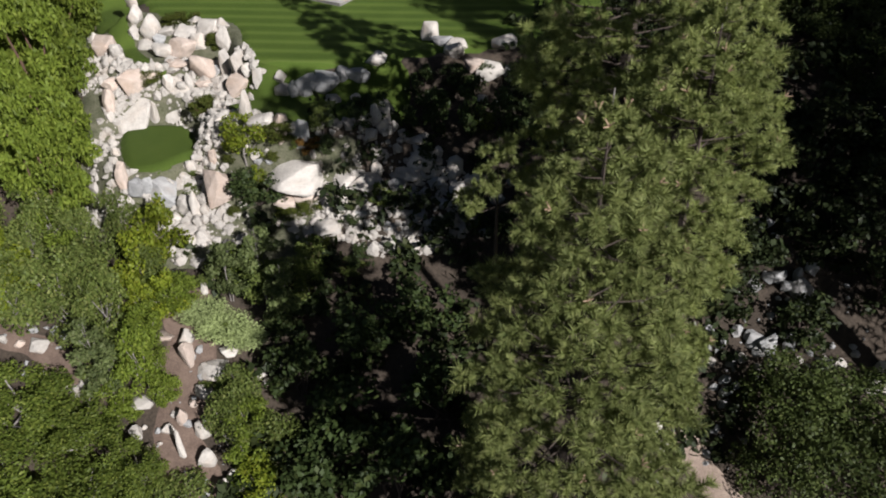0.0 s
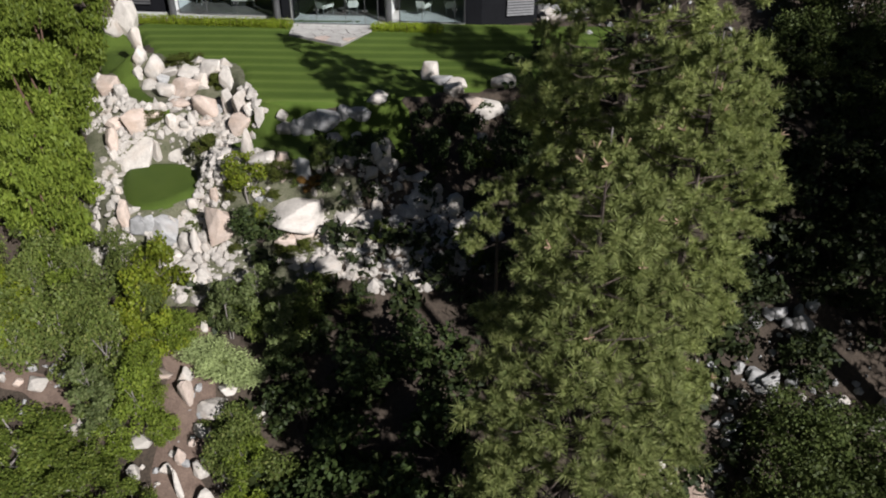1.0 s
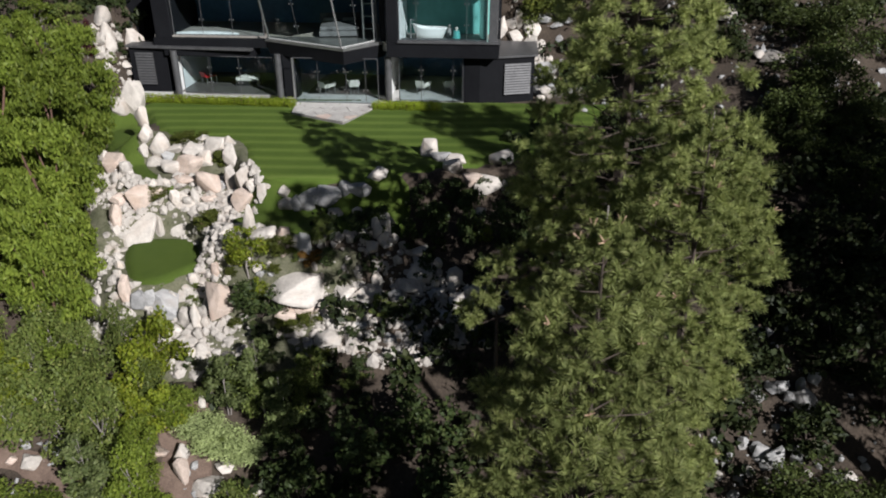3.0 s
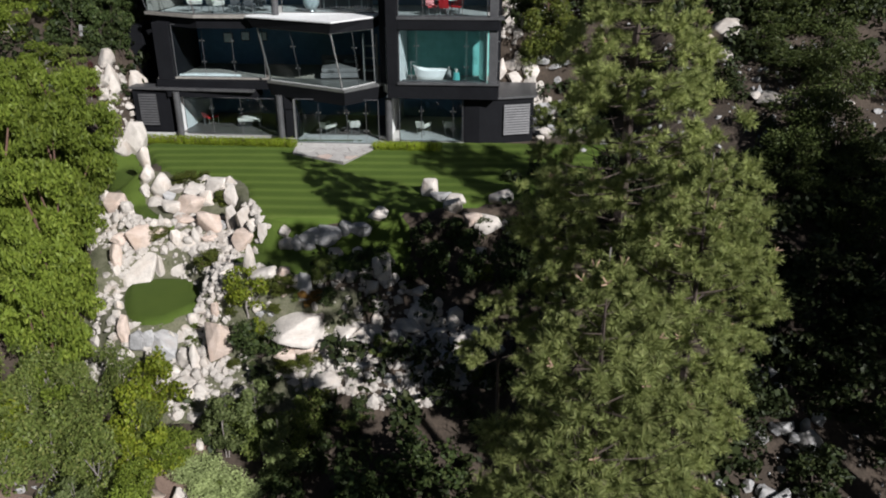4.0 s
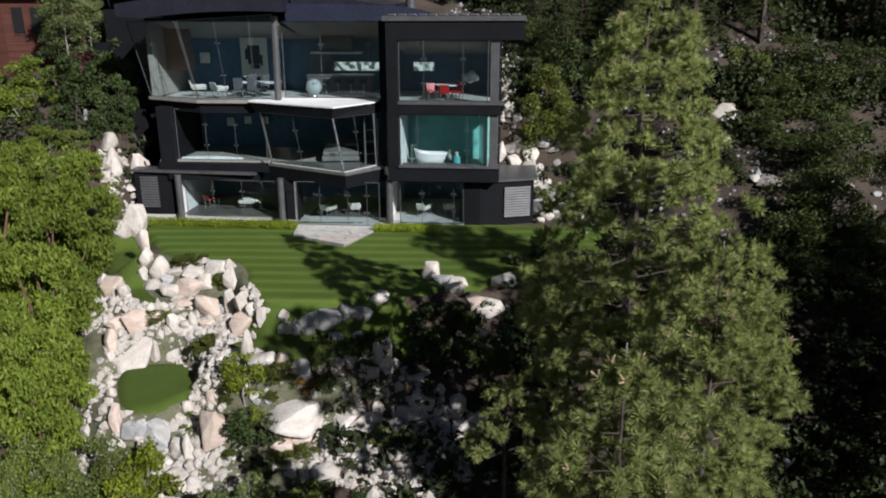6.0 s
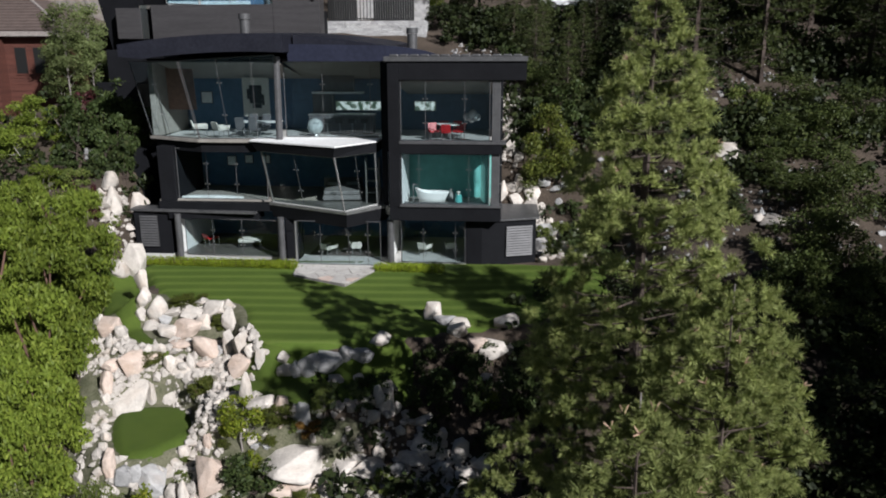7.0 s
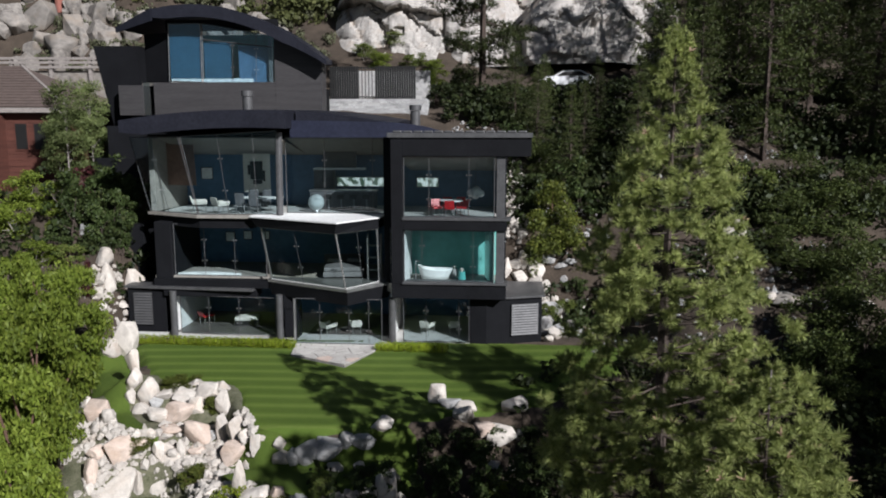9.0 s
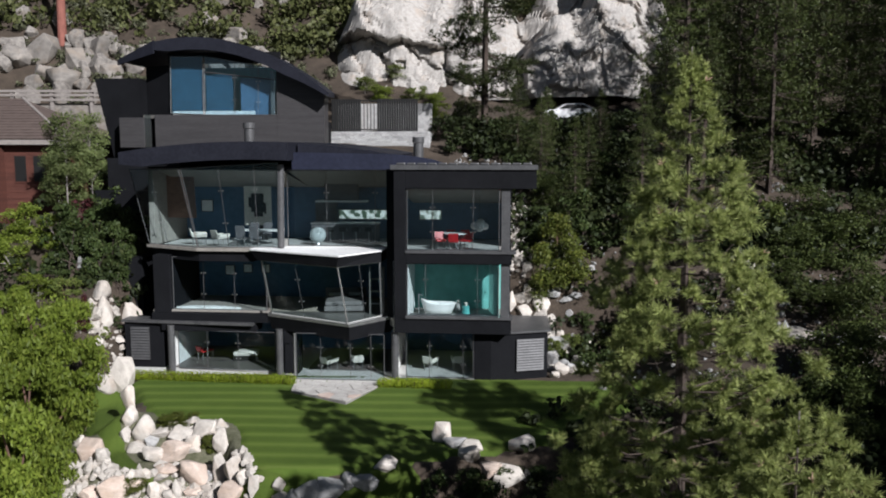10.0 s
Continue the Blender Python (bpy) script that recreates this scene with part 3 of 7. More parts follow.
glazing(BAY[1], BAY[2], BAYT[2], BAYT[1], (0.5,), frame=GREYF, r=0.04, pane_mat=GLASS_BAY, label="leaning glass of the prow bay")
part("mullion", rod(BAY[0], BAYT[0], 0.05, sides=4), STEEL, house, "pale steel edge bar")
part("mullion", rod(BAY[2], BAYT[2], 0.05, sides=4), STEEL, house, "pale steel edge bar")
slab("bay_roof", [(-3.7, -0.55), (0.66, -2.72), (2.36, -0.6), (2.4, 0.9), (-3.8, 0.9)], 5.62, 6.1, CLAD, "dark leaning fascia of the bay", top=[(-4.0, -0.6), (0.78, -2.86), (2.4, -0.5), (2.4, 0.9), (-4.0, 0.9)])
slab("bay_cover", [(-4.02, -0.62), (0.79, -2.9), (2.42, -0.52), (2.42, 0.86), (-4.0, 0.86)], 6.104, 6.17, WHITE, "white membrane over the bay")
wallbox(2.62, 3.1, -0.6, 0.9, 2.4, 10.0)

# corner tower: bath below, dining above
U0, U1, UW0, UW1, VF = 3.08, 8.52, 3.63, 7.92, -1.4
wallbox(U0, U1, VF, -0.6, 2.38, 3.08, label="dark band under the bath window")
wallbox(U0, UW0, VF, -0.8, 3.08, 10.0)
wallbox(UW1 + 0.1, U1 - 0.1, VF + 0.15, -0.7, 3.08, 9.2, EDGE, "post", "grey corner post")
wallbox(UW0, U1, VF, -0.8, 5.66, 6.14)
wallbox(UW0, 9.6, VF, -0.8, 9.12, 9.98)
slab("sill", [(UW0 - 0.02, VF - 0.1), (U1 + 0.06, VF - 0.1), (U1 + 0.06, -0.6), (UW0 - 0.02, -0.6)], 3.082, 3.17, EDGE, "pale grey sill")
slab("sill", [(UW0 - 0.02, VF - 0.06), (U1 + 0.2, VF - 0.06), (U1 + 0.2, -0.6), (UW0 - 0.02, -0.6)], 6.142, 6.26, EDGE, "pale grey sill")
glazing((UW0 + 0.05, VF + 0.12, 3.2), (UW1, VF + 0.12, 3.2), (UW1, VF + 0.12, 5.64), (UW0 + 0.05, VF + 0.12, 5.64), (0.2, 0.77))
glazing((UW0 + 0.05, VF + 0.12, 6.28), (UW1, VF + 0.12, 6.28), (UW1, VF + 0.12, 9.1), (UW0 + 0.05, VF + 0.12, 9.1), (0.28, 0.72))
slab("roof", [(2.95, VF - 0.1), (9.65, VF - 0.1), (9.4, 6), (2.95, 6)], 9.985, 10.2, EDGE, "flat grey roof edge")
wallbox(8.25, 8.5, 1.8, 6, 2.4, 9.98, label="dark side wall")
wallbox(8.25, 8.5, -0.7, 1.8, 2.4, 3.16)
wallbox(8.25, 8.5, -0.7, 1.8, 5.66, 6.25)
wallbox(8.25, 8.5, -0.7, 1.8, 9.1, 9.98)
glazing((8.38, -0.65, 3.2), (8.38, 1.75, 3.2), (8.38, 1.75, 5.62), (8.38, -0.65, 5.62), (0.5,))
glazing((8.38, -0.65, 6.28), (8.38, 1.75, 6.28), (8.38, 1.75, 9.08), (8.38, -0.65, 9.08), (0.5,))

for i in range(13):
    u = 3.2 + 0.48 * i
    part("ballast_roll", box(u, u + 0.42, VF - 0.02, VF + 0.3, 10.2, 10.3, 0.05), EDGE, house, "rounded grey ballast roll")

# third storey: leaning sun room under a curved roof
SUNB = [(-9.85, 1.2, 6.2), (-6.72, -0.3, 6.2), (-2.7, -0.3, 6.25)]
SUNT = [(-10.6, 0.9, 9.95), (-7.42, -0.6, 10.0), (-2.6, -0.4, 10.3)]
glazing(SUNB[0], SUNB[1], SUNT[1], SUNT[0], (0.4,), pane_mat=GLASS_CLEAR)
glazing((-6.66, -0.3, 6.2), SUNB[2], SUNT[2], (-7.3, -0.6, 10.0), (0.38, 0.75))
glazing((-2.55, 0.9, 6.2), (2.6, 1.0, 6.2), (2.6, 1.0, 9.95), (-2.55, 0.9, 9.95), (0.38, 0.85))
slab("sill", [(-10.0, 1.2), (-6.75, -0.42), (-3.9, -0.42), (-3.9, 0.2), (-9.6, 1.5)], 6.02, 6.16, GREIGE, "grey sill of the sun room")
slab("wall", [(-9.7, 1.3), (-6.7, -0.2), (-4.0, -0.2), (-4.0, 0.8), (-9.3, 1.6)], 5.5, 6.016, CLAD, "dark band under the sun room")
part("column", rod((-2.6, -0.2, 6.2), (-2.55, -0.2, 10.2), 0.17, sides=20), EDGE, house, "grey round steel column")


def arc_roof(name, u0, u1, v0, v1, crown, ends, thick, lean=-0.35, mat=ROOFM, label="", upto=1.0, start=0.0):
    """A roof that curves along u: height w at both ends, and the rise of its crown; from one share of its length to another."""
    bm = bmesh.new()
    n = 28
    rows = []
    a, b = ends
    for i in range(n + 1):
        s = start + (upto - start) * i / n
        u = u0 + (u1 - u0) * s
        w = a * (1 - s) + b * s + crown * 4 * s * (1 - s)
        th = thick * (0.35 + 0.65 * min(1, 4 * (1 - s), 6 * s + 0.5))
        rows.append([bm.verts.new((u + lean * k, v, z)) for k, v, z in ((0, v0, w), (1, v1, w + 0.25), (1, v1, w + 0.25 - th), (0, v0, w - th))])
    for p, q in zip(rows, rows[1:]):
        for i in range(4):
            bm.faces.new((p[i], q[i], q[(i + 1) % 4], p[(i + 1) % 4]))
    bm.faces.new(rows[0])
    bm.faces.new(rows[-1])
    bmesh.ops.recalc_face_normals(bm, faces=bm.faces[:])
    return part(name, bm, mat, house, label)


def upright(outline, v0, v1):
    """A standing plate: an outline in u and w, from v0 to v1."""
    bm = bmesh.new()
    f = [bm.verts.new((u, v0, w)) for u, w in outline]
    k = [bm.verts.new((u, v1, w)) for u, w in outline]
    bm.faces.new(f)
    bm.faces.new(k[::-1])
    for i in range(len(outline)):
        bm.faces.new((f[i], k[i], k[(i + 1) % len(outline)], f[(i + 1) % len(outline)]))
    bmesh.ops.recalc_face_normals(bm, faces=bm.faces[:])
    return bm


arc_roof("roof", -10.15, 3.05, -1.0, 9.6, 0.56, (10.77, 10.66), 0.84, label="dark curved metal roof of the third storey", upto=0.62)
arc_roof("roof", -10.15, 3.05, 0.62, 9.6, 0.56, (10.77, 10.66), 0.6, label="dark curved metal roof of the third storey", start=0.625)
part("fascia", upright([(-2.1, 9.96), (5.3, 9.96), (5.3, 10.28), (4.7, 10.46), (3.9, 10.6), (3.0, 10.7), (-2.1, 10.79)], 0.2, 0.6), NAVY, house, "navy metal fascia over the kitchen glass")
part("roof", prism([(-2.1, 0.62), (5.3, 0.62), (5.3, 6.0), (-2.1, 6.0)], 9.97, 10.24), ROOFM, house, "flat dark roof deck")

# top storey, set back up the hill
TV = 9.5
wallbox(-13.2, -5.5, TV, TV + 0.5, 10.6, 13.2, BOARD, label="grey horizontal board wall")
slab("wall", [(-5.55, TV), (-2.65, TV), (-3.1, TV + 3), (-5.55, TV + 3)], 10.6, 14.4, BOARD, "grey horizontal board wall")


part("wall", upright([(-5.55, 14.4), (-2.65, 14.4), (-2.7, 14.45), (-3.8, 15.2), (-5.55, 15.9)], TV, TV + 0.4), BOARD, house, "grey horizontal board wall")
glazing((-12.2, TV + 0.1, 13.3), (-10.15, TV + 0.1, 13.22), (-10.1, TV + 0.1, 16.7), (-12.1, TV + 0.1, 16.7), (), STEEL, pane_mat=GLASS_BLUE)
glazing((-10.05, TV + 0.1, 13.22), (-5.65, TV + 0.1, 12.95), (-5.55, TV + 0.1, 15.9), (-10.0, TV + 0.1, 16.7), (0.42, 0.75), STEEL, label="tall window with a slim transom bar", pane_mat=GLASS_BLUE)
part("transom", rod((-10.0, TV + 0.05, 15.75), (-5.6, TV + 0.05, 15.25), 0.03, sides=4), EDGE, house)
slab("wall", [(-14.1, TV + 1), (-12.3, TV + 0.3), (-12.3, TV + 8), (-14.1, TV + 8)], 10.6, 16.2, CLAD)
slab("wing", [(-15.8, TV + 0.5), (-14.1, TV + 0.5), (-14.1, TV + 8), (-15.8, TV + 8)], 9.0, 15.4, CLAD, "dark outward-leaning side wing", top=[(-16.9, TV), (-14.1, TV), (-14.1, TV + 8), (-16.9, TV + 8)])
wallbox(-15.15, -13.6, TV - 0.6, TV + 0.4, 11.2, 13.0, BOARD, "balcony_front", "grey board balcony front")
g = part("balcony_glass", sheet((-13.55, TV - 0.6, 11.2), (-13.2, TV - 0.5, 11.2), (-13.2, TV - 0.5, 13.2), (-13.55, TV - 0.6, 13.2), 0.03), GLASS, house, "green-tinted glass balustrade end")
g.visible_shadow = False
arc_roof("roof", -12.6, -2.15, TV - 1.0, TV + 2.2, 1.35, (17.4, 14.37), 0.72, label="dark arched metal roof of the top storey")
part("roof", join(sheet((-15.2, TV - 0.3, 16.15), (-12.62, TV - 1.0, 16.72), (-12.62, TV - 1.0, 17.42), (-15.2, TV - 0.3, 16.42), 0.12), sheet((-15.2, TV - 0.3, 16.42), (-12.62, TV - 1.0, 17.42), (-12.62, TV + 8, 17.6), (-15.2, TV + 8, 16.6), 0.12)), ROOFM, house, "dark angled roof tip")
wallbox(-12.4, -5.4, TV + 0.35, TV + 0.6, 16.3, 16.95, CLAD)
slab("wall", [(-14.0, TV + 0.6), (-3.0, TV + 0.6), (-3.6, TV + 6), (-14.0, TV + 6)], 10.4, 13.0, CLAD)
slab("floor", [(-14.0, TV + 0.2), (-3.0, TV + 0.2), (-3.6, TV + 3), (-14.0, TV + 3)], 13.0, 13.2, DARKFLOOR)

# dark side walls stepping up the hill beside the gully
wallbox(-15.3, -10.45, 6.0, 6.5, 4.5, 8.7, CLAD, "side_wall", "dark grey stepped side wall")
# two blocks added in charcoal to blacken the gap in the house's shade
wallbox(-14.8, -10.45, 6.6, 13.0, 5.0, 10.55, CLAD, "side_wall", "charcoal block added below the side wing")
wallbox(-11.95, -10.9, 2.4, 5.9, -0.3, 5.3, CLAD, "side_wall", "charcoal block standing in for shade beside the gully")

# inner walls and backs of the rooms
wallbox(-10.2, 10.0, 4.6, 4.8, 0.07, 2.55, BLUEW, "inner_wall", "slate blue back wall")
wallbox(-9.3, 2.9, 4.6, 4.8, 2.95, 5.72, BLUEW, "inner_wall", "slate blue back wall")
wallbox(3.0, 8.3, 1.9, 2.1, 2.95, 5.72, TEAL, "inner_wall", "teal bath wall")
wallbox(-9.8, 8.3, 5.4, 5.6, 6.12, 9.84, BLUEW, "inner_wall", "slate blue back wall")
wallbox(-8.5, -8.3, 0.0, 6.2, 0.07, 2.5, PLASTER, "inner_wall", "white side wall")
wallbox(2.9, 3.0, -0.6, 6.2, 0.07, 5.7, PLASTER, "inner_wall", "white side wall")
wallbox(-9.9, -9.62, 1.4, 5.4, 6.12, 9.9, GREIGE, "inner_wall", "greige side wall of the sun room")
wallbox(-9.3, -9.0, 0.6, 9, 0.0, 5.7, CLAD)
# flat panels added just behind the glass to turn the panes blue
wallbox(-12.15, -10.1, TV + 0.2, TV + 0.24, 13.45, 16.65, BLUE_BACK, "blind", "plain blue panel added behind the glass")
wallbox(-10.0, -8.3, TV + 0.2, TV + 0.24, 13.45, 15.6, BLUE_BACK, "blind", "plain blue panel added behind the glass")
wallbox(-12.1, -7.0, TV + 0.14, TV + 0.5, 13.21, 13.42, PLASTER, "window_seat", "white window seat")
wallbox(-12.1, -5.6, TV + 2.6, TV + 2.7, 13.2, 16.3, TEAL, "inner_wall", "teal back wall")
wallbox(-7.9, -6.0, TV + 0.4, TV + 0.5, 13.2, 15.4, BLUEW, "curtain", "dark blue curtain")
wallbox(-5.95, -5.72, TV + 0.12, TV + 0.3, 13.0, 15.8, STEEL, "reveal", "white window reveal")
slab("wall", [(-10.4, 9.0), (8.4, 9.0), (8.4, 9.4), (-10.4, 9.4)], -0.3, 10.2, CLAD)
slab("roof", [(-9.6, 0.8), (2.8, 0.8), (2.8, 9.4), (-9.6, 9.4)], 9.97, 10.1, CLAD, "flat roof deck")

# white ceilings
for outline, w in (([(-8.3, 0.1), (-2.6, 0.0), (-1.5, -0.5), (2.5, -0.5), (3.4, -0.6), (7.0, -0.6), (7.0, 6.1), (-8.3, 6.1)], 2.47), ([(-8.4, 0.7), (-3.2, 0.7), (0.9, -1.8), (2.3, -0.4), (2.3, 6.1), (-8.4, 6.1)], 5.64), ([(3.2, -1.1), (8.2, -1.1), (8.2, 2.5), (3.2, 2.5)], 5.66)):
    slab("ceiling", outline, w, w + 0.06, GREIGE, "grey room ceiling")
for a, b, c, d in (((-9.4, 1.5), (-2.6, 0.1), (-2.6, 5.4), (-9.4, 5.4)), ((-2.6, 1.1), (2.7, 1.1), (2.7, 5.4), (-2.6, 5.4)), ((3.2, -1.0), (8.2, -1.0), (8.2, 5.4), (3.2, 5.4))):
    top = 9.93 if a[0] < 3 else 9.1
    part("ceiling", sheet((*a, top), (*b, top), (*c, top - 0.95), (*d, top - 0.95), 0.05), GREIGE, house, "grey sloping ceiling")
# flues
for u, v, w0, w1 in ((-5.1, 3.0, 11.0, 12.35), (3.75, 3.0, 10.2, 11.6)):
    part("flue", join(rod((u, v, w0), (u, v, w1 - 0.3), 0.26, sides=20), rod((u, v, w1 - 0.28), (u, v, w1), 0.31, sides=20)), EDGE, house, "short round grey metal flue")

# stone terrace wall behind, with a dark fence
court = thing("terrace_wall", "pale stacked ledgestone terrace wall", "wall", HOUSE @ pose(0, 0, 0), kind="structure")
part("core", box(-4.5, 3.0, 17.1, 22, 9.5, 12.45), LEDGE_GREY, court)
part("back_wall", box(-4.3, 2.8, 21.0, 21.5, 12.455, 14.7), GRANITE_GREY, court, "pale stone wall behind the fence")


# ---- rocks ----
def boulder_mesh(seed, fine=3):
    """A joint-bounded granite block: the hull of a few points, its edges worn, its faces slightly uneven. One metre wide, foot below zero."""
    rng = random.Random(seed)
    noise.seed_set(seed + 1)
    bm = bmesh.new()
    for _ in range(rng.randrange(13, 24)):
        d = Vector((rng.gauss(0, 1), rng.gauss(0, 1), rng.gauss(0, 1))).normalized()
        k = 1 / max(abs(d.x), abs(d.y), abs(d.z)) ** rng.uniform(0.15, 0.6)
        bm.verts.new(d * k * rng.uniform(0.86, 1.0))
    hull = bmesh.ops.convex_hull(bm, input=bm.verts[:])
    loose = [v for v in bm.verts if not v.link_faces]
    for v in loose:
        bm.verts.remove(v)
    bmesh.ops.dissolve_limit(bm, angle_limit=radians(16), verts=bm.verts[:], edges=bm.edges[:])
    bmesh.ops.bevel(bm, geom=bm.edges[:], offset=0.09, segments=2, affect="EDGES", profile=0.6, clamp_overlap=True)
    bmesh.ops.triangulate(bm, faces=bm.faces[:])
    long_edges = [e for e in bm.edges if e.calc_length() > 0.32]
    bmesh.ops.subdivide_edges(bm, edges=long_edges, cuts=1)
    bmesh.ops.triangulate(bm, faces=bm.faces[:])
    for v in bm.verts:
        n = v.co.normalized()
        v.co += n * (0.05 * noise.noise(v.co * 1.7) + 0.03 * noise.noise(v.co * 4.5))
    xs, ys, zs = ([v.co[k] for v in bm.verts] for k in range(3))
    lo, hi = Vector((min(xs), min(ys), min(zs))), Vector((max(xs), max(ys), max(zs)))
    for v in bm.verts:
        v.co = Vector(((v.co.x - lo.x) / (hi.x - lo.x) - 0.5, (v.co.y - lo.y) / (hi.y - lo.y) - 0.5, 1.28 * (v.co.z - lo.z) / (hi.z - lo.z) - 0.28))
    for f in bm.faces:
        f.smooth = True
    me = bpy.data.meshes.new("boulder")
    bm.to_mesh(me)
    bm.free()
    me.set_sharp_from_angle(angle=radians(32))
    return me


STONES = {}
for tone, mat in enumerate((GRANITE, GRANITE_PINK, GRANITE_GREY, GRANITE_FAR)):
    for k in range(12):
        me = boulder_mesh(40 + k + 20 * tone, 3)
        me.materials.append(mat)
        STONES[tone, k] = me
LOOKS = ("pale cream granite boulder", "pinkish tan granite boulder", "grey shade-toned granite boulder", "weathered grey-brown granite boulder")


def lay_rocks(rows, where, seed, wide=1.0):
    rng = random.Random(seed)
    for x, y, w, h, tone in rows:
        ob = new("boulder", STONES[tone, rng.randrange(12)])
        size = "large " if w > 1.0 else "small " if w < 0.4 else ""
        tagged(ob, size + LOOKS[tone] + " " + where, "rock", where)
        d = w * (1.0 if w > 1.4 else 0.8)
        z = float(land(x, y - 0.16 * d)) + 0.04
        ob.matrix_world = pose(x, y, z, 0, 0, rng.choice((0, 180)) + rng.uniform(-22, 22)) @ Matrix.Diagonal((w * wide, d * 1.06, h, 1))


RIM = [
    (-16.20, 36.78, 1.06, 1.50, 0), (-16.88, 36.35, 1.05, 0.81, 0), (-14.27, 32.89, 0.62, 1.17, 0), (-13.97, 32.27, 0.67, 0.77, 0), (-13.19, 31.69, 0.94, 1.00, 0),
    (-13.84, 31.52, 0.44, 0.50, 0), (-13.28, 31.30, 0.77, 0.42, 0), (-12.77, 31.62, 0.66, 0.46, 2), (-12.48, 31.67, 0.83, 0.48, 0), (-12.26, 30.42, 0.91, 0.55, 0),
    (-11.48, 30.47, 1.23, 0.76, 1), (-11.65, 31.58, 0.99, 0.44, 0), (-10.94, 30.86, 0.70, 0.61, 0), (-11.43, 32.14, 0.55, 0.19, 0), (-10.63, 31.62, 1.04, 0.67, 0),
    (-10.11, 31.61, 0.76, 0.55, 0), (-9.75, 30.74, 0.64, 0.97, 0),
]

KNOT = [
    (-10.39, 29.36, 0.99, 1.02, 1), (-9.47, 29.47, 0.47, 1.10, 0), (-8.76, 28.75, 0.71, 0.83, 0), (-8.25, 28.33, 0.55, 0.41, 0), (-7.79, 27.85, 0.39, 0.72, 0),
    (-8.62, 28.37, 1.21, 0.74, 1), (-9.86, 29.57, 0.37, 0.31, 2), (-10.01, 30.02, 0.48, 0.23, 0), (-11.45, 29.51, 0.94, 0.32, 1), (-10.32, 28.98, 0.67, 0.23, 1),
    (-7.60, 27.93, 0.39, 0.17, 0), (-9.53, 29.02, 0.36, 0.25, 0),
]

POCKET = [
    (-14.79, 30.60, 1.02, 0.71, 1), (-15.47, 31.07, 0.49, 0.43, 0), (-14.07, 29.96, 0.58, 0.68, 0), (-14.49, 29.73, 0.45, 0.42, 0), (-13.89, 29.92, 0.34, 0.33, 0),
    (-14.09, 29.30, 0.39, 0.25, 0), (-13.39, 29.16, 0.46, 0.23, 0), (-14.84, 29.67, 0.32, 0.33, 0), (-13.14, 28.71, 1.28, 0.80, 1), (-13.96, 28.59, 0.66, 0.51, 1),
    (-12.59, 28.97, 0.38, 0.36, 0), (-12.30, 29.00, 0.33, 0.40, 0), (-12.05, 29.08, 0.31, 0.35, 0), (-12.42, 28.97, 0.77, 0.26, 1),
]

STEPS = [
    (-11.65, 28.72, 0.51, 0.67, 0), (-11.37, 28.87, 0.44, 0.46, 0), (-11.13, 28.71, 0.49, 0.44, 0), (-10.82, 28.74, 0.33, 0.77, 0), (-11.62, 29.29, 0.62, 0.22, 0),
    (-10.42, 28.31, 0.48, 0.38, 0), (-10.10, 28.28, 0.38, 0.29, 0), (-9.79, 27.74, 0.47, 0.37, 0), (-9.44, 27.36, 0.37, 0.45, 0), (-9.28, 27.64, 0.52, 0.18, 0),
    (-8.93, 27.62, 0.42, 0.19, 0), (-8.80, 26.17, 0.45, 0.19, 0), (-8.43, 26.17, 0.40, 0.17, 0), (-8.74, 25.64, 0.49, 0.22, 0), (-8.24, 25.41, 0.48, 0.16, 0),
    (-8.91, 25.65, 0.40, 0.25, 0), (-8.49, 25.40, 0.39, 0.19, 0), (-8.06, 25.24, 0.34, 0.21, 0),
]

LANDING = [
    (-7.75, 25.45, 0.48, 1.28, 0), (-7.07, 24.98, 1.13, 0.78, 0), (-7.16, 24.94, 0.54, 0.19, 1), (-6.35, 24.82, 0.61, 1.00, 1), (-5.94, 24.86, 0.45, 0.53, 0),
    (-5.63, 24.78, 0.63, 0.94, 2), (-9.30, 25.43, 0.35, 0.26, 0), (-8.90, 25.23, 0.39, 0.30, 0), (-8.57, 25.11, 0.34, 0.21, 0), (-8.22, 25.06, 0.43, 0.23, 0),
    (-8.02, 24.89, 0.34, 0.36, 0), (-9.29, 25.20, 0.35, 0.37, 0), (-9.06, 24.96, 0.35, 0.58, 1), (-7.75, 24.82, 0.27, 0.17, 0), (-7.38, 24.66, 0.36, 0.25, 0),
]

SLABS = [
    (-12.30, 28.09, 0.46, 0.85, 0), (-13.70, 27.56, 0.50, 0.99, 1), (-13.64, 27.21, 0.35, 0.35, 0), (-10.60, 28.62, 0.36, 0.19, 0),
]

GREEN_EDGE = [
    (-13.46, 26.74, 0.29, 0.25, 0), (-13.22, 26.11, 0.36, 0.27, 0), (-12.85, 25.33, 0.35, 0.32, 0), (-12.64, 24.63, 0.34, 0.31, 0), (-12.04, 23.69, 0.45, 1.00, 1),
    (-11.58, 23.66, 0.65, 0.61, 2), (-11.17, 23.75, 0.54, 0.60, 2), (-10.73, 23.82, 0.99, 0.97, 2), (-10.51, 24.10, 0.34, 0.36, 0), (-10.27, 24.27, 0.50, 0.35, 0),
    (-10.07, 24.51, 0.44, 0.33, 0), (-9.89, 24.80, 0.46, 0.60, 0), (-9.67, 25.26, 0.65, 0.26, 0), (-9.68, 24.76, 0.42, 0.14, 0), (-12.30, 23.57, 0.54, 0.33, 0),
    (-11.90, 23.56, 0.40, 0.22, 0),
]

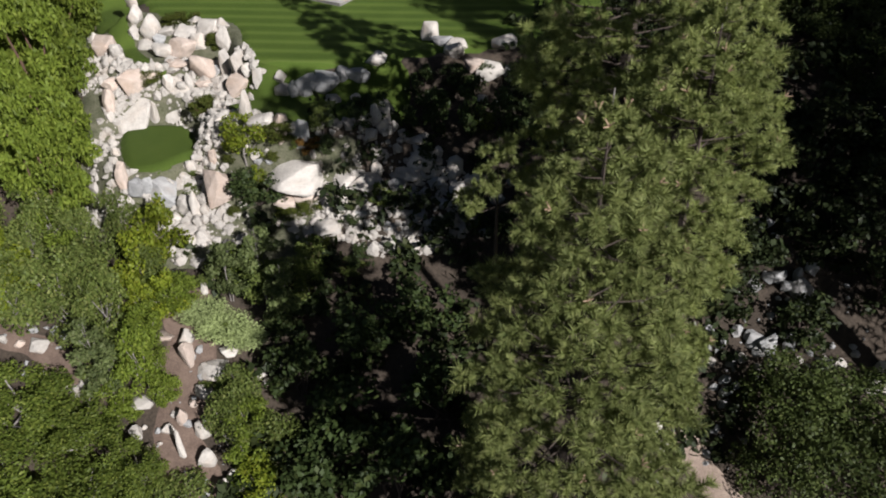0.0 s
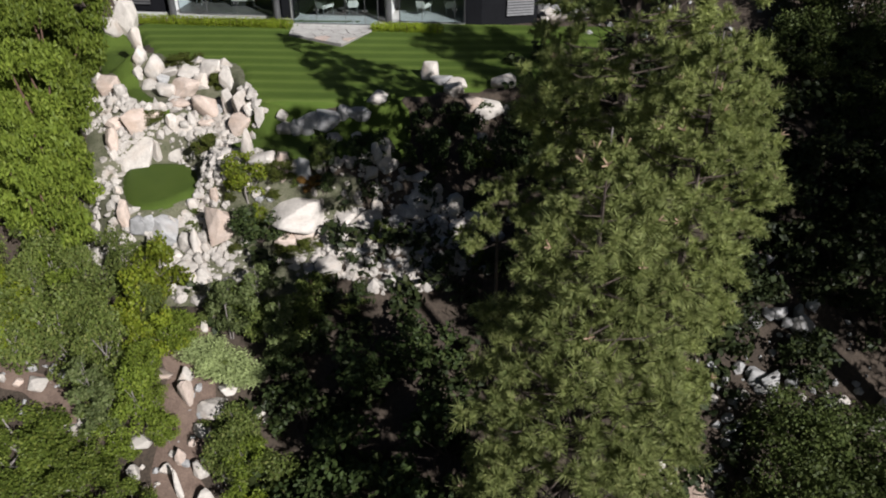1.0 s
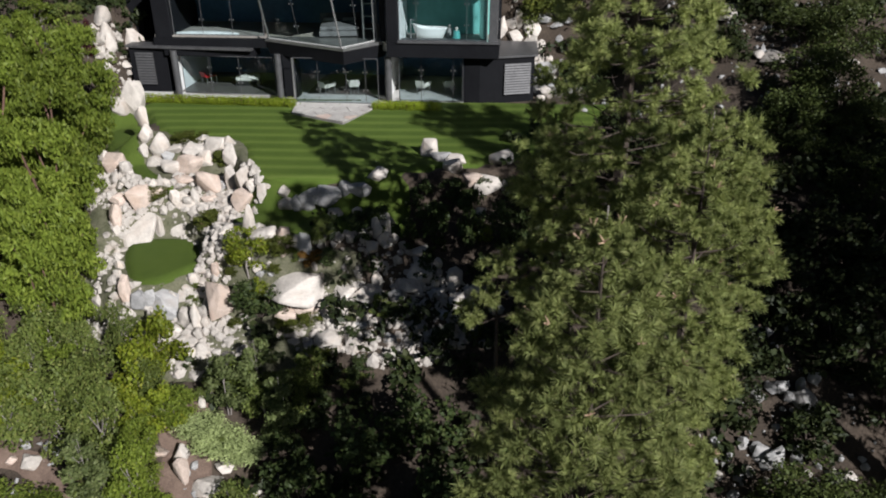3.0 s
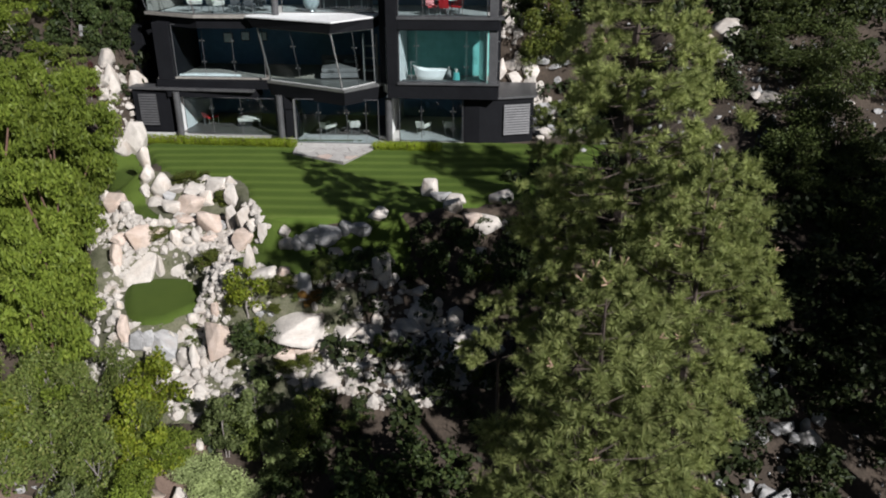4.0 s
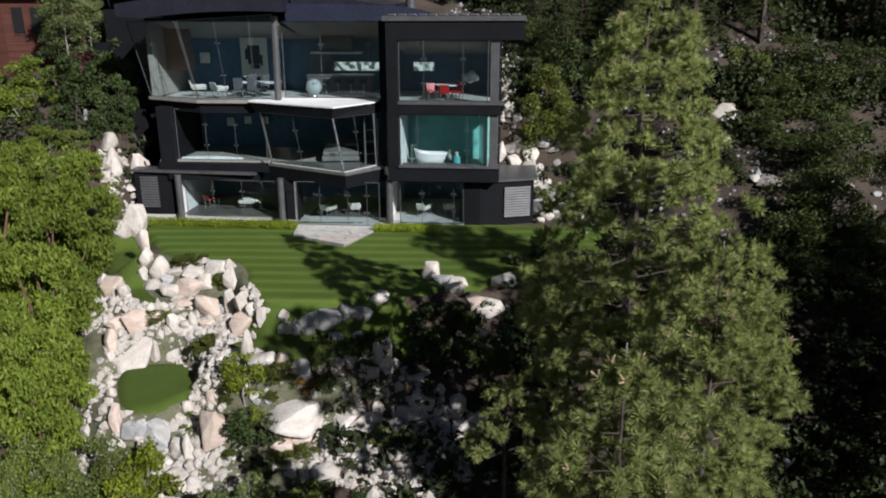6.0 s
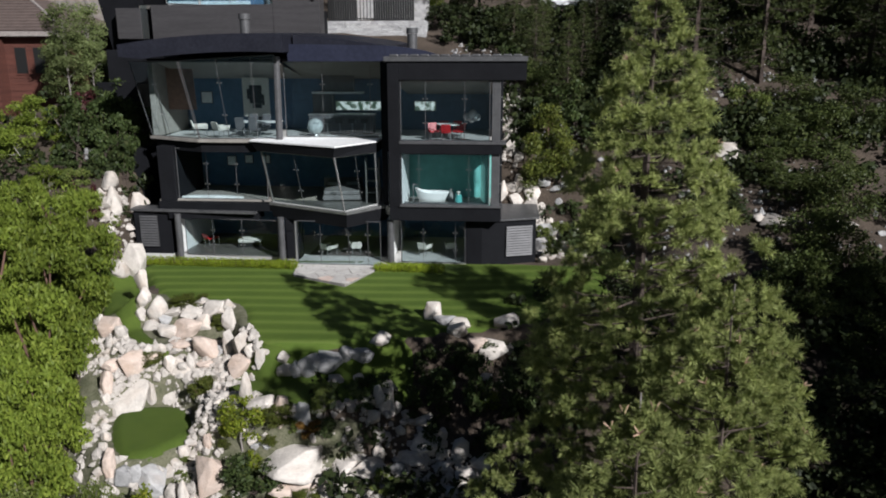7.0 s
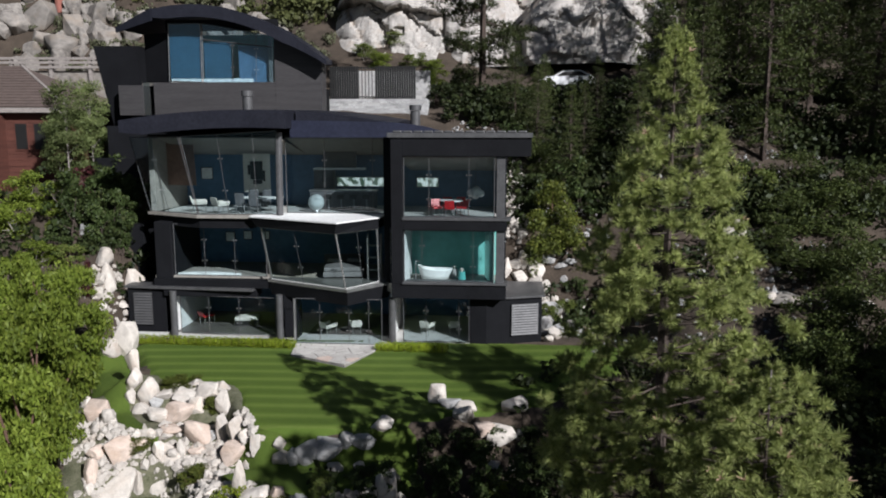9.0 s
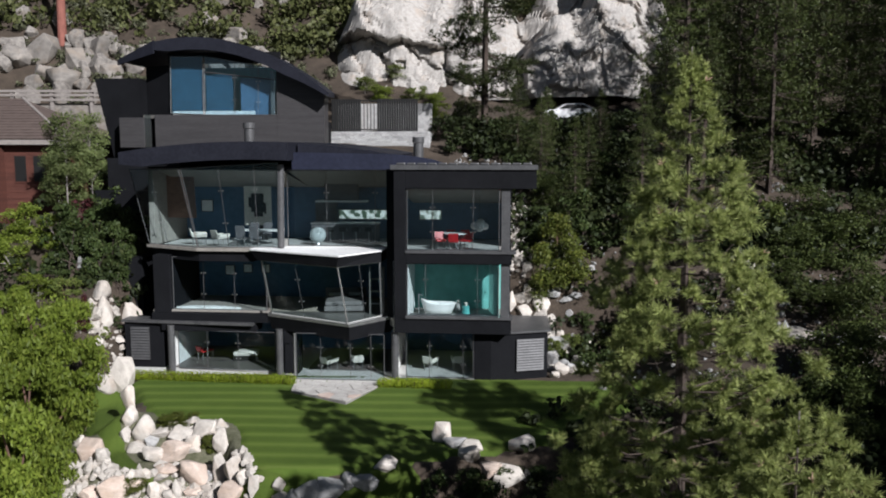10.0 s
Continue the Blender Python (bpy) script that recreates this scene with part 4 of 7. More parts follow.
LOWER_ROW = [
    (-8.69, 23.75, 1.03, 1.37, 1), (-9.35, 23.18, 0.44, 1.06, 0), (-9.88, 23.46, 0.49, 0.61, 0), (-9.22, 22.79, 0.39, 0.42, 0), (-9.62, 22.59, 0.87, 0.32, 0),
    (-10.63, 22.79, 0.53, 0.32, 0), (-11.16, 23.04, 0.49, 0.34, 0), (-10.33, 23.00, 0.38, 0.28, 0), (-11.62, 23.09, 0.35, 0.23, 0), (-8.91, 22.15, 0.56, 0.55, 0),
    (-9.24, 22.11, 0.43, 0.40, 0), (-9.04, 23.18, 0.38, 0.44, 0), (-9.20, 23.73, 0.34, 0.35, 0), (-10.10, 23.15, 0.40, 0.21, 0),
]

STONE_EDGE = [
    (-6.91, 27.85, 0.49, 0.45, 0), (-6.83, 27.70, 0.64, 0.45, 0), (-6.39, 27.71, 0.59, 0.53, 2), (-5.85, 27.78, 0.89, 0.77, 2), (-5.08, 27.81, 0.99, 0.63, 2),
    (-4.47, 27.77, 0.55, 0.60, 2), (-3.89, 27.84, 1.03, 0.45, 2), (-3.21, 28.27, 0.85, 0.45, 0), (-1.23, 30.64, 0.79, 0.78, 0), (-0.70, 30.24, 1.08, 0.35, 2),
    (-0.15, 29.86, 0.90, 0.35, 0), (-0.22, 29.02, 0.82, 0.61, 0), (0.55, 29.02, 0.87, 0.46, 1), (1.20, 29.08, 1.23, 0.68, 0), (1.78, 30.07, 1.07, 0.44, 0),
    (1.85, 29.16, 0.36, 0.35, 0),
]

BOULDERS = [
    (-6.05, 24.58, 2.54, 0.86, 0), (-6.25, 23.60, 0.93, 0.32, 1), (-5.43, 23.71, 0.94, 0.32, 1), (-4.55, 23.45, 0.84, 0.35, 0), (-4.58, 22.65, 1.04, 0.45, 0),
    (-6.49, 22.83, 0.66, 0.22, 0), (-5.92, 22.98, 0.61, 0.21, 0), (-4.28, 23.68, 0.36, 0.23, 0), (-5.06, 23.33, 0.40, 0.14, 0), (-4.02, 22.99, 0.39, 0.21, 0),
    (-7.28, 24.59, 0.32, 0.21, 2), (-7.06, 24.60, 0.27, 0.17, 2), (-6.85, 24.54, 0.27, 0.14, 2), (-6.95, 24.66, 0.23, 0.13, 0), (-7.38, 24.68, 0.27, 0.17, 0),
]

SHADED = [
    (-2.83, 27.38, 0.73, 0.61, 0), (-3.02, 25.87, 0.54, 0.76, 0), (-2.77, 26.03, 0.49, 0.85, 0), (-1.44, 26.25, 0.71, 0.34, 0), (-1.40, 25.29, 1.07, 0.59, 0),
    (-3.22, 25.34, 0.54, 0.41, 0), (-3.01, 24.85, 0.42, 0.54, 0), (-2.82, 25.76, 0.43, 0.43, 0), (-1.80, 24.81, 1.06, 0.37, 0), (-0.11, 25.26, 0.64, 0.63, 0),
    (0.74, 24.90, 1.16, 0.49, 0), (0.17, 24.39, 1.00, 0.45, 0), (-0.77, 25.71, 0.37, 0.43, 0), (-3.35, 24.35, 1.31, 0.53, 0), (-4.18, 24.36, 1.04, 0.45, 0),
    (-4.82, 27.37, 0.67, 0.31, 0), (-3.99, 27.47, 0.44, 0.26, 0),
]

SHADED_LOW = [
    (0.90, 28.27, 0.48, 0.23, 0), (1.58, 28.11, 0.38, 0.19, 0), (2.16, 28.25, 0.48, 0.20, 0), (-2.31, 24.50, 0.57, 0.29, 2), (-0.85, 24.61, 0.53, 0.29, 2),
    (-0.41, 23.82, 0.52, 0.32, 2), (-1.43, 23.37, 0.64, 0.31, 2), (-2.41, 22.82, 0.50, 0.27, 2), (1.46, 24.11, 0.56, 0.32, 2), (2.01, 24.81, 0.44, 0.25, 2),
    (-3.44, 23.11, 0.51, 0.28, 2), (1.01, 22.70, 0.50, 0.27, 0),
]

GULLY = [
    (-7.96, 18.24, 1.06, 0.36, 0), (-8.77, 18.52, 0.49, 0.84, 1), (-8.97, 19.05, 0.58, 0.62, 0), (-8.11, 17.53, 0.56, 0.44, 0), (-7.92, 16.47, 0.51, 0.64, 0),
    (-7.65, 15.74, 0.58, 0.64, 0), (-8.63, 20.63, 0.28, 0.52, 0), (-7.53, 18.89, 0.66, 0.22, 0), (-6.83, 18.11, 0.45, 0.24, 0), (-6.40, 18.19, 0.49, 0.33, 0),
    (-6.11, 17.99, 0.37, 0.23, 0), (-5.85, 18.57, 0.57, 0.20, 0), (-9.70, 19.08, 0.70, 0.33, 1), (-7.47, 18.19, 0.37, 0.17, 0),
]

GULLY_LOW = [
    (-8.57, 16.72, 0.35, 0.63, 1), (-8.98, 16.47, 0.43, 0.34, 0), (-10.07, 17.22, 0.88, 0.30, 0), (-9.95, 16.33, 0.43, 0.51, 0), (-8.43, 15.85, 0.23, 1.19, 0),
    (-9.79, 16.52, 0.20, 0.15, 0), (-9.55, 15.95, 0.23, 0.18, 1), (-8.38, 17.20, 0.28, 0.22, 1), (-7.08, 15.14, 0.38, 0.37, 0), (-6.76, 15.42, 0.42, 0.28, 0),
    (-6.55, 15.05, 0.46, 0.37, 0), (-6.88, 14.91, 0.38, 0.18, 0), (-8.89, 16.88, 0.28, 0.16, 0), (-9.20, 16.10, 0.19, 0.15, 0),
]

TRAIL_EDGE = [
    (-14.95, 18.78, 0.27, 0.35, 0), (-14.36, 18.73, 0.35, 0.22, 1), (-13.79, 18.67, 0.70, 0.32, 0), (-11.96, 17.64, 0.49, 0.16, 0), (-12.04, 17.30, 0.49, 0.28, 0),
    (-12.44, 17.45, 0.26, 0.19, 0), (9.36, 18.88, 0.31, 0.32, 0), (10.35, 18.76, 0.42, 0.28, 0), (11.20, 18.88, 0.35, 0.19, 0), (11.96, 18.75, 0.27, 0.34, 0),
    (12.38, 18.63, 0.61, 0.28, 0), (13.75, 18.50, 0.46, 0.34, 0), (13.28, 17.96, 0.83, 0.40, 0), (9.88, 18.66, 0.27, 0.19, 0),
]

PATH_EDGE = [
    (6.34, 16.86, 0.44, 0.45, 0), (6.53, 16.26, 0.51, 0.45, 0), (7.12, 16.99, 0.41, 0.24, 0), (7.29, 17.80, 0.30, 0.25, 0), (8.36, 18.75, 0.27, 0.31, 0),
    (8.72, 17.95, 0.42, 0.31, 2), (8.58, 17.63, 0.34, 0.22, 2), (9.07, 18.13, 0.27, 0.22, 2), (6.86, 17.32, 0.30, 0.21, 0), (6.01, 15.80, 0.36, 0.30, 0),
    (6.01, 15.41, 0.43, 0.24, 0), (9.74, 19.55, 0.39, 0.32, 2), (11.16, 20.84, 0.44, 0.42, 2), (11.58, 21.15, 0.36, 0.49, 2), (12.28, 22.88, 0.49, 0.44, 2),
]

HOUSE_RIGHT = [
    (2.28, 42.27, 0.69, 1.01, 0), (2.81, 42.32, 0.76, 0.71, 0), (3.27, 42.35, 0.62, 0.87, 0), (3.03, 42.24, 1.03, 0.52, 0), (3.74, 42.24, 0.55, 1.03, 0),
    (2.81, 42.08, 0.89, 0.38, 0), (3.43, 42.08, 1.10, 0.50, 0), (4.06, 42.00, 0.76, 0.55, 0), (3.90, 42.16, 0.83, 0.62, 0), (4.37, 41.87, 0.62, 0.49, 0),
    (4.89, 41.69, 0.55, 0.94, 0), (5.13, 41.48, 0.75, 0.53, 0), (4.57, 38.89, 0.77, 0.55, 0), (4.14, 38.11, 0.51, 0.31, 0), (4.58, 42.42, 0.82, 0.34, 2),
    (5.30, 42.37, 0.96, 0.33, 2), (5.76, 42.40, 0.76, 0.27, 2), (2.34, 42.08, 0.69, 0.34, 0),
]

HOUSE_LEFT = [
    (-18.43, 39.92, 0.93, 0.82, 0), (-18.60, 39.12, 0.55, 0.45, 0), (-18.26, 38.83, 0.67, 0.56, 0), (-18.00, 39.32, 0.74, 1.34, 0), (-18.12, 38.28, 0.60, 0.55, 0),
    (-17.88, 38.71, 0.49, 0.38, 0), (-17.62, 41.17, 1.16, 1.42, 0), (-17.92, 40.33, 0.38, 0.35, 0), (-17.89, 38.12, 0.54, 0.30, 0), (-17.60, 39.83, 0.75, 0.26, 0),
    (-18.66, 38.63, 0.54, 0.44, 0),
]

lay_rocks(RIM, "along the lawn's rim", 1)
lay_rocks(KNOT, "in the rock pile by the lawn", 2)
lay_rocks(POCKET, "edging the lower lawn tongue", 3)
lay_rocks(STEPS, "in the stepped rockery", 4)
lay_rocks(LANDING, "on the rockery landing", 31)
lay_rocks(SLABS, "above the round lawn", 5)
for k, (x, y, w) in enumerate([(-13.10, 27.51, 1.68), (-11.42, 27.95, 1.87)]):
    slab = new("rock_slab", STONES[0, 5 + k])
    tagged(slab, "great flat white granite slab leaning above the round lawn", "rock", "leaning slabs")
    slab.matrix_world = pose(x, y - 0.1, float(land(x, y)) - 0.05, -40, 0, 4 - 9 * k) @ Matrix.Diagonal((w, 0.7, 2.0, 1))
lay_rocks(GREEN_EDGE, "edging the round lawn", 6)
lay_rocks(LOWER_ROW, "in the lower rockery", 7)
lay_rocks(STONE_EDGE, "in the low wall before the lawn", 8)
lay_rocks(BOULDERS, "on the sunny rockery slope", 9)
lay_rocks(SHADED, "in the shaded rockery", 10)
lay_rocks(SHADED_LOW, "in the shaded slope", 11)
lay_rocks(GULLY, "beside the gully path", 12)
lay_rocks(GULLY_LOW, "on the bare gully soil", 13)
lay_rocks(TRAIL_EDGE, "beside the foot trail", 14)
lay_rocks(PATH_EDGE, "beside the gravel path", 15)
lay_rocks(HOUSE_RIGHT, "on the bank beside the house", 16)
lay_rocks(HOUSE_LEFT, "on the bank between hedge and house", 17)


def rubble(name, label, spots, n, seed, mat, small=0.05, big=0.22):
    """Loose stones strewn over the ground within ellipses, too many to count: one mesh."""
    rng = np.random.default_rng(seed)
    bm = bmesh.new()
    bmesh.ops.create_icosphere(bm, subdivisions=1, radius=1.0)
    base = np.array([v.co[:] for v in bm.verts])
    tris = np.array([[v.index for v in f.verts] for f in bm.faces])
    bm.free()
    S = np.array(spots, float)
    k = rng.choice(len(S), n, p=S[:, 2] * S[:, 3] / (S[:, 2] * S[:, 3]).sum())
    a, r = rng.uniform(0, 6.283, n), np.sqrt(rng.random(n))
    x, y = S[k, 0] + S[k, 2] * r * np.cos(a), S[k, 1] + S[k, 3] * r * np.sin(a)
    size = small + (big - small) * rng.random(n) ** 2.5
    out = []
    for i in range(n):
        q = base * (1 + rng.normal(0, 0.22, base.shape)) * size[i] * rng.uniform(0.6, 1.2, 3)
        c = math.cos(a[i] * 3)
        s = math.sin(a[i] * 3)
        q = np.stack([q[:, 0] * c - q[:, 1] * s, q[:, 0] * s + q[:, 1] * c, q[:, 2]], 1) + (x[i], y[i], 0)
        q[:, 2] += land(x[i], y[i]) + size[i] * 0.15
        out.append(q[tris].reshape(-1, 3))
    return tagged(new(name, mesh_from(name, np.concatenate(out), 3, mat)), label, "stones", kind="stuff")


rubble("rockery_rubble", "small pale broken stones between the boulders", [(-11.4, 31.8, 1.3, 0.7), (-9.2, 28.3, 1.4, 1.4), (-14.6, 29.4, 1.2, 1.0), (-9.4, 26.2, 0.8, 2.6), (-13.6, 26, 0.5, 2.5), (-11.4, 23.2, 2.2, 0.8), (-9.0, 22.6, 1.8, 1.2), (-4.4, 23.4, 0.9, 0.8), (-2.4, 24.0, 3.2, 2.2), (-17.8, 39.2, 1.0, 1.4), (2.8, 46, 1.2, 3.5), (-9.2, 24.6, 1.0, 1.2), (-4.8, 22.8, 1.2, 0.8), (-12.3, 28.7, 1.5, 0.5), (-13.5, 28.2, 0.6, 1.2), (-10.4, 28.4, 1.0, 1.0), (-11.5, 29.4, 1.5, 0.5), (-12.6, 23.6, 0.8, 0.8), (-8.0, 25.6, 0.9, 0.8)], 3600, 5, GRANITE, 0.06, 0.25)
rubble("slope_rubble", "scattered grey stones on the bare slope", [(-8.0, 16.5, 1.6, 3.2), (-13.6, 18.2, 3.0, 1.2), (7.2, 17.5, 2.0, 3.0), (10, 20, 4.0, 2.0), (13, 36, 7, 4), (10, 50, 12, 8), (5.8, 42.6, 2.2, 2.4), (5.8, 42.6, 2.2, 2.4)], 1900, 6, GRANITE_GREY, 0.04, 0.22)


def trail(name, label, pts, width, mat, seed):
    """A trodden strip that follows the ground."""
    rng = random.Random(seed)
    P = [Vector((*p, 0)) for p in pts]
    bm = bmesh.new()
    rows = []
    for a, b in zip(P, P[1:]):
        n = max(2, int((b - a).length / 0.35))
        side = Vector((-(b - a).y, (b - a).x, 0)).normalized()
        for i in range(n):
            c = a.lerp(b, i / n)
            wl, wr = width * rng.uniform(0.42, 0.58), width * rng.uniform(0.42, 0.58)
            row = []
            for k in (-wl, -wl * 0.5, 0, wr * 0.5, wr):
                q = c + side * k
                row.append(bm.verts.new((q.x, q.y, float(land(q.x, q.y)) + (0.07 if abs(k) < min(wl, wr) * 0.9 else -0.03))))
            rows.append(row)
    for a, b in zip(rows, rows[1:]):
        for i in range(4):
            bm.faces.new((a[i], b[i], b[i + 1], a[i + 1])).smooth = True
    bmesh.ops.recalc_face_normals(bm, faces=bm.faces[:])
    return tagged(link(name, bm, mat), label, "path", kind="structure")


trail("path_gravel", "pale tan gravel path down the slope", [(7.0, 17.2), (7.5, 16.2), (8.2, 15.2), (9.0, 14.0), (10.0, 12.0)], 1.1, GRAVEL, 1)
trail("path_trail", "reddish dirt foot trail across the slope", [(-19.5, 19.6), (-16.5, 19.3), (-14.0, 18.8), (-12.4, 18.0), (-10.8, 17.2)], 0.9, GULLY_SOIL, 2)
trail("path_gully", "bare brown gully soil with stones", [(-9.2, 20.6), (-8.8, 19.0), (-8.6, 17.6), (-8.6, 16.0), (-7.6, 14.2)], 2.0, GULLY_SOIL, 3)

# flagstone patio before the glass doors
patio = thing("patio", "irregular pale flagstone patio before the glass doors", "patio", kind="structure")
PAT = [(-8.1, 35.72), (-5.42, 34.25), (-4.25, 36.37), (-4.5, 38.3), (-8.3, 38.5)]
part("bed", prism(PAT, -0.2, 0.03), surface("grey_mortar", (0.16, 0.15, 0.14), (0.26, 0.25, 0.235), 2.0, 0.9), patio)
FLAG = surface("flagstone", (0.30, 0.28, 0.265), (0.46, 0.44, 0.415), 1.6, 0.8, relief=0.2, grain=10)
FLAG_PINK = surface("pink_flagstone", (0.42, 0.32, 0.27), (0.52, 0.42, 0.37), 1.6, 0.8, relief=0.2, grain=10)


def clip(poly, px, py, nx, ny):
    """The part of a convex outline on the inner side of a line."""
    out = []
    for (ax, ay), (bx, by) in zip(poly, poly[1:] + poly[:1]):
        da, db = (ax - px) * nx + (ay - py) * ny, (bx - px) * nx + (by - py) * ny
        if da <= 0:
            out.append((ax, ay))
        if da * db < 0:
            k = da / (da - db)
            out.append((ax + (bx - ax) * k, ay + (by - ay) * k))
    return out


def flagstones():
    """Uneven stones: each the patch of the patio nearest to its own seed point."""
    prng = random.Random(8)
    seeds = [(-8.6 + 0.66 * i + 0.3 * (j % 2) + prng.uniform(-0.2, 0.2), 34.3 + 0.62 * j + prng.uniform(-0.2, 0.2)) for j in range(8) for i in range(8)]
    for x, y in seeds:
        cell = list(PAT)
        for a, b in seeds:
            d = math.hypot(a - x, b - y)
            if 0 < d < 2.2 and len(cell) > 2:
                nx, ny = (a - x) / d, (b - y) / d
                cell = clip(cell, (x + a) / 2 - nx * 0.02, (y + b) / 2 - ny * 0.02, nx, ny)
        if len(cell) > 2:
            part("flagstone", prism(cell, 0.0, 0.05 + prng.uniform(0, 0.014)), FLAG_PINK if prng.random() < 0.18 else FLAG, patio)


flagstones()

# ---- plants ----
def rng_for(seed):
    return np.random.default_rng(seed)


def unit(v):
    return v / np.maximum(np.linalg.norm(v, axis=-1, keepdims=True), 1e-9)


def leaf_quads(centres, normals, size, rng, wild=0.8, aspect=0.6, up=0.0):
    """One pointed leaf quad at each place, roughly facing its normal."""
    n = len(centres)
    nr = unit(normals + rng.normal(0, wild, (n, 3)))
    t = unit(np.cross(nr, rng.normal(0, 1, (n, 3))) + np.array([0, 0, up]))
    nr = unit(np.cross(t, np.cross(nr, t) + 1e-6))
    b = np.cross(nr, t)
    s = size * rng.uniform(0.6, 1.35, (n, 1))
    a = aspect
    return np.stack([centres - t * s, centres + b * s * a - t * s * 0.1, centres + t * s, centres - b * s * a - t * s * 0.1], 1).reshape(-1, 3)


def blob_points(blobs, n, rng, shell=0.55):
    """Points in the outer part of ellipsoids (x, y, z, rx, ry, rz), shared by their surface, and outward normals."""
    B = np.array(blobs, float)
    area = (B[:, 3] * B[:, 4] + B[:, 4] * B[:, 5] + B[:, 3] * B[:, 5])
    k = rng.choice(len(B), n, p=area / area.sum())
    d = unit(rng.normal(0, 1, (n, 3)))
    r = 1 - shell * rng.random((n, 1)) ** 1.6
    lump = 1 + 0.16 * np.sin(d[:, :1] * 5 + k[:, None]) * np.cos(d[:, 1:2] * 6 + 2 * k[:, None])
    p = B[k, :3] + d * B[k, 3:] * r * lump
    return p, unit(d / B[k, 3:])


def crown_mesh(name, blobs, n, size, mat, seed, shell=0.55, wild=0.8, aspect=0.6, up=0.0):
    rng = rng_for(seed)
    p, nr = blob_points(blobs, n, rng, shell)
    return mesh_from(name, leaf_quads(p, nr, size, rng, wild, aspect, up), 4, mat)


def limbs(segments, mat_name_sides=6):
    return join(*[rod(a, b, r0, r1, mat_name_sides) for a, b, r0, r1 in segments])


def bushy(name, label, category, w, h, mat, n, leaf, seed, clumps=16, stems=3, group="", bark=None, low=0.15, thin=1.0, up=0.0, aspect=0.6, lump=(0.28, 0.44), cone=0.0):
    """A shrub or small tree: stems, limbs to each clump, a crown of clumps of leaves. Built at the origin."""
    rng = random.Random(seed)
    ob = thing(name, label, category, group=group)
    blobs, segs = [], []
    for i in range(clumps):
        a, s = rng.uniform(0, 6.283), rng.random() ** 0.5
        z = h * (low + (0.86 - low) * rng.random())
        taper = math.sqrt(max(0.05, 1 - ((z / h - 0.42) / 0.62) ** 2))
        x, y = 0.5 * w * s * taper * math.cos(a) * 0.8, 0.5 * w * s * taper * math.sin(a) * 0.8
        x, y = x * (1 - cone * z / h), y * (1 - cone * z / h)
        r = 0.5 * w * rng.uniform(*lump) * (1 - 0.5 * cone * z / h)
        blobs.append((x, y, z, r, r, r * rng.uniform(0.6, 0.95)))
        if i < 9:
            j = rng.randrange(stems)
            if stems == 1:
                segs.append(((0, 0, z * 0.72), (x, y, z), 0.012 * h ** 0.7 * thin, 0.005 * h ** 0.7 * thin))
                continue
            segs.append(((0.1 * w * math.cos(j * 2.1), 0.1 * w * math.sin(j * 2.1), h * 0.15), (x, y, z), 0.02 * h ** 0.7 * thin, 0.006 * h ** 0.7 * thin))
    for j in range(stems):
        segs.append(((0.04 * w * math.cos(j * 2.1), 0.04 * w * math.sin(j * 2.1), -0.2), (0.1 * w * math.cos(j * 2.1), 0.1 * w * math.sin(j * 2.1), h * 0.16), 0.035 * h ** 0.7 * thin, 0.022 * h ** 0.7 * thin))
    if stems == 1:
        segs.append(((0, 0, -0.2), (0, 0, 0.9 * h), 0.035 * h ** 0.7 * thin, 0.008 * h ** 0.7 * thin))
    part("trunk", limbs(segs), bark or BARK, ob)
    c = new("crown", crown_mesh("crown", blobs, n, leaf, mat, seed, up=up, aspect=aspect))
    c.parent = ob
    return ob


def put(ob, x, y, turn=0.0, s=1.0, sz=None, sink=0.05):
    z = float(land(x, y)) - sink
    ob.matrix_world = pose(x, y, z, 0, 0, turn) @ Matrix.Diagonal((s, s, sz or s, 1))
    return ob


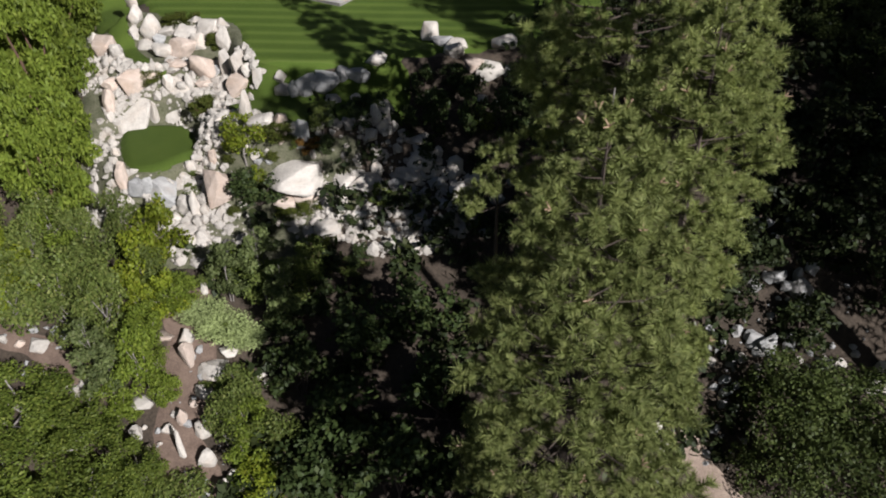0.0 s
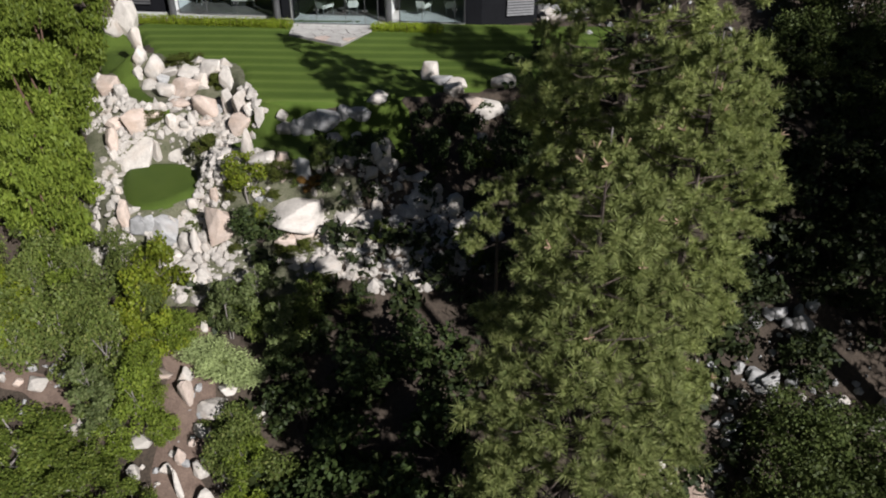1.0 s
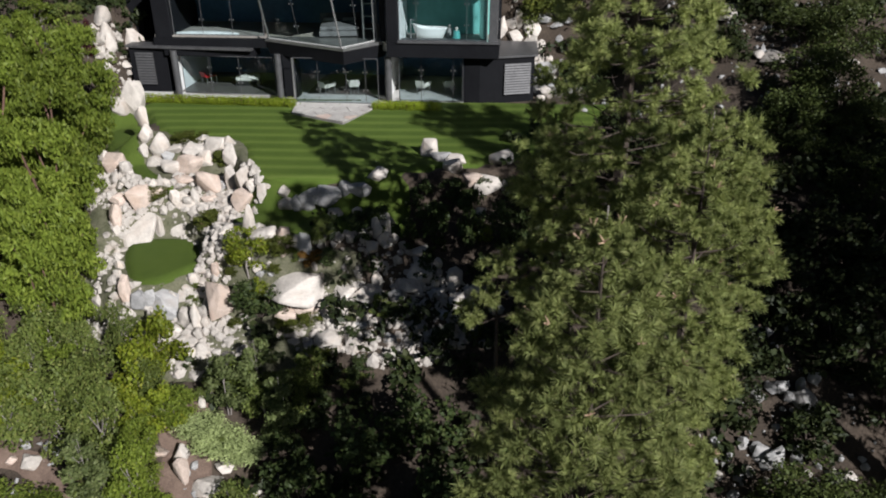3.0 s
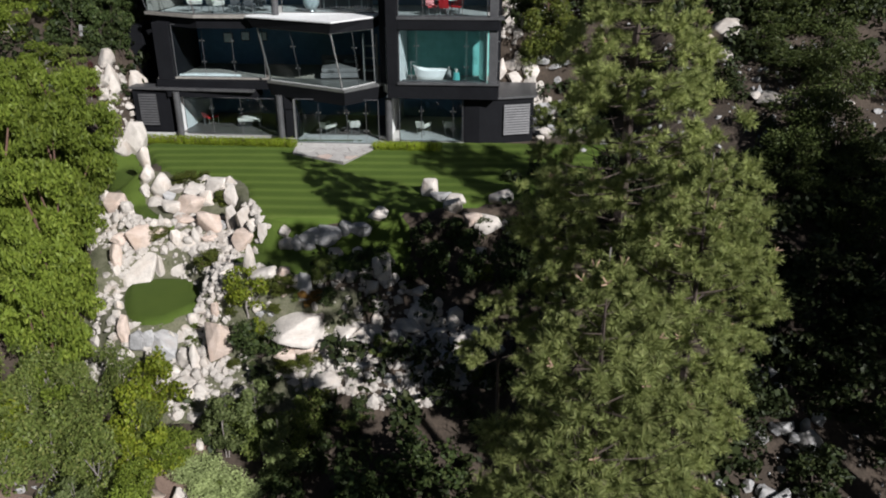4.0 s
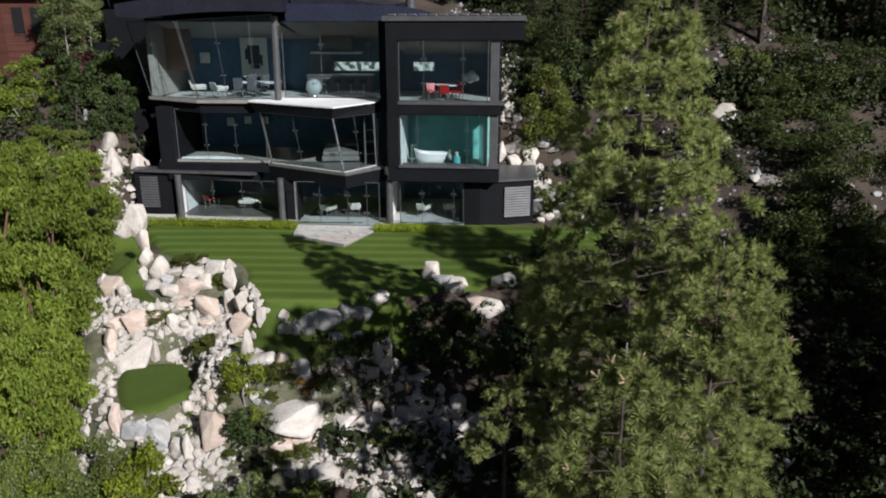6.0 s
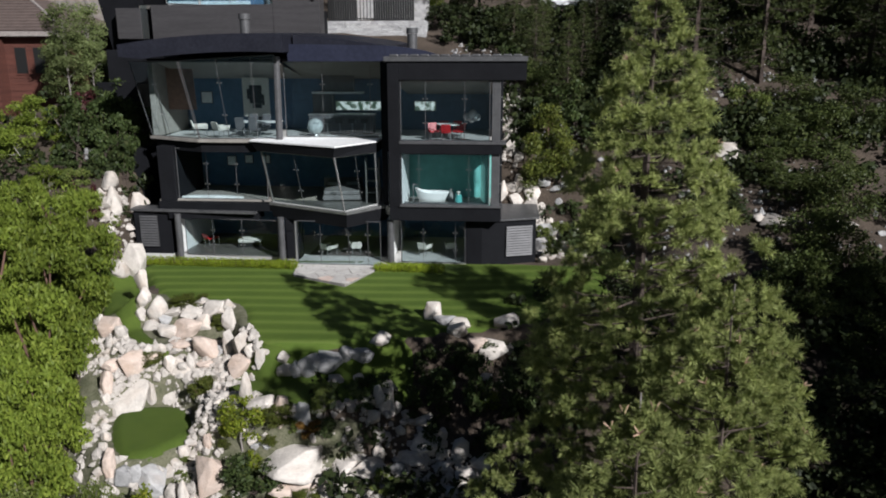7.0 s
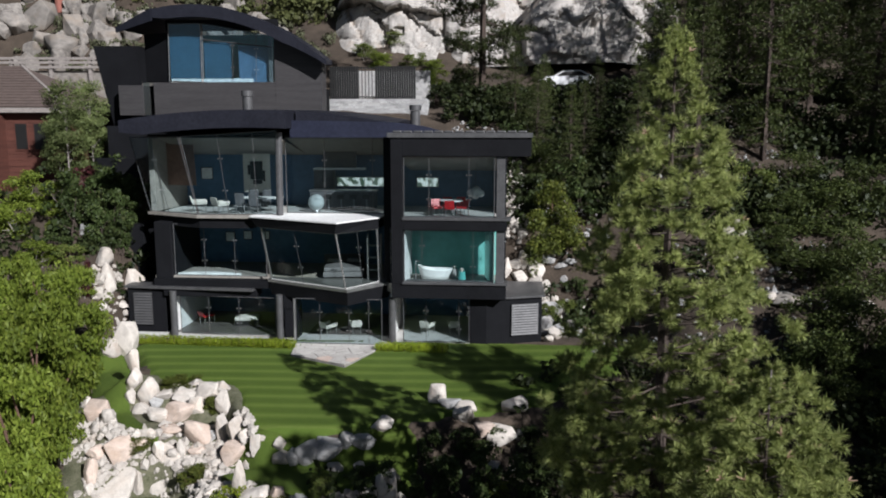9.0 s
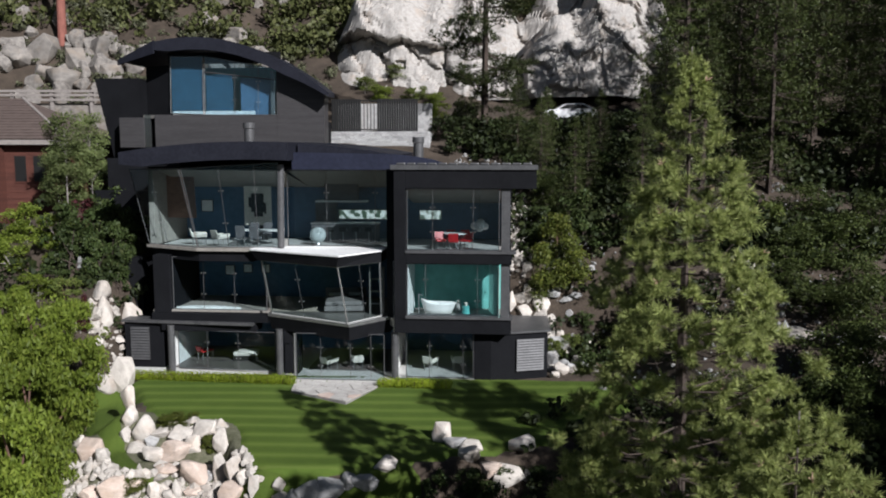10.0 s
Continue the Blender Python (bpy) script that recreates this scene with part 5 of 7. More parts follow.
def pine(name, label, h, r, seed, mat, bare=0.12, step=0.42, tuft=0.30, blades=18, per=6, droop=0.15, fall=0.72, group="", bl=0.011, sides=5, gap=0.5, puff=0.5, bark=BARK):
    """A pine: tapered trunk, whorls of upswept limbs with side twigs, tufts of needles at their ends."""
    rng = random.Random(seed)
    nrng = rng_for(seed)
    ob = thing(name, label, "tree", group=group)
    segs = [((0, 0, -0.5), (0.05, 0, h * 0.5), 0.016 * h, 0.010 * h), ((0.05, 0, h * 0.5), (0, 0, h * 0.985), 0.010 * h, 0.012)]
    tips, ways = [], []
    z = h * bare
    while z < h * 0.97:
        s = (z / h - bare) / (1 - bare)
        reach = r * (1 - s) ** fall * min(1, 0.5 + s * 2.4) + 0.06
        for k in range(per + rng.randrange(2)):
            a = rng.uniform(0, 6.283)
            L = reach * rng.uniform(0.62, 1.08)
            rise = L * rng.uniform(-droop, 0.42) + 0.25 * s * L
            d = Vector((math.cos(a), math.sin(a), 0))
            base = Vector((0, 0, z + rng.uniform(-0.2, 0.2)))
            end = base + d * L + Vector((0, 0, rise))
            mid = base + d * L * 0.55 + Vector((0, 0, rise * 0.3 - 0.06 * L))
            segs.append((base, mid, 0.008 * L + 0.012, 0.005 * L + 0.008))
            segs.append((mid, end, 0.005 * L + 0.008, 0.005))
            side = Vector((-d.y, d.x, 0))
            m = max(2, int(L / gap))
            for q in range(m + 1):
                f = 0.34 + 0.66 * q / m
                p = base.lerp(mid, f / 0.55) if f < 0.55 else mid.lerp(end, (f - 0.55) / 0.45)
                spread = (1.05 - f) * L * 0.42 + 0.05
                for sg in ((-1, 1) if q < m else (0,)):
                    o = side * sg * spread * rng.uniform(0.4, 1.0) + Vector((0, 0, rng.uniform(-0.02, 0.22)))
                    t = p + o + d * rng.uniform(0, 0.12)
                    tips.append(t)
                    ways.append((d * 0.7 + side * sg * 0.5 + Vector((0, 0, 0.75))).normalized())
        z += step * rng.uniform(0.75, 1.25) * (1 - 0.35 * s)
    for k in range(5):
        tips.append(Vector((0, 0, h * (0.955 + 0.01 * k))))
        ways.append(Vector((0, 0, 1)))
    P, W = np.array(tips), np.array(ways)
    n = len(P)
    P, W = np.repeat(P, blades, 0), np.repeat(W, blades, 0)
    N = len(P)
    side = nrng.normal(0, 1, (N, 3))
    side = unit(side - W * np.sum(side * W, 1, keepdims=True))
    d = unit(W * nrng.uniform(0.1, 1.0, (N, 1)) + side)
    L = tuft * nrng.uniform(0.6, 1.15, (N, 1)) * np.clip((h - P[:, 2:]) / (0.22 * h) + 0.45, 0.45, 1)
    P = P + W * tuft * puff * nrng.uniform(-0.6, 0.6, (N, 1)) + d * 0.012
    sd = unit(np.cross(d, nrng.normal(0, 1, (N, 3)))) * bl * (tuft / 0.3)
    V = np.stack([P + d * L * 0.12 - sd, P + d * L * 0.5 + sd, P + d * L], 1).reshape(-1, 3)
    part("trunk", limbs(segs, sides), bark, ob)
    part("leader", rod((0, 0, h * 0.93), (0, 0, h * 1.005), 0.03, 0.012, 5), PALEBARK, ob, "pale leading shoot")
    c = new("crown", mesh_from("crown", V, 3, mat))
    c.parent = ob
    return ob


def tufted_pine(name, label, h, outline, seed, mat, step=0.62, per=7, needles=100, bare=1.0, spacing=0.72, tips=0.12, thin=1.0, lean=(0.0, 0.0), shoots=5):
    """A young pine: whorls of limbs that end in rosettes of upturned shoots, each a brush of needles.
    outline: depth below the top and reach of the limbs there."""
    rng, nrng = random.Random(seed), rng_for(seed)
    ob = thing(name, label, "tree")
    dep, rea = [p for p, _ in outline], [q for _, q in outline]
    segs = [((0, 0, -0.5), (0.04, 0, h * 0.5), 0.014 * h, 0.009 * h), ((0.04, 0, h * 0.5), (0, 0, h * 0.985), 0.009 * h, 0.012)]
    P, W, S, stars = [], [], [], []
    up = Vector((0, 0, 1))

    def rosette(c, way, size, n):
        way = (way * 0.75 + up * 0.85).normalized()
        side = way.cross(Vector((rng.gauss(0, 1), rng.gauss(0, 1), rng.gauss(0, 1)))).normalized()
        other = way.cross(side)
        for i in range(n):
            if i:
                a = 6.283 * i / max(1, n - 1) + rng.uniform(-0.4, 0.4)
                d = (way * rng.uniform(0.35, 0.8) + side * math.cos(a) + other * math.sin(a)).normalized()
                d = (d + up * 0.25).normalized()
            else:
                d = way
            P.append(c + d * 0.05)
            W.append(d)
            S.append(size * rng.uniform(0.8, 1.15))
        if rng.random() < tips:
            stars.append((c + way * size * 0.34, way, side, other))

    d = 0.35
    while d < h - bare:
        reach = float(np.interp(d, dep, rea))
        z = h - d
        n = per if reach > 1.0 else 5
        turn = rng.uniform(0, 6.283)
        for k in range(n):
            a = turn + 6.283 * (k + rng.uniform(-0.3, 0.3)) / n
            L = max(0.12, reach * rng.uniform(0.66, 1.1) + lean[0] * math.cos(a) * reach + lean[1] * math.sin(a) * reach)
            o = Vector((math.cos(a), math.sin(a), 0))
            side = Vector((-o.y, o.x, 0))
            rise = L * (0.30 - 0.022 * d + rng.uniform(-0.12, 0.12))
            base = Vector((0, 0, z - 0.25 * L + rng.uniform(-0.15, 0.15)))
            mid = base + o * L * 0.6 + up * rise * 0.25
            end = base + o * L + up * (rise + 0.08 * L)
            segs.append((base, mid, 0.007 * L + 0.010, 0.0045 * L + 0.007))
            segs.append((mid, end, 0.0045 * L + 0.007, 0.005))
            rosette(end, o, rng.uniform(0.9, 1.1) if L > 0.6 else 0.7, shoots if L > 0.6 else 3)
            m = int(L * 0.72 / spacing)
            for q in range(m):
                f = 1 - (q + 0.8 + rng.uniform(-0.2, 0.2)) * spacing / L
                p = base.lerp(mid, f / 0.6) if f < 0.6 else mid.lerp(end, (f - 0.6) / 0.4)
                for sg in (-1, 1):
                    if rng.random() < 0.16:
                        continue
                    e = p + side * sg * ((1.08 - f) * L * rng.uniform(0.3, 0.62) + 0.16) + o * rng.uniform(0.05, 0.3) + up * rng.uniform(0.0, 0.25)
                    segs.append((p, e, 0.012, 0.005))
                    rosette(e, (o * 0.6 + side * sg * 0.8).normalized(), rng.uniform(0.75, 1.05), max(3, shoots - 1))
        d += step * rng.uniform(0.8, 1.2) * (0.62 + 0.38 * min(1, d / 4))
    for k in range(4):
        rosette(Vector((0, 0, h - 0.1 - 0.14 * k)), up, 0.6, 3)
    P, W, S = np.array(P), np.array(W), np.array(S)[:, None]
    P, W, S = (np.repeat(q, needles, 0) for q in (P, W, S))
    n = len(P)
    side = nrng.normal(0, 1, (n, 3))
    side = unit(side - W * np.sum(side * W, 1, keepdims=True))
    along = nrng.random((n, 1))
    dd = unit(W * (0.25 + 0.9 * along ** 2) + side)
    P = P + W * S * 0.30 * along
    L = S * 0.21 * nrng.uniform(0.7, 1.15, (n, 1))
    sd = unit(np.cross(dd, nrng.normal(0, 1, (n, 3)))) * 0.0115
    V = np.stack([P - sd, P + sd, P + dd * L], 1).reshape(-1, 3)
    part("trunk", limbs(segs, 4), DARKBARK, ob)
    part("leader", rod((0, 0, h - 0.5), (0, 0, h + 0.3), 0.020, 0.012, 5), TWIG, ob, "pale leading shoot")
    if stars:
        rods = []
        for c, way, sx, sy in stars:
            for i in range(4):
                a = 1.571 * i + rng.uniform(-0.3, 0.3)
                rods.append(rod(c, c + (way * 0.9 + (sx * math.cos(a) + sy * math.sin(a)) * (0.9 if i else 0.1)).normalized() * rng.uniform(0.10, 0.17), 0.016, 0.010, 3))
        tagged(part("shoot_tip", join(*rods), BUD, ob), "pinkish brown shoot tips", kind="stuff")
    c = new("crown", mesh_from("crown", V, 3, mat))
    c.parent = ob
    return ob


def raise_pine(x, y, top, name, label, outline, seed, mat, **more):
    """A pine whose tip stands at a given height."""
    return put(tufted_pine(name, label, top - float(land(x, y)), outline, seed, mat, **more), x, y)


raise_pine(4.4, 19.8, 12.6, "pine_tree", "tall young pine with dense bright green needle tufts", [(0, 0.1), (1.5, 0.5), (3, 1.05), (4.5, 1.65), (6.4, 2.35), (8, 3.0), (10, 3.2), (12.5, 2.9), (15, 2.5), (19, 2.0)], 11, NEEDLE, lean=(0.08, 0.0))
raise_pine(2.4, 11.3, 5.3, "pine_tree", "smaller pine before the tall one, light green tufts", [(0, 0.1), (1, 0.6), (2, 1.15), (3.5, 1.7), (5, 2.05), (7, 2.3), (9, 2.45), (12, 2.5), (16, 2.0)], 12, NEEDLE, lean=(0.06, 0.0))
raise_pine(5.6, 16.4, 5.4, "pine_tree", "broad young pine with full bright needle tufts", [(0, 0.15), (1, 0.9), (2, 1.55), (3.5, 1.85), (5.5, 1.5), (8, 1.2), (11, 1.0)], 16, NEEDLE)
raise_pine(1.1, 18.6, 0.9, "pine_tree", "small sparse pine half hidden beside the tall one", [(0, 0.2), (1, 0.6), (2.2, 1.0), (9, 0.8)], 14, NEEDLE, per=2, step=1.1, bare=5.6)
# added outside the view: its high crown only throws shade on the strip
raise_pine(8.7, 9.1, 14.0, "pine_tree", "unseen tall pine added to shade the grass strip, crown high on a bare trunk", [(0, 0.1), (1, 0.9), (2.2, 1.8), (3.4, 1.9), (4.4, 1.2), (30, 1.0)], 14, NEEDLE, bare=22.5)

# the clipped row of tall shrubs
hedge = [bushy("hedge_shrub", "tall dense bright green hedge shrub in a row", "shrub", 1.0, 1.0, LEAF, 9300, 0.0245, 30 + k, 60, group="hedge row", low=0.02, up=1.0, aspect=0.36, lump=(0.13, 0.28)) for k in range(3)]
HEDGE = [(-17.6, 33.4, 3.8, 5.4), (-17.0, 31.2, 3.7, 5.4), (-16.4, 29.0, 3.6, 5.4), (-15.8, 26.8, 3.5, 5.3), (-15.1, 24.7, 3.4, 5.1), (-14.5, 22.9, 3.0, 4.4), (-20.2, 32.6, 4.0, 5.6), (-19.4, 29.8, 4.0, 5.6), (-18.6, 27.0, 4.0, 5.6), (-17.8, 24.4, 3.8, 5.2), (-22.6, 31.6, 4.2, 5.8), (-22.0, 28.2, 4.2, 5.8), (-21.2, 25.0, 4.2, 5.4), (-25.4, 30.0, 4.4, 6.0), (-24.8, 26.4, 4.4, 6.0), (-20.4, 35.4, 3.2, 4.4)]


def place(ob, x, y, w, h, turn, sink=0.08):
    return copy_thing(ob, pose(x, y, float(land(x, y)) - sink, 0, 0, turn) @ Matrix.Diagonal((w, w, h, 1)))


def plant(kinds, rows, seed, grow=1.15):
    rng = random.Random(seed)
    for x, y, w, h, k in rows:
        place(rng.choice(kinds[k]), x, y, w * grow, h * grow ** 0.5, rng.uniform(0, 360))


rng = random.Random(4)
for x, y, w, h in HEDGE:
    place(rng.choice(hedge), x + 0.15, y, w * 1.14, h, rng.uniform(0, 360))

SORTS = [
    ("dark_shrub", "dark green evergreen shrub, leaves darkened further for shade", LEAF_DARK, 1250, 0.038, 18, DARKBARK),
    ("low_shrub", "low rounded olive green shrub", LEAF_OLIVE, 1700, 0.034, 14, BARK),
    ("bright_shrub", "leafy yellow-green shrub in sun", LEAF_YELLOW, 2600, 0.03, 24, TWIG),
    ("rust_shrub", "shrub with rust and orange leaves", LEAF_RUST, 1800, 0.045, 12, BARK),
    ("spray_shrub", "pale blue-green spreading juniper sprays", LEAF_PALE, 2000, 0.045, 16, BARK),
    ("olive_shrub", "olive green hillside shrub with fine leaves", LEAF_OLIVE, 2900, 0.025, 26, TWIG),
    ("leafy_shrub", "bright green leafy thicket shrub", LEAF, 4000, 0.024, 26, TWIG),
    ("manzanita", "dense dark green hillside manzanita bush", LEAF_MANZ, 4200, 0.019, 34, DARKBARK),
    ("plum_shrub", "dark plum-leaved small tree", LEAF_RED, 1600, 0.045, 12, BARK),
    ("mound_shrub", "dense rounded dark green mound shrub among rocks", LEAF_CONE, 5200, 0.026, 30, BARK),
    # the dark shrub again, with shade put into its leaf colour
    ("shade_shrub", "green shrub with leaves darkened to near black for shade", LEAF_SHADED, 1250, 0.038, 18, DARKBARK),
]
KINDS = [[bushy(n, label, "shrub", 1.0, 1.0, mat, cnt, leaf, 60 + 5 * i + k, cl, low=0.1, group=n.replace("_", " ") + " group", bark=bk, thin=0.6, lump=(0.2, 0.38)) for k in range(3)] for i, (n, label, mat, cnt, leaf, cl, bk) in enumerate(SORTS)]

GARDEN_SHRUBS = [
    (-12.35, 28.85, 1.05, 0.60, 9), (-9.97, 27.35, 1.12, 0.85, 9), (-10.20, 30.95, 0.85, 0.70, 9), (-9.73, 24.95, 0.85, 0.30, 1), (-9.75, 24.20, 0.85, 0.35, 1),
    (-11.60, 23.45, 1.10, 0.30, 1), (-10.50, 23.45, 1.30, 0.30, 1), (-12.00, 32.40, 1.60, 0.45, 9), (0.70, 27.04, 1.38, 0.90, 2), (0.71, 23.16, 0.81, 0.91, 2),
    (-2.84, 23.70, 0.90, 0.90, 1), (-3.75, 26.81, 1.32, 0.59, 0), (-4.60, 22.30, 0.90, 0.35, 9), (-3.60, 21.40, 1.10, 0.40, 1), (-7.72, 24.70, 1.67, 1.77, 2),
    (-8.05, 24.86, 1.05, 0.96, 2), (-6.32, 24.79, 1.12, 0.75, 9), (-7.12, 24.83, 0.80, 0.58, 1), (-5.36, 24.65, 0.79, 0.80, 3), (-4.88, 24.68, 0.83, 0.84, 0),
    (-4.95, 25.07, 0.92, 1.05, 5), (-7.70, 24.98, 0.71, 0.41, 1), (-7.29, 24.27, 0.71, 0.90, 2), (-7.93, 24.89, 0.86, 0.59, 9), (-8.39, 24.80, 0.48, 0.37, 9),
    (-5.80, 24.66, 0.56, 0.44, 1), (-6.75, 24.58, 0.61, 0.31, 9), (-7.16, 23.49, 1.85, 1.37, 0), (-6.23, 23.19, 1.01, 0.44, 9), (-5.29, 23.32, 1.00, 0.48, 9),
    (-7.96, 23.25, 0.70, 0.31, 9),
]

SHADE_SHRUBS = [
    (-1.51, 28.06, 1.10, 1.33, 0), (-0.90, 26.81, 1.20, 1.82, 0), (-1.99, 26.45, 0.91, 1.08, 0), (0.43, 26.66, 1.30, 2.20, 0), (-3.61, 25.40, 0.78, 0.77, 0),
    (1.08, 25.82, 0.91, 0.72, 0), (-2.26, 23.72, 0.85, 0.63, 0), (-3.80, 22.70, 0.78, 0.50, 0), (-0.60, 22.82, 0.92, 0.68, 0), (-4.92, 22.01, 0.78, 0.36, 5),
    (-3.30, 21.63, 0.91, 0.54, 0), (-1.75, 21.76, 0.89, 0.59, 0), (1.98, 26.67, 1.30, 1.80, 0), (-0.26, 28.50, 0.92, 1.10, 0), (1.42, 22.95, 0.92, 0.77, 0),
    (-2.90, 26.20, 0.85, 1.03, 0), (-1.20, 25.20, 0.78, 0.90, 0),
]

LOW_SHRUBS = [
    (-9.71, 19.91, 1.34, 1.9, 2), (-10.62, 21.39, 0.79, 1.28, 3), (-10.61, 19.79, 1.14, 1.6, 2),
    (-11.38, 19.04, 1.50, 2.58, 5), (-9.98, 17.69, 1.47, 2.66, 6), (-9.16, 17.24, 0.91, 1.31, 6), (-7.03, 16.32, 1.43, 2.26, 5), (-6.67, 17.45, 1.10, 1.28, 5),
    (-5.75, 14.95, 1.56, 1.49, 2), (-7.82, 17.82, 0.92, 0.41, 1), (-7.71, 19.35, 0.57, 0.62, 1), (-13.16, 19.83, 2.11, 2.48, 5), (-14.54, 19.38, 2.09, 2.95, 5),
    (-12.17, 20.53, 1.75, 2.29, 5),
]

NEAR_SHRUBS = [
    (-13.4, 16.4, 2.66, 1.6, 6), (-11.50, 16.0, 2.20, 1.5, 6), (-15.6, 16.7, 2.5, 1.7, 6), (-13.11, 14.0, 2.58, 2.2, 6), (-10.94, 13.8, 2.73, 2.0, 2), (-9.53, 14.83, 1.55, 1.75, 6),
    (-8.13, 14.64, 1.38, 1.00, 5), (-4.87, 17.76, 1.65, 1.90, 0), (-3.59, 16.11, 2.12, 2.09, 0), (-1.75, 14.90, 2.40, 2.59, 0), (-4.19, 15.00, 1.90, 1.94, 0),
    (-5.41, 19.32, 1.3, 1.2, 0), (-2.71, 18.67, 1.86, 2.07, 0), (-0.43, 16.69, 2.13, 2.55, 0), (0.65, 14.92, 2.05, 2.94, 0), (-4.42, 20.4, 1.2, 0.9, 0),
    (-0.87, 19.22, 1.68, 1.83, 0),
]

RIGHT_SHRUBS = [
    (10.67, 17.28, 2.33, 2.25, 7), (12.35, 16.97, 2.31, 2.00, 7), (9.65, 15.53, 1.90, 2.44, 7), (11.44, 15.22, 2.57, 2.54, 7), (12.99, 15.46, 1.89, 2.68, 7),
    (10.13, 21.65, 1.75, 1.57, 10), (11.59, 22.46, 1.57, 1.80, 10), (12.99, 21.53, 1.93, 2.22, 10), (13.97, 20.11, 1.88, 2.24, 10), (11.51, 19.59, 1.69, 1.60, 10),
    (13.77, 23.33, 2.20, 2.18, 10), (11.51, 24.15, 1.82, 1.78, 10), (9.41, 20.54, 1.15, 1.21, 10), (14.92, 24.86, 2.25, 2.41, 10), (13.12, 25.39, 2.26, 2.18, 10),
]

SIDE_SHRUBS = [
    (-24.21, 42.16, 2.70, 1.94, 6), (-21.60, 39.43, 1.97, 1.55, 6), (-21.53, 42.25, 1.80, 1.39, 6), (-18.59, 37.77, 1.35, 1.51, 6), (-19.94, 39.50, 1.41, 1.31, 1),
    (-17.80, 39.93, 0.69, 0.69, 0), (-17.81, 38.65, 0.83, 0.77, 1), (3.95, 42.3, 1.5, 1.3, 5), (4.50, 41.11, 1.06, 1.28, 5),
    (3.85, 42.15, 0.60, 0.73, 1), (5.42, 41.37, 1.19, 1.39, 5), (6.37, 41.88, 1.20, 1.11, 0), (5.97, 39.49, 1.70, 1.02, 0), (-18.39, 37.91, 0.65, 1.81, 8),
    (-21.87, 45.62, 1.30, 1.83, 8),
]

FAR_RIGHT = [
    (15.87, 39.57, 2.50, 2.06, 7), (18.40, 40.20, 3.11, 2.35, 7), (20.62, 41.25, 2.61, 2.43, 7), (18.15, 43.51, 2.75, 2.00, 7), (16.71, 34.19, 2.65, 2.69, 7),
    (14.65, 32.38, 2.74, 2.32, 7), (15.64, 31.24, 2.42, 2.70, 7), (14.66, 37.95, 2.14, 1.47, 7), (15.79, 42.88, 2.11, 1.98, 5), (15.82, 36.41, 2.82, 1.38, 7),
    (17.03, 36.29, 1.79, 1.16, 7), (12.36, 35.34, 1.74, 1.62, 10),
]

plant(KINDS, GARDEN_SHRUBS, 1)
trng = random.Random(77)
for _ in range(46):
    x, y = trng.uniform(-19, -10.2), trng.uniform(14.5, 22.6)
    if not -4.2 < y - 18.9 + 0.3 * (x + 14) < 0.9 and y < 23.4 + 0.2 * (x + 10):
        place(trng.choice(KINDS[trng.choice((5, 6, 5, 2, 1))]), x, y, trng.uniform(1.3, 2.4), trng.uniform(1.5, 3.0), trng.uniform(0, 360))
FILL_SHRUBS = [
    (-9.3, 20.1, 1.3, 1.6, 6), (-10.4, 20.6, 1.2, 1.1, 5), (-8.4, 20.9, 0.9, 0.9, 5), (-10.2, 18.9, 1.3, 1.7, 6), (-9.7, 18.2, 1.0, 1.2, 6), (-11.2, 17.9, 1.5, 1.8, 5), (-10.6, 16.9, 1.3, 1.3, 6),
    (-6.9, 17.4, 1.4, 1.5, 5), (-6.4, 16.6, 1.5, 1.6, 6), (-7.0, 16.9, 1.2, 1.3, 5), (-6.2, 15.4, 1.6, 1.4, 6), (-5.6, 16.2, 1.6, 1.6, 5), (-12.4, 18.9, 1.6, 1.9, 5), (-6.4, 20.4, 1.4, 1.6, 5),
    (-5.2, 20.6, 1.5, 1.7, 5), (-7.2, 21.0, 1.2, 1.6, 6), (-4.9, 21.3, 1.3, 1.4, 1),
]
plant(KINDS, FILL_SHRUBS, 12, 1.15)
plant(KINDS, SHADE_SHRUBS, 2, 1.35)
plant(KINDS, LOW_SHRUBS, 3, 1.2)
near = [bushy("near_thicket", "dense leafy green thicket bush below the trail", "shrub", 1.0, 1.0, LEAF_NEAR, 11000, 0.0155, 190 + k, 60, low=0.02, group="thicket bushes", bark=TWIG, lump=(0.13, 0.27), thin=0.6) for k in range(2)]
NEARBY = [near if k in (2, 6) else KINDS[k] for k in range(11)]
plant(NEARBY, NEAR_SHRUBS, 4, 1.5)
spray = crown_mesh("crown", [(0.42 * math.cos(a) * s, 0.42 * math.sin(a) * s, 0.35 + 0.2 * s, 0.2, 0.2, 0.16) for a in np.arange(0, 6.28, 0.52) for s in (0.35, 0.75, 1.0)], 2600, 0.05, LEAF_PALE, 77, aspect=0.28)
for x, y, w, h, turn in ((-8.5, 19.75, 1.5, 1.0, 20), (-7.7, 19.35, 1.7, 0.9, 200), (-6.9, 19.1, 1.4, 0.7, 110)):
    ob = thing("juniper", "pale blue-green spreading juniper with feathery sprays", "shrub", pose(x, y, float(land(x, y)), 0, 0, turn), "junipers")
    part("trunk", limbs([((0, 0, -0.2), (0.3 * math.cos(a) * w, 0.3 * math.sin(a) * w, 0.4 * h), 0.03, 0.012) for a in (0, 1.3, 2.6, 3.9, 5.2)]), BARK, ob)
    c = new("crown", spray)
    c.parent = ob
    c.matrix_local = Matrix.Diagonal((w, w, h, 1))
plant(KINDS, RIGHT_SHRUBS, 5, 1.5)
plant(KINDS, SIDE_SHRUBS, 6)
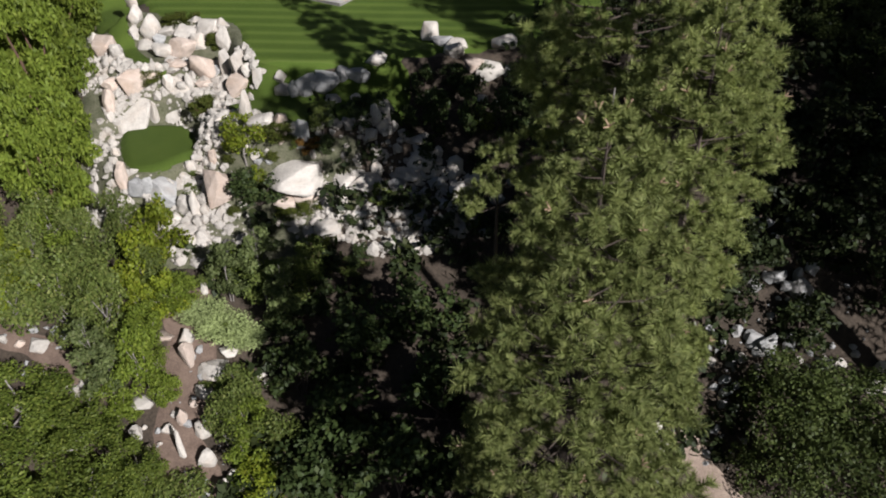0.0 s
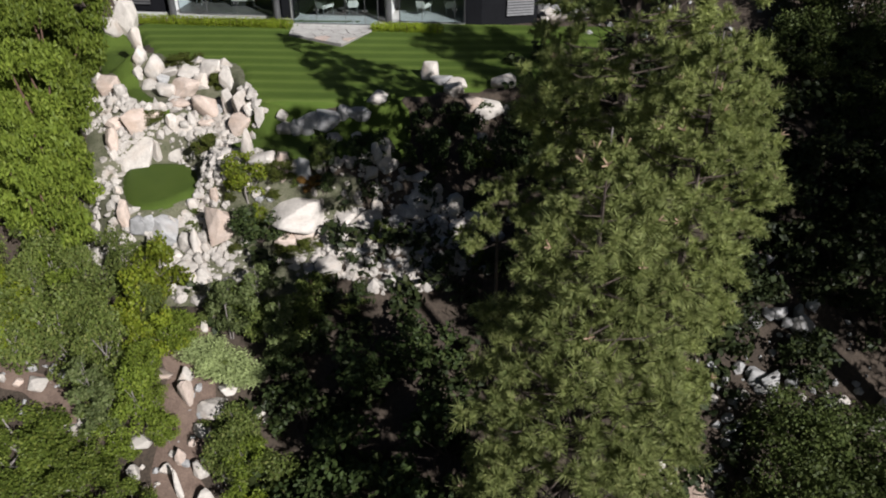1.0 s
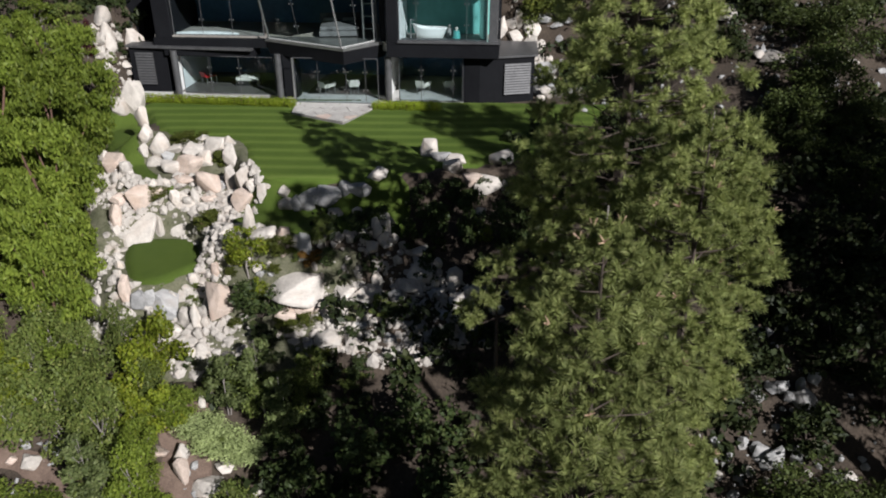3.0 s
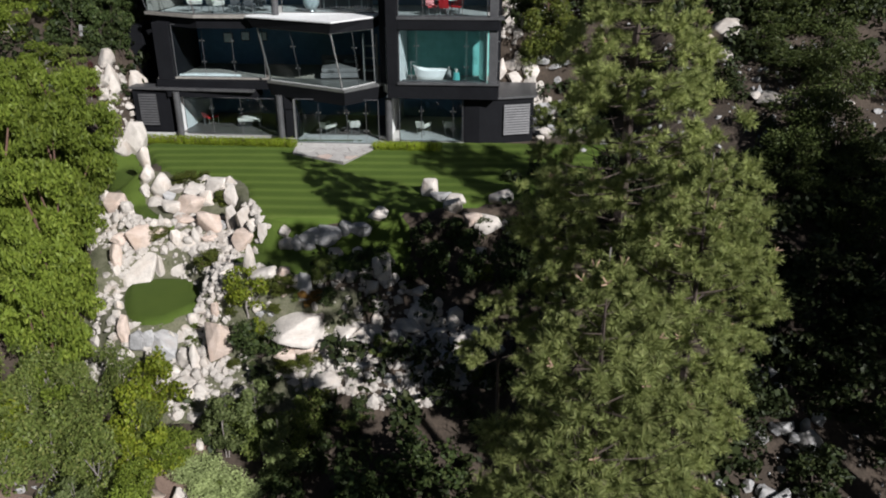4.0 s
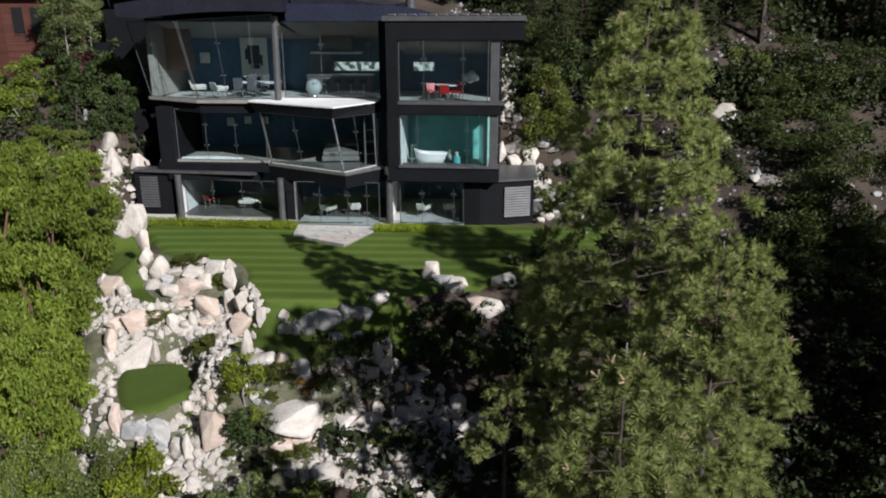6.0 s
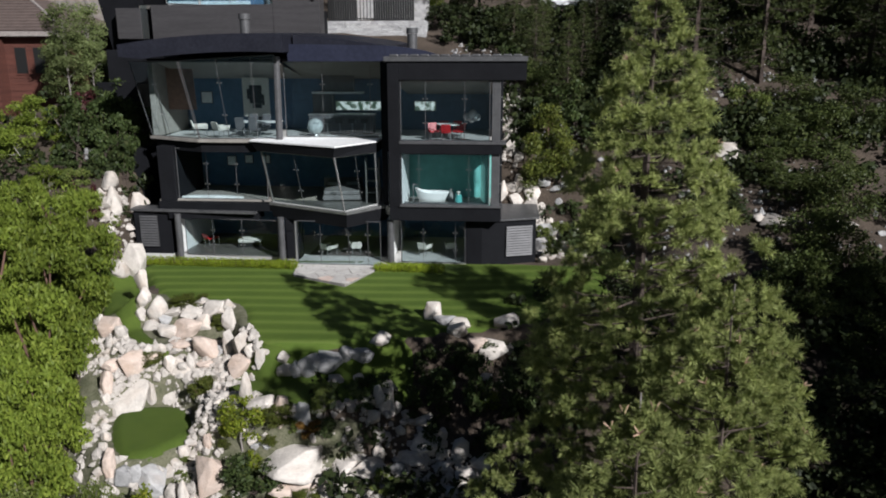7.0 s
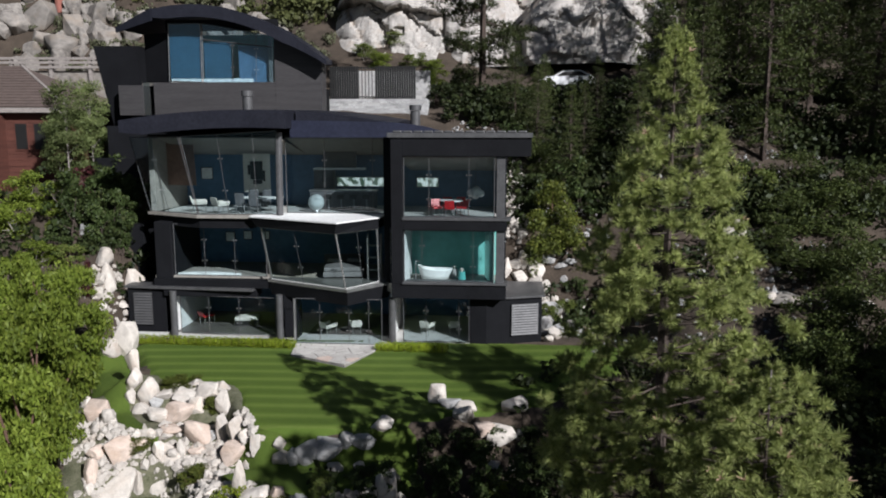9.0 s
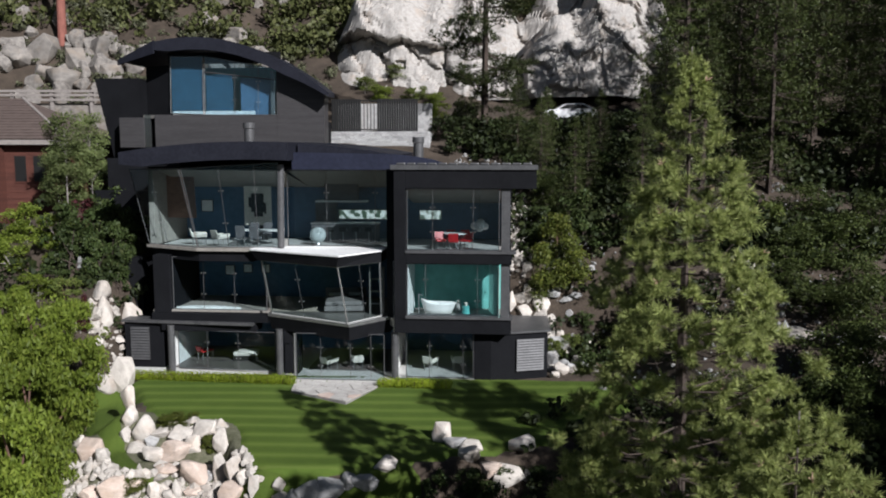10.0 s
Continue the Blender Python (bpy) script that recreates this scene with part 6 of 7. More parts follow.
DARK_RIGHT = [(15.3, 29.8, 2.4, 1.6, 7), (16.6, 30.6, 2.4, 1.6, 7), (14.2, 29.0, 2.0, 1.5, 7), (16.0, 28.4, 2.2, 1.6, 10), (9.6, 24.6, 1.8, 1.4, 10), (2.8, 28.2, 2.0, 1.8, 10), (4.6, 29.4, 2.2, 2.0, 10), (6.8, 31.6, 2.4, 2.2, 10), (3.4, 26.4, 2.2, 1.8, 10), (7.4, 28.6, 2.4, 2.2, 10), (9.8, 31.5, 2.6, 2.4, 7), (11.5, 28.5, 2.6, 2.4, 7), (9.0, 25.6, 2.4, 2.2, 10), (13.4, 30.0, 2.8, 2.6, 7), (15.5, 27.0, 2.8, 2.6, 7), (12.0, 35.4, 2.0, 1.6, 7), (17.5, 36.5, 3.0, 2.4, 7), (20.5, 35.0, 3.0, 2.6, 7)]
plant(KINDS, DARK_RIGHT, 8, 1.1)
# dark shrubs added to stand in for deep shade left of the house
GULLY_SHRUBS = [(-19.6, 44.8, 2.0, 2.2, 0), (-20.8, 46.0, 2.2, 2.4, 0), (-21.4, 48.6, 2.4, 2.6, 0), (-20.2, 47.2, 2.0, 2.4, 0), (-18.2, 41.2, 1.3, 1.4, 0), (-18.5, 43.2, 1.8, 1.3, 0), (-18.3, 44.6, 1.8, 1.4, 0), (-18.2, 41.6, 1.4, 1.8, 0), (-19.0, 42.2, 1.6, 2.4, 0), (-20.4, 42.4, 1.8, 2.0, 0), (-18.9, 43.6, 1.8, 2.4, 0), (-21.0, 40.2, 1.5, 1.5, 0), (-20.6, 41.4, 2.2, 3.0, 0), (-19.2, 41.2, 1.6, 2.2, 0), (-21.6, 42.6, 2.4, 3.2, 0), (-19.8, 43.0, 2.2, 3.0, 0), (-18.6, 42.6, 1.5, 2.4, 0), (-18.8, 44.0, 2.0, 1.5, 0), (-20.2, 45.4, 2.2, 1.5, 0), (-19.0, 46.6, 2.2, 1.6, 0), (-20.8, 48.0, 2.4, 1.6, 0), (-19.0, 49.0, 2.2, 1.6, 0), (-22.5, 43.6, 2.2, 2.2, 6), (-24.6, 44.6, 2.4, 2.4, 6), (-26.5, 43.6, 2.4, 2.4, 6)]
# mostly dark shrubs, added over lit soil to darken the bank
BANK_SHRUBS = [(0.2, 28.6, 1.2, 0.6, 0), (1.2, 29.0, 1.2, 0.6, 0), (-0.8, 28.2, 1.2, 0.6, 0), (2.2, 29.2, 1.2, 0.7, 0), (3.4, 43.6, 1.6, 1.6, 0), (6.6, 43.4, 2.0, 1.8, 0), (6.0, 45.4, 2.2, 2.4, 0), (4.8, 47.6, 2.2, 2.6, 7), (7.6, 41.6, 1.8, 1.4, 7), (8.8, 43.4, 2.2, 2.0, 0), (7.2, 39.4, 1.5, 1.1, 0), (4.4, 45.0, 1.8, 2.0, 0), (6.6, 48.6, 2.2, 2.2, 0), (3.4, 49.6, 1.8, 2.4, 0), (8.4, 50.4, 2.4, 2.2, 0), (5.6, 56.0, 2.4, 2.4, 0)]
COURT_SHRUBS = [(-1.6, 57.2, 2.0, 1.8, 10), (-0.4, 56.4, 2.2, 2.2, 10), (-0.6, 54.6, 2.0, 2.0, 10), (0.8, 57.6, 2.4, 2.4, 10), (-1.8, 60.4, 2.0, 2.2, 6), (-3.4, 60.6, 1.8, 1.8, 5), (-5.2, 60.8, 2.0, 1.9, 6), (-0.2, 60.2, 2.2, 2.4, 10), (-7.2, 75.2, 2.4, 1.6, 6), (-4.2, 75.0, 2.6, 1.7, 5), (-2.2, 74.2, 2.2, 1.4, 6), (-6.0, 77.6, 2.4, 1.6, 5), (-9.0, 76.4, 2.4, 1.6, 5)]
plant(KINDS, GULLY_SHRUBS, 9, 1.1)
plant(KINDS, BANK_SHRUBS, 10, 1.1)
plant(KINDS, COURT_SHRUBS, 11, 1.1)
plant(KINDS, FAR_RIGHT, 7, 1.4)

# slender aspens
aspens = [bushy("aspen_tree", "slender pale-barked aspen with small grey-green leaves", "tree", (1.5, 2.8)[k], (3.4, 7.6)[k], LEAF_ASPEN, (2800, 9500)[k], 0.06, 90 + k, (16, 46)[k], stems=1, bark=TWIG, low=0.12, group="aspens", thin=0.34) for k in range(2)]
for i, (x, y, k, s) in enumerate([(-7.7, 20.4, 0, 0.85), (-6.6, 20.6, 0, 0.9), (-5.6, 19.4, 0, 0.95), (-11.2, 17.4, 0, 1.0), (-23.2, 46.5, 1, 0.95), (-22.2, 47.5, 1, 0.9), (-24.2, 47.4, 1, 0.72)]):
    place(aspens[k], x, y, s, s, 70 * i)

# leafy cone beside the house
cone = bushy("conical_tree", "conical leafy olive-green small tree beside the house", "tree", 4.4, 4.6, LEAF_CONE, 9000, 0.085, 97, 60, stems=1, low=0.05, cone=0.75, up=0.6, aspect=0.45, lump=(0.2, 0.34), thin=0.6)
put(cone, 4.75, 42.4)

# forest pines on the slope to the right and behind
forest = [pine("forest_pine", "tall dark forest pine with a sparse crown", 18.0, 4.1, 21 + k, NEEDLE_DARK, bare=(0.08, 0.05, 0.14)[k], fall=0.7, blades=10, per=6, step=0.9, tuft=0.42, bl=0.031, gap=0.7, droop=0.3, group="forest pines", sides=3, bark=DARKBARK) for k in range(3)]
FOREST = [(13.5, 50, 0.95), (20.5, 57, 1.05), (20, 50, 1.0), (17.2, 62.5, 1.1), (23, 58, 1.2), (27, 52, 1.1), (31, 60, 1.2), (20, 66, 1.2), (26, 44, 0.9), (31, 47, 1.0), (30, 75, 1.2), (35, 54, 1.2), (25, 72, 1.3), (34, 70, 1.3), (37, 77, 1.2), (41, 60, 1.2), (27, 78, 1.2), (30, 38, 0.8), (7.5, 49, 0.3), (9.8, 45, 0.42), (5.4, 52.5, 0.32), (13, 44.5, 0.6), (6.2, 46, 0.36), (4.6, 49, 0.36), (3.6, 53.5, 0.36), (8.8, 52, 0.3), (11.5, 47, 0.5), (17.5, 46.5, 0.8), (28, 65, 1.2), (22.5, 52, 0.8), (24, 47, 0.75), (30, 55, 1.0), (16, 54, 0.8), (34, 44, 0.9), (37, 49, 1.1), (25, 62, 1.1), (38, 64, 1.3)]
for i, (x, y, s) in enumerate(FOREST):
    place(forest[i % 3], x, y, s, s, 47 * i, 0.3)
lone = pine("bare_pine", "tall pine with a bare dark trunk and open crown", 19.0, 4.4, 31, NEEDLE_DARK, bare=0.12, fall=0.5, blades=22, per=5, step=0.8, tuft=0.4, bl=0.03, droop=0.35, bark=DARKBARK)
put(lone, 1.6, 58.0)
# big pines on the sunny side, beyond the view, that shade the right slope
for i, (x, y, s) in enumerate([(26, 13, 1.2), (25, 17, 1.2), (19, 20, 0.9), (21, 14, 1.1), (23.5, 21, 1.0)]):
    place(forest[i % 3], x, y, s * 1.35, s, 31 * i, 0.3)
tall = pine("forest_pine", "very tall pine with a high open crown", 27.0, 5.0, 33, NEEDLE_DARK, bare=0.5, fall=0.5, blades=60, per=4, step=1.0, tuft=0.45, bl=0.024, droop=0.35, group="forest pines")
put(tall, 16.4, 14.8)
for m in hedge + near + aspens + forest + [o for k in KINDS for o in k]:
    for o in (m, *m.children_recursive):
        bpy.data.objects.remove(o)


def brush(name, label, spots, n, leaf, mat, seed):
    """Far brush that nobody could count: one mesh of leaf clumps along the hillside."""
    rng = random.Random(seed)
    blobs = []
    for x0, x1, y0, y1, k, r in spots:
        for _ in range(k):
            x, y = rng.uniform(x0, x1), rng.uniform(y0, y1)
            s = r * rng.uniform(0.5, 1.3)
            z = float(land(x, y))
            for _ in range(4):
                blobs.append((x + rng.uniform(-s, s) * 0.6, y + rng.uniform(-s, s) * 0.6, z + s * rng.uniform(0.2, 0.8), s * 0.6, s * 0.6, s * 0.5))
    return tagged(new(name, crown_mesh(name, blobs, n, leaf, mat, seed)), label, "brush", kind="stuff")


brush("hillside_brush", "olive green mountain brush on the far hillside", [(-62, 25, 84, 108, 520, 2.3), (-60, -14, 82.5, 86, 60, 1.3)], 62000, 0.30, BRUSH, 51)
brush("grey_brush", "grey-green dry brush above the road", [(-60, -12, 74, 87, 210, 1.0), (25, 45, 70, 100, 60, 1.2)], 28000, 0.17, LEAF_GREY, 52)
# near-black leaves carry the slope's shade and cover lit soil
brush("slope_undergrowth", "undergrowth with leaves darkened for the shaded slope", [(6, 32, 20, 31, 110, 0.9), (9, 32, 36, 44, 70, 0.9), (-7, 5, 12, 26, 110, 0.7), (6, 30, 40, 58, 120, 1.0), (-32, -20, 36, 48, 50, 0.9), (2.6, 12, 40, 53, 190, 0.8), (0.5, 14, 53, 60, 110, 0.8), (2, 9, 26, 33, 50, 0.6), (14, 40, 40, 62, 300, 1.2), (0.5, 5.5, 54, 60, 110, 0.9), (5.5, 12, 16, 23, 60, 0.6), (13, 18, 28, 32, 30, 0.8), (-11, -6, 19.5, 22, 14, 0.4), (-20, -17.6, 40, 46, 60, 0.6)], 88000, 0.17, LEAF_SHADED, 53)

# ---- things in and round the house ----
def at(u, v, w, turn=0.0):
    return HOUSE @ pose(u, v, w, 0, 0, turn)


def tub():
    ob = thing("bathtub", "white freestanding bathtub with one raised end", "bathtub", at(5.0, 0.4, 2.96, 8))
    bm = bmesh.new()
    rings = []
    for w, k in ((0.0, 0.72), (0.25, 0.84), (0.5, 0.97), (0.56, 1.0), (0.54, 0.93), (0.3, 0.80), (0.14, 0.6)):
        ring = []
        for i in range(32):
            a = 6.2832 * i / 32
            x, y = 0.88 * k * math.cos(a), 0.40 * k * math.sin(a)
            lift = 0.22 * max(0, -math.cos(a)) ** 2 * (1 if w > 0.4 else w)
            ring.append(bm.verts.new((x, y, w + lift)))
        rings.append(ring)
    for a, b in zip(rings, rings[1:]):
        for i in range(32):
            bm.faces.new((a[i], a[(i + 1) % 32], b[(i + 1) % 32], b[i])).smooth = True
    bm.faces.new(rings[0][::-1])
    bm.faces.new(rings[-1])
    part("basin", bm, plain("white_enamel", (0.8, 0.8, 0.78), 0.3), ob)
    part("tap", join(rod((-0.95, 0.2, 0), (-0.95, 0.2, 0.95), 0.03), rod((-0.95, 0.2, 0.93), (-0.75, 0.15, 0.88), 0.025)), STEEL, ob, "chrome standing tap")


tub()


def chair(name, label, m, cloth, legs=STEEL, group="", deep=0.46, tall=0.82, arm=False):
    ob = thing(name, label, "chair", m, group)
    part("seat", box(-0.24, 0.24, -deep / 2, deep / 2, 0.38, 0.47, 0.03), cloth, ob)
    part("backrest", sheet((-0.23, deep / 2, 0.46), (0.23, deep / 2, 0.46), (0.23, deep / 2 + 0.1, tall), (-0.23, deep / 2 + 0.1, tall), 0.05), cloth, ob)
    for x in (-0.2, 0.2):
        for y in (-deep / 2 + 0.04, deep / 2 - 0.04):
            part("leg", rod((x, y, 0), (x, y, 0.38), 0.016), legs, ob)
        if arm:
            part("armrest", box(x * 1.25 - 0.04, x * 1.25 + 0.04, -deep / 2, deep / 2, 0.47, 0.62, 0.02), cloth, ob)
    return ob


for u, v, t in ((5.1, 0.5, 20), (5.75, 0.2, 180), (6.35, 0.5, -25), (5.5, 1.6, 0), (6.2, 1.6, 0)):
    chair("dining_chair", "red lacquered dining chair at the upper window", at(u, v, 6.13, t), RED, group="red dining chairs")
table = thing("dining_table", "pale round dining table on a steel foot", "table", at(5.8, 1.0, 6.13))
part("tabletop", rod((0, 0, 0.71), (0, 0, 0.75), 0.62, sides=32), PLASTER, table)
part("foot", rod((0, 0, 0), (0, 0, 0.71), 0.05), STEEL, table)
for u, v, t in ((-6.0, 0.9, 150), (-7.4, 1.6, 120)):
    chair("armchair", "cream upholstered armchair in the sun room", at(u, v, 6.13, t), CREAM, group="cream armchairs", arm=True, deep=0.7)
for u, v, t in ((-4.9, 0.9, 180), (-4.2, 0.9, 180), (-4.9, 2.6, 0), (-4.2, 2.6, 0)):
    chair("dining_chair", "tall dark grey dining chair in the sun room", at(u, v, 6.13, t), DARKF, group="grey dining chairs", tall=1.05)
long_table = thing("dining_table", "long glass-topped dining table in the sun room", "table", at(-4.3, 1.75, 6.13))
part("tabletop", box(-1.0, 1.2, -0.5, 0.5, 0.72, 0.76, 0.01), PLASTER, long_table)
for x in (-0.8, 1.0):
    part("leg", rod((x, 0, 0), (x, 0, 0.72), 0.06), STEEL, long_table)
globe = thing("glass_globe", "large clear glass globe on a low stand", "ornament", at(-1.3, 1.9, 6.13))
bm = bmesh.new()
bmesh.ops.create_uvsphere(bm, u_segments=28, v_segments=16, radius=0.42, matrix=Matrix.Translation((0, 0, 0.5)))
for f in bm.faces:
    f.smooth = True
part("globe", bm, plain("pale_grey_glaze", (0.36, 0.40, 0.40), 0.15), globe)
part("stand", rod((0, 0, 0), (0, 0, 0.12), 0.22, 0.16, 20), STEEL, globe)
island = thing("kitchen_island", "long grey kitchen island with a pale stone top", "counter", at(-0.2, 3.6, 6.13))
part("cabinet", box(-1.75, 1.75, -0.4, 0.4, 0, 0.95, 0.01), DARKF, island)
part("worktop", box(-1.8, 1.8, -0.45, 0.45, 0.952, 1.03, 0.01), STEEL, island)
for k in range(5):
    stool = thing("bar_stool", "low black bar stool at the kitchen island", "stool", at(-1.55 + 0.68 * k, 2.85, 6.13), "bar stools")
    part("seat", box(-0.19, 0.19, -0.17, 0.17, 0.6, 0.66, 0.02), BLACK, stool)
    part("backrest", box(-0.19, 0.19, -0.2, -0.172, 0.66, 0.85, 0.01), BLACK, stool)
    part("post", rod((0, 0, 0.02), (0, 0, 0.6), 0.025), STEEL, stool)
    part("foot", rod((0, 0, 0), (0, 0, 0.02), 0.18, sides=16), STEEL, stool)
hood = thing("range_hood", "long pale slab range hood over the island", "hood", at(-0.6, 4.6, 8.18))
part("slab", box(-1.4, 1.4, -0.35, 0.35, 0, 0.1, 0.01), PLASTER, hood)
part("stem", box(-0.9, 0.9, -0.12, 0.12, 0.1, 1.75), DARKF, hood)
larder = thing("tall_cabinet", "tall grey kitchen cabinet under the range hood", "cabinet", at(-1.5, 4.75, 6.13))
part("body", box(-0.55, 0.55, -0.25, 0.3, 0.0, 2.0, 0.01), DARKF, larder)
for x in (-0.27, 0.27):
    door = part("door", box(x - 0.265, x + 0.265, -0.275, -0.252, 0.06, 1.96, 0.004), DARKF, larder)
    part("handle", rod((x * 0.2, -0.29, 0.9), (x * 0.2, -0.29, 1.3), 0.01), STEEL, door)
art = thing("framed_picture", "large abstract picture in a pale frame", "picture", at(-5.1, 4.1, 6.95))
part("stand", box(-0.5, 0.5, -0.02, 0.1, -0.82, 0.0), BLACK, art)
part("frame", box(-0.75, 0.75, -0.05, 0.0, 0, 2.1, 0.01), CREAM, art)
for x0, x1, z0, z1 in ((-0.36, 0.34, 0.7, 1.7), (-0.2, 0.3, 0.45, 0.695), (-0.5, -0.365, 0.95, 1.5), (0.345, 0.47, 0.6, 1.2)):
    part("print", box(x0, x1, -0.07, -0.052, z0, z1, 0.005), BLACK, art, "dark abstract print")
for u, w, s in ((-8.4, 7.9, 0.34), (-6.9, 4.4, 0.28), (-5.9, 4.5, 0.25), (-4.9, 4.5, 0.25)):
    pic = thing("framed_picture", "small white-mounted framed picture", "picture", at(u, 5.36 if w > 6 else 4.56, w), "small pictures")
    part("frame", box(-s, s, -0.04, 0, -s, s), BLACK, pic)
    part("mount", box(-s + 0.04, s - 0.04, -0.05, -0.042, -s + 0.04, s - 0.04), PLASTER, pic)
screen = thing("leaning_panel", "tall brown blind hung behind the leaning sun room glass", "screen", at(0, 0, 0))
part("panel", sheet((-9.75, 3.0, 7.4), (-7.95, 2.7, 7.4), (-8.05, 2.7, 9.7), (-9.95, 3.0, 9.7), 0.05), BROWN, screen)
part("rail", rod((-9.97, 3.0, 9.74), (-8.03, 2.7, 9.74), 0.03), EDGE, screen)
bed = thing("bed", "dark grey upholstered bed with paler grey pillows in the bay", "bed", at(0.2, 1.3, 2.96, 10))
part("base", box(-1.0, 1.0, -1.1, 1.1, 0.08, 0.34, 0.04), DARKF, bed)
part("mattress", box(-0.95, 0.95, -1.05, 1.05, 0.342, 0.56, 0.06), DARKF, bed, "dark grey bed cover")
for x in (-0.5, 0.5):
    part("pillow", box(x - 0.35, x + 0.35, 0.55, 0.95, 0.562, 0.7, 0.06), GREYF, bed, "grey pillow")
part("headboard", box(-1.05, 1.05, 1.12, 1.22, 0.0, 0.9, 0.02), DARKF, bed)
for u, v, t in ((-0.4, 0.2, 150), (0.9, 0.6, 200), (4.6, 0.7, 160), (5.9, 0.9, 190)):
    chair("lounge_chair", "cream low lounge chair inside the lower glass", at(u, v, 0.08, t), CREAM, group="lounge chairs", arm=True, deep=0.75, tall=0.75)
chair("red_chair", "red low chair inside the lower glass", at(-7.4, 1.9, 0.087, 150), RED, deep=0.7, tall=0.7)
pouf = thing("daybed", "cream rounded daybed on the dark floor", "daybed", at(-5.2, 1.9, 0.087, 12))
part("cushion", box(-0.65, 0.65, -0.36, 0.36, 0.22, 0.48, 0.12), CREAM, pouf)
part("plinth", box(-0.65, 0.65, -0.32, 0.32, 0.0, 0.218), BLACK, pouf)
for u, v, c in ((6.35, 0.2, plain("teal_ceramic", (0.10, 0.38, 0.36), 0.3)), (5.95, 0.9, GREYF)):
    stool = thing("stool", "small drum stool beside the bathtub", "stool", at(u, v, 2.96), "bath stools")
    part("body", rod((0, 0, 0), (0, 0, 0.45), 0.2, 0.16, 20), c, stool)
    part("ball", rod((0, 0, 0.452), (0, 0, 0.62), 0.05, 0.09, 12), CREAM, stool)
FROST = leafy("frosted_green_glass", (0.45, 0.68, 0.64), (0.5, 0.72, 0.68), None, 0.6, 0.3)
shower = thing("glass_partition", "pale frosted green glass shower partition", "partition", at(7.72, 0.0, 2.96, 10))
part("panel", box(-0.02, 0.02, -1.3, 1.5, 0, 2.5), FROST, shower)
blind = thing("white_reveal", "white-painted reveal panel beside the bath window", "panel", at(3.68, -0.2, 2.96))
part("panel", box(-0.04, 0.04, -0.9, 1.6, 0.0, 2.6), PLASTER, blind)

# a thin white plate added for the bright wedge of floor
bench = thing("window_bench", "thin white curved wedge laid on the floor along the second-storey glass", "bench", at(-6.6, 1.0, 2.96))
part("top", prism([(-1.75, -0.25), (1.6, -0.25), (0.9, 0.05), (0, 0.2), (-1.2, 0.1)], 0.0, 0.08), PLASTER, bench)

# strip windows in the back wall: a glowing panel stands in for bright open ground
for u0, u1 in ((-0.95, 2.3), (3.55, 4.75)):
    wst = thing("window_strip", "low strip window with a glowing backdrop of bright court and shrubs", "window", at(0, 0, 0), kind="structure")
    part("frame", frame_bars((u0, 5.36, 7.2), (u1, 5.36, 7.2), (u1, 5.36, 7.72), (u0, 5.36, 7.72), 0.03), STEEL, wst)
    # daylight and shrubs are an emissive noise pattern on the panel
    glow = bpy.data.materials.new("bright_daylight")
    glow.use_nodes = True
    b = glow.node_tree.nodes["Principled BSDF"]
    b.inputs["Emission Color"].default_value = (0.95, 0.97, 0.9, 1)
    b.inputs["Emission Strength"].default_value = 0.55
    clumps = glow.node_tree.nodes.new("ShaderNodeTexNoise")
    clumps.inputs["Scale"].default_value = 2.6
    shades = glow.node_tree.nodes.new("ShaderNodeValToRGB")
    shades.color_ramp.elements[0].position, shades.color_ramp.elements[0].color = 0.46, (0.05, 0.09, 0.04, 1)
    shades.color_ramp.elements[1].position, shades.color_ramp.elements[1].color = 0.54, (0.95, 0.97, 0.86, 1)
    spots = glow.node_tree.nodes.new("ShaderNodeTexCoord")
    glow.node_tree.links.new(spots.outputs["Object"], clumps.inputs["Vector"])
    glow.node_tree.links.new(clumps.outputs["Fac"], shades.inputs["Fac"])
    glow.node_tree.links.new(shades.outputs["Color"], b.inputs["Emission Color"])
    part("backdrop", box(u0, u1, 5.375, 5.39, 7.2, 7.72), glow, wst)

# clipped hedge strips at the foot of the glass
for (u0, v0), (u1, v1), h in (((-9.5, -1.95), (-1.55, -2.15), 0.55), ((2.45, -2.15), (5.75, -2.2), 0.5)):
    strip = thing("box_hedge", "low clipped bright green hedge strip at the foot of the glass", "hedge", at(0, 0, 0), "clipped hedge strips")
    n = int((u1 - u0) / 0.35)
    blobs = [(u0 + (u1 - u0) * (i + 0.5) / n, v0 + (v1 - v0) * (i + 0.5) / n, h * 0.5 - 0.05, 0.32, 0.30, h * 0.5) for i in range(n)]
    for b in blobs:
        part("stem", rod((b[0], b[1], -0.1), (b[0], b[1], h * 0.7), 0.02, sides=5), BARK, strip)
    c = new("leaves", crown_mesh("leaves", blobs, int(1500 * (u1 - u0)), 0.032, CLIPPED, 17, 0.5))
    c.parent = strip

# fence and gate posts on the terrace wall
fence = thing("picket_fence", "black steel picket fence on the terrace wall", "fence", at(0, 0, 0))
part("rail", box(-4.0, 2.1, 17.55, 17.6, 14.6, 14.68), BLACK, fence)
part("rail", box(-4.0, 2.1, 17.55, 17.6, 12.6, 12.68), BLACK, fence)
u = -4.0
while u < 2.1:
    gap = -2.1 < u < -0.9
    part("picket", box(u, u + (0.05 if gap else 0.15), 17.48, 17.55, 12.46, 14.75), BLACK, fence)
    u += 0.24 if gap else 0.17
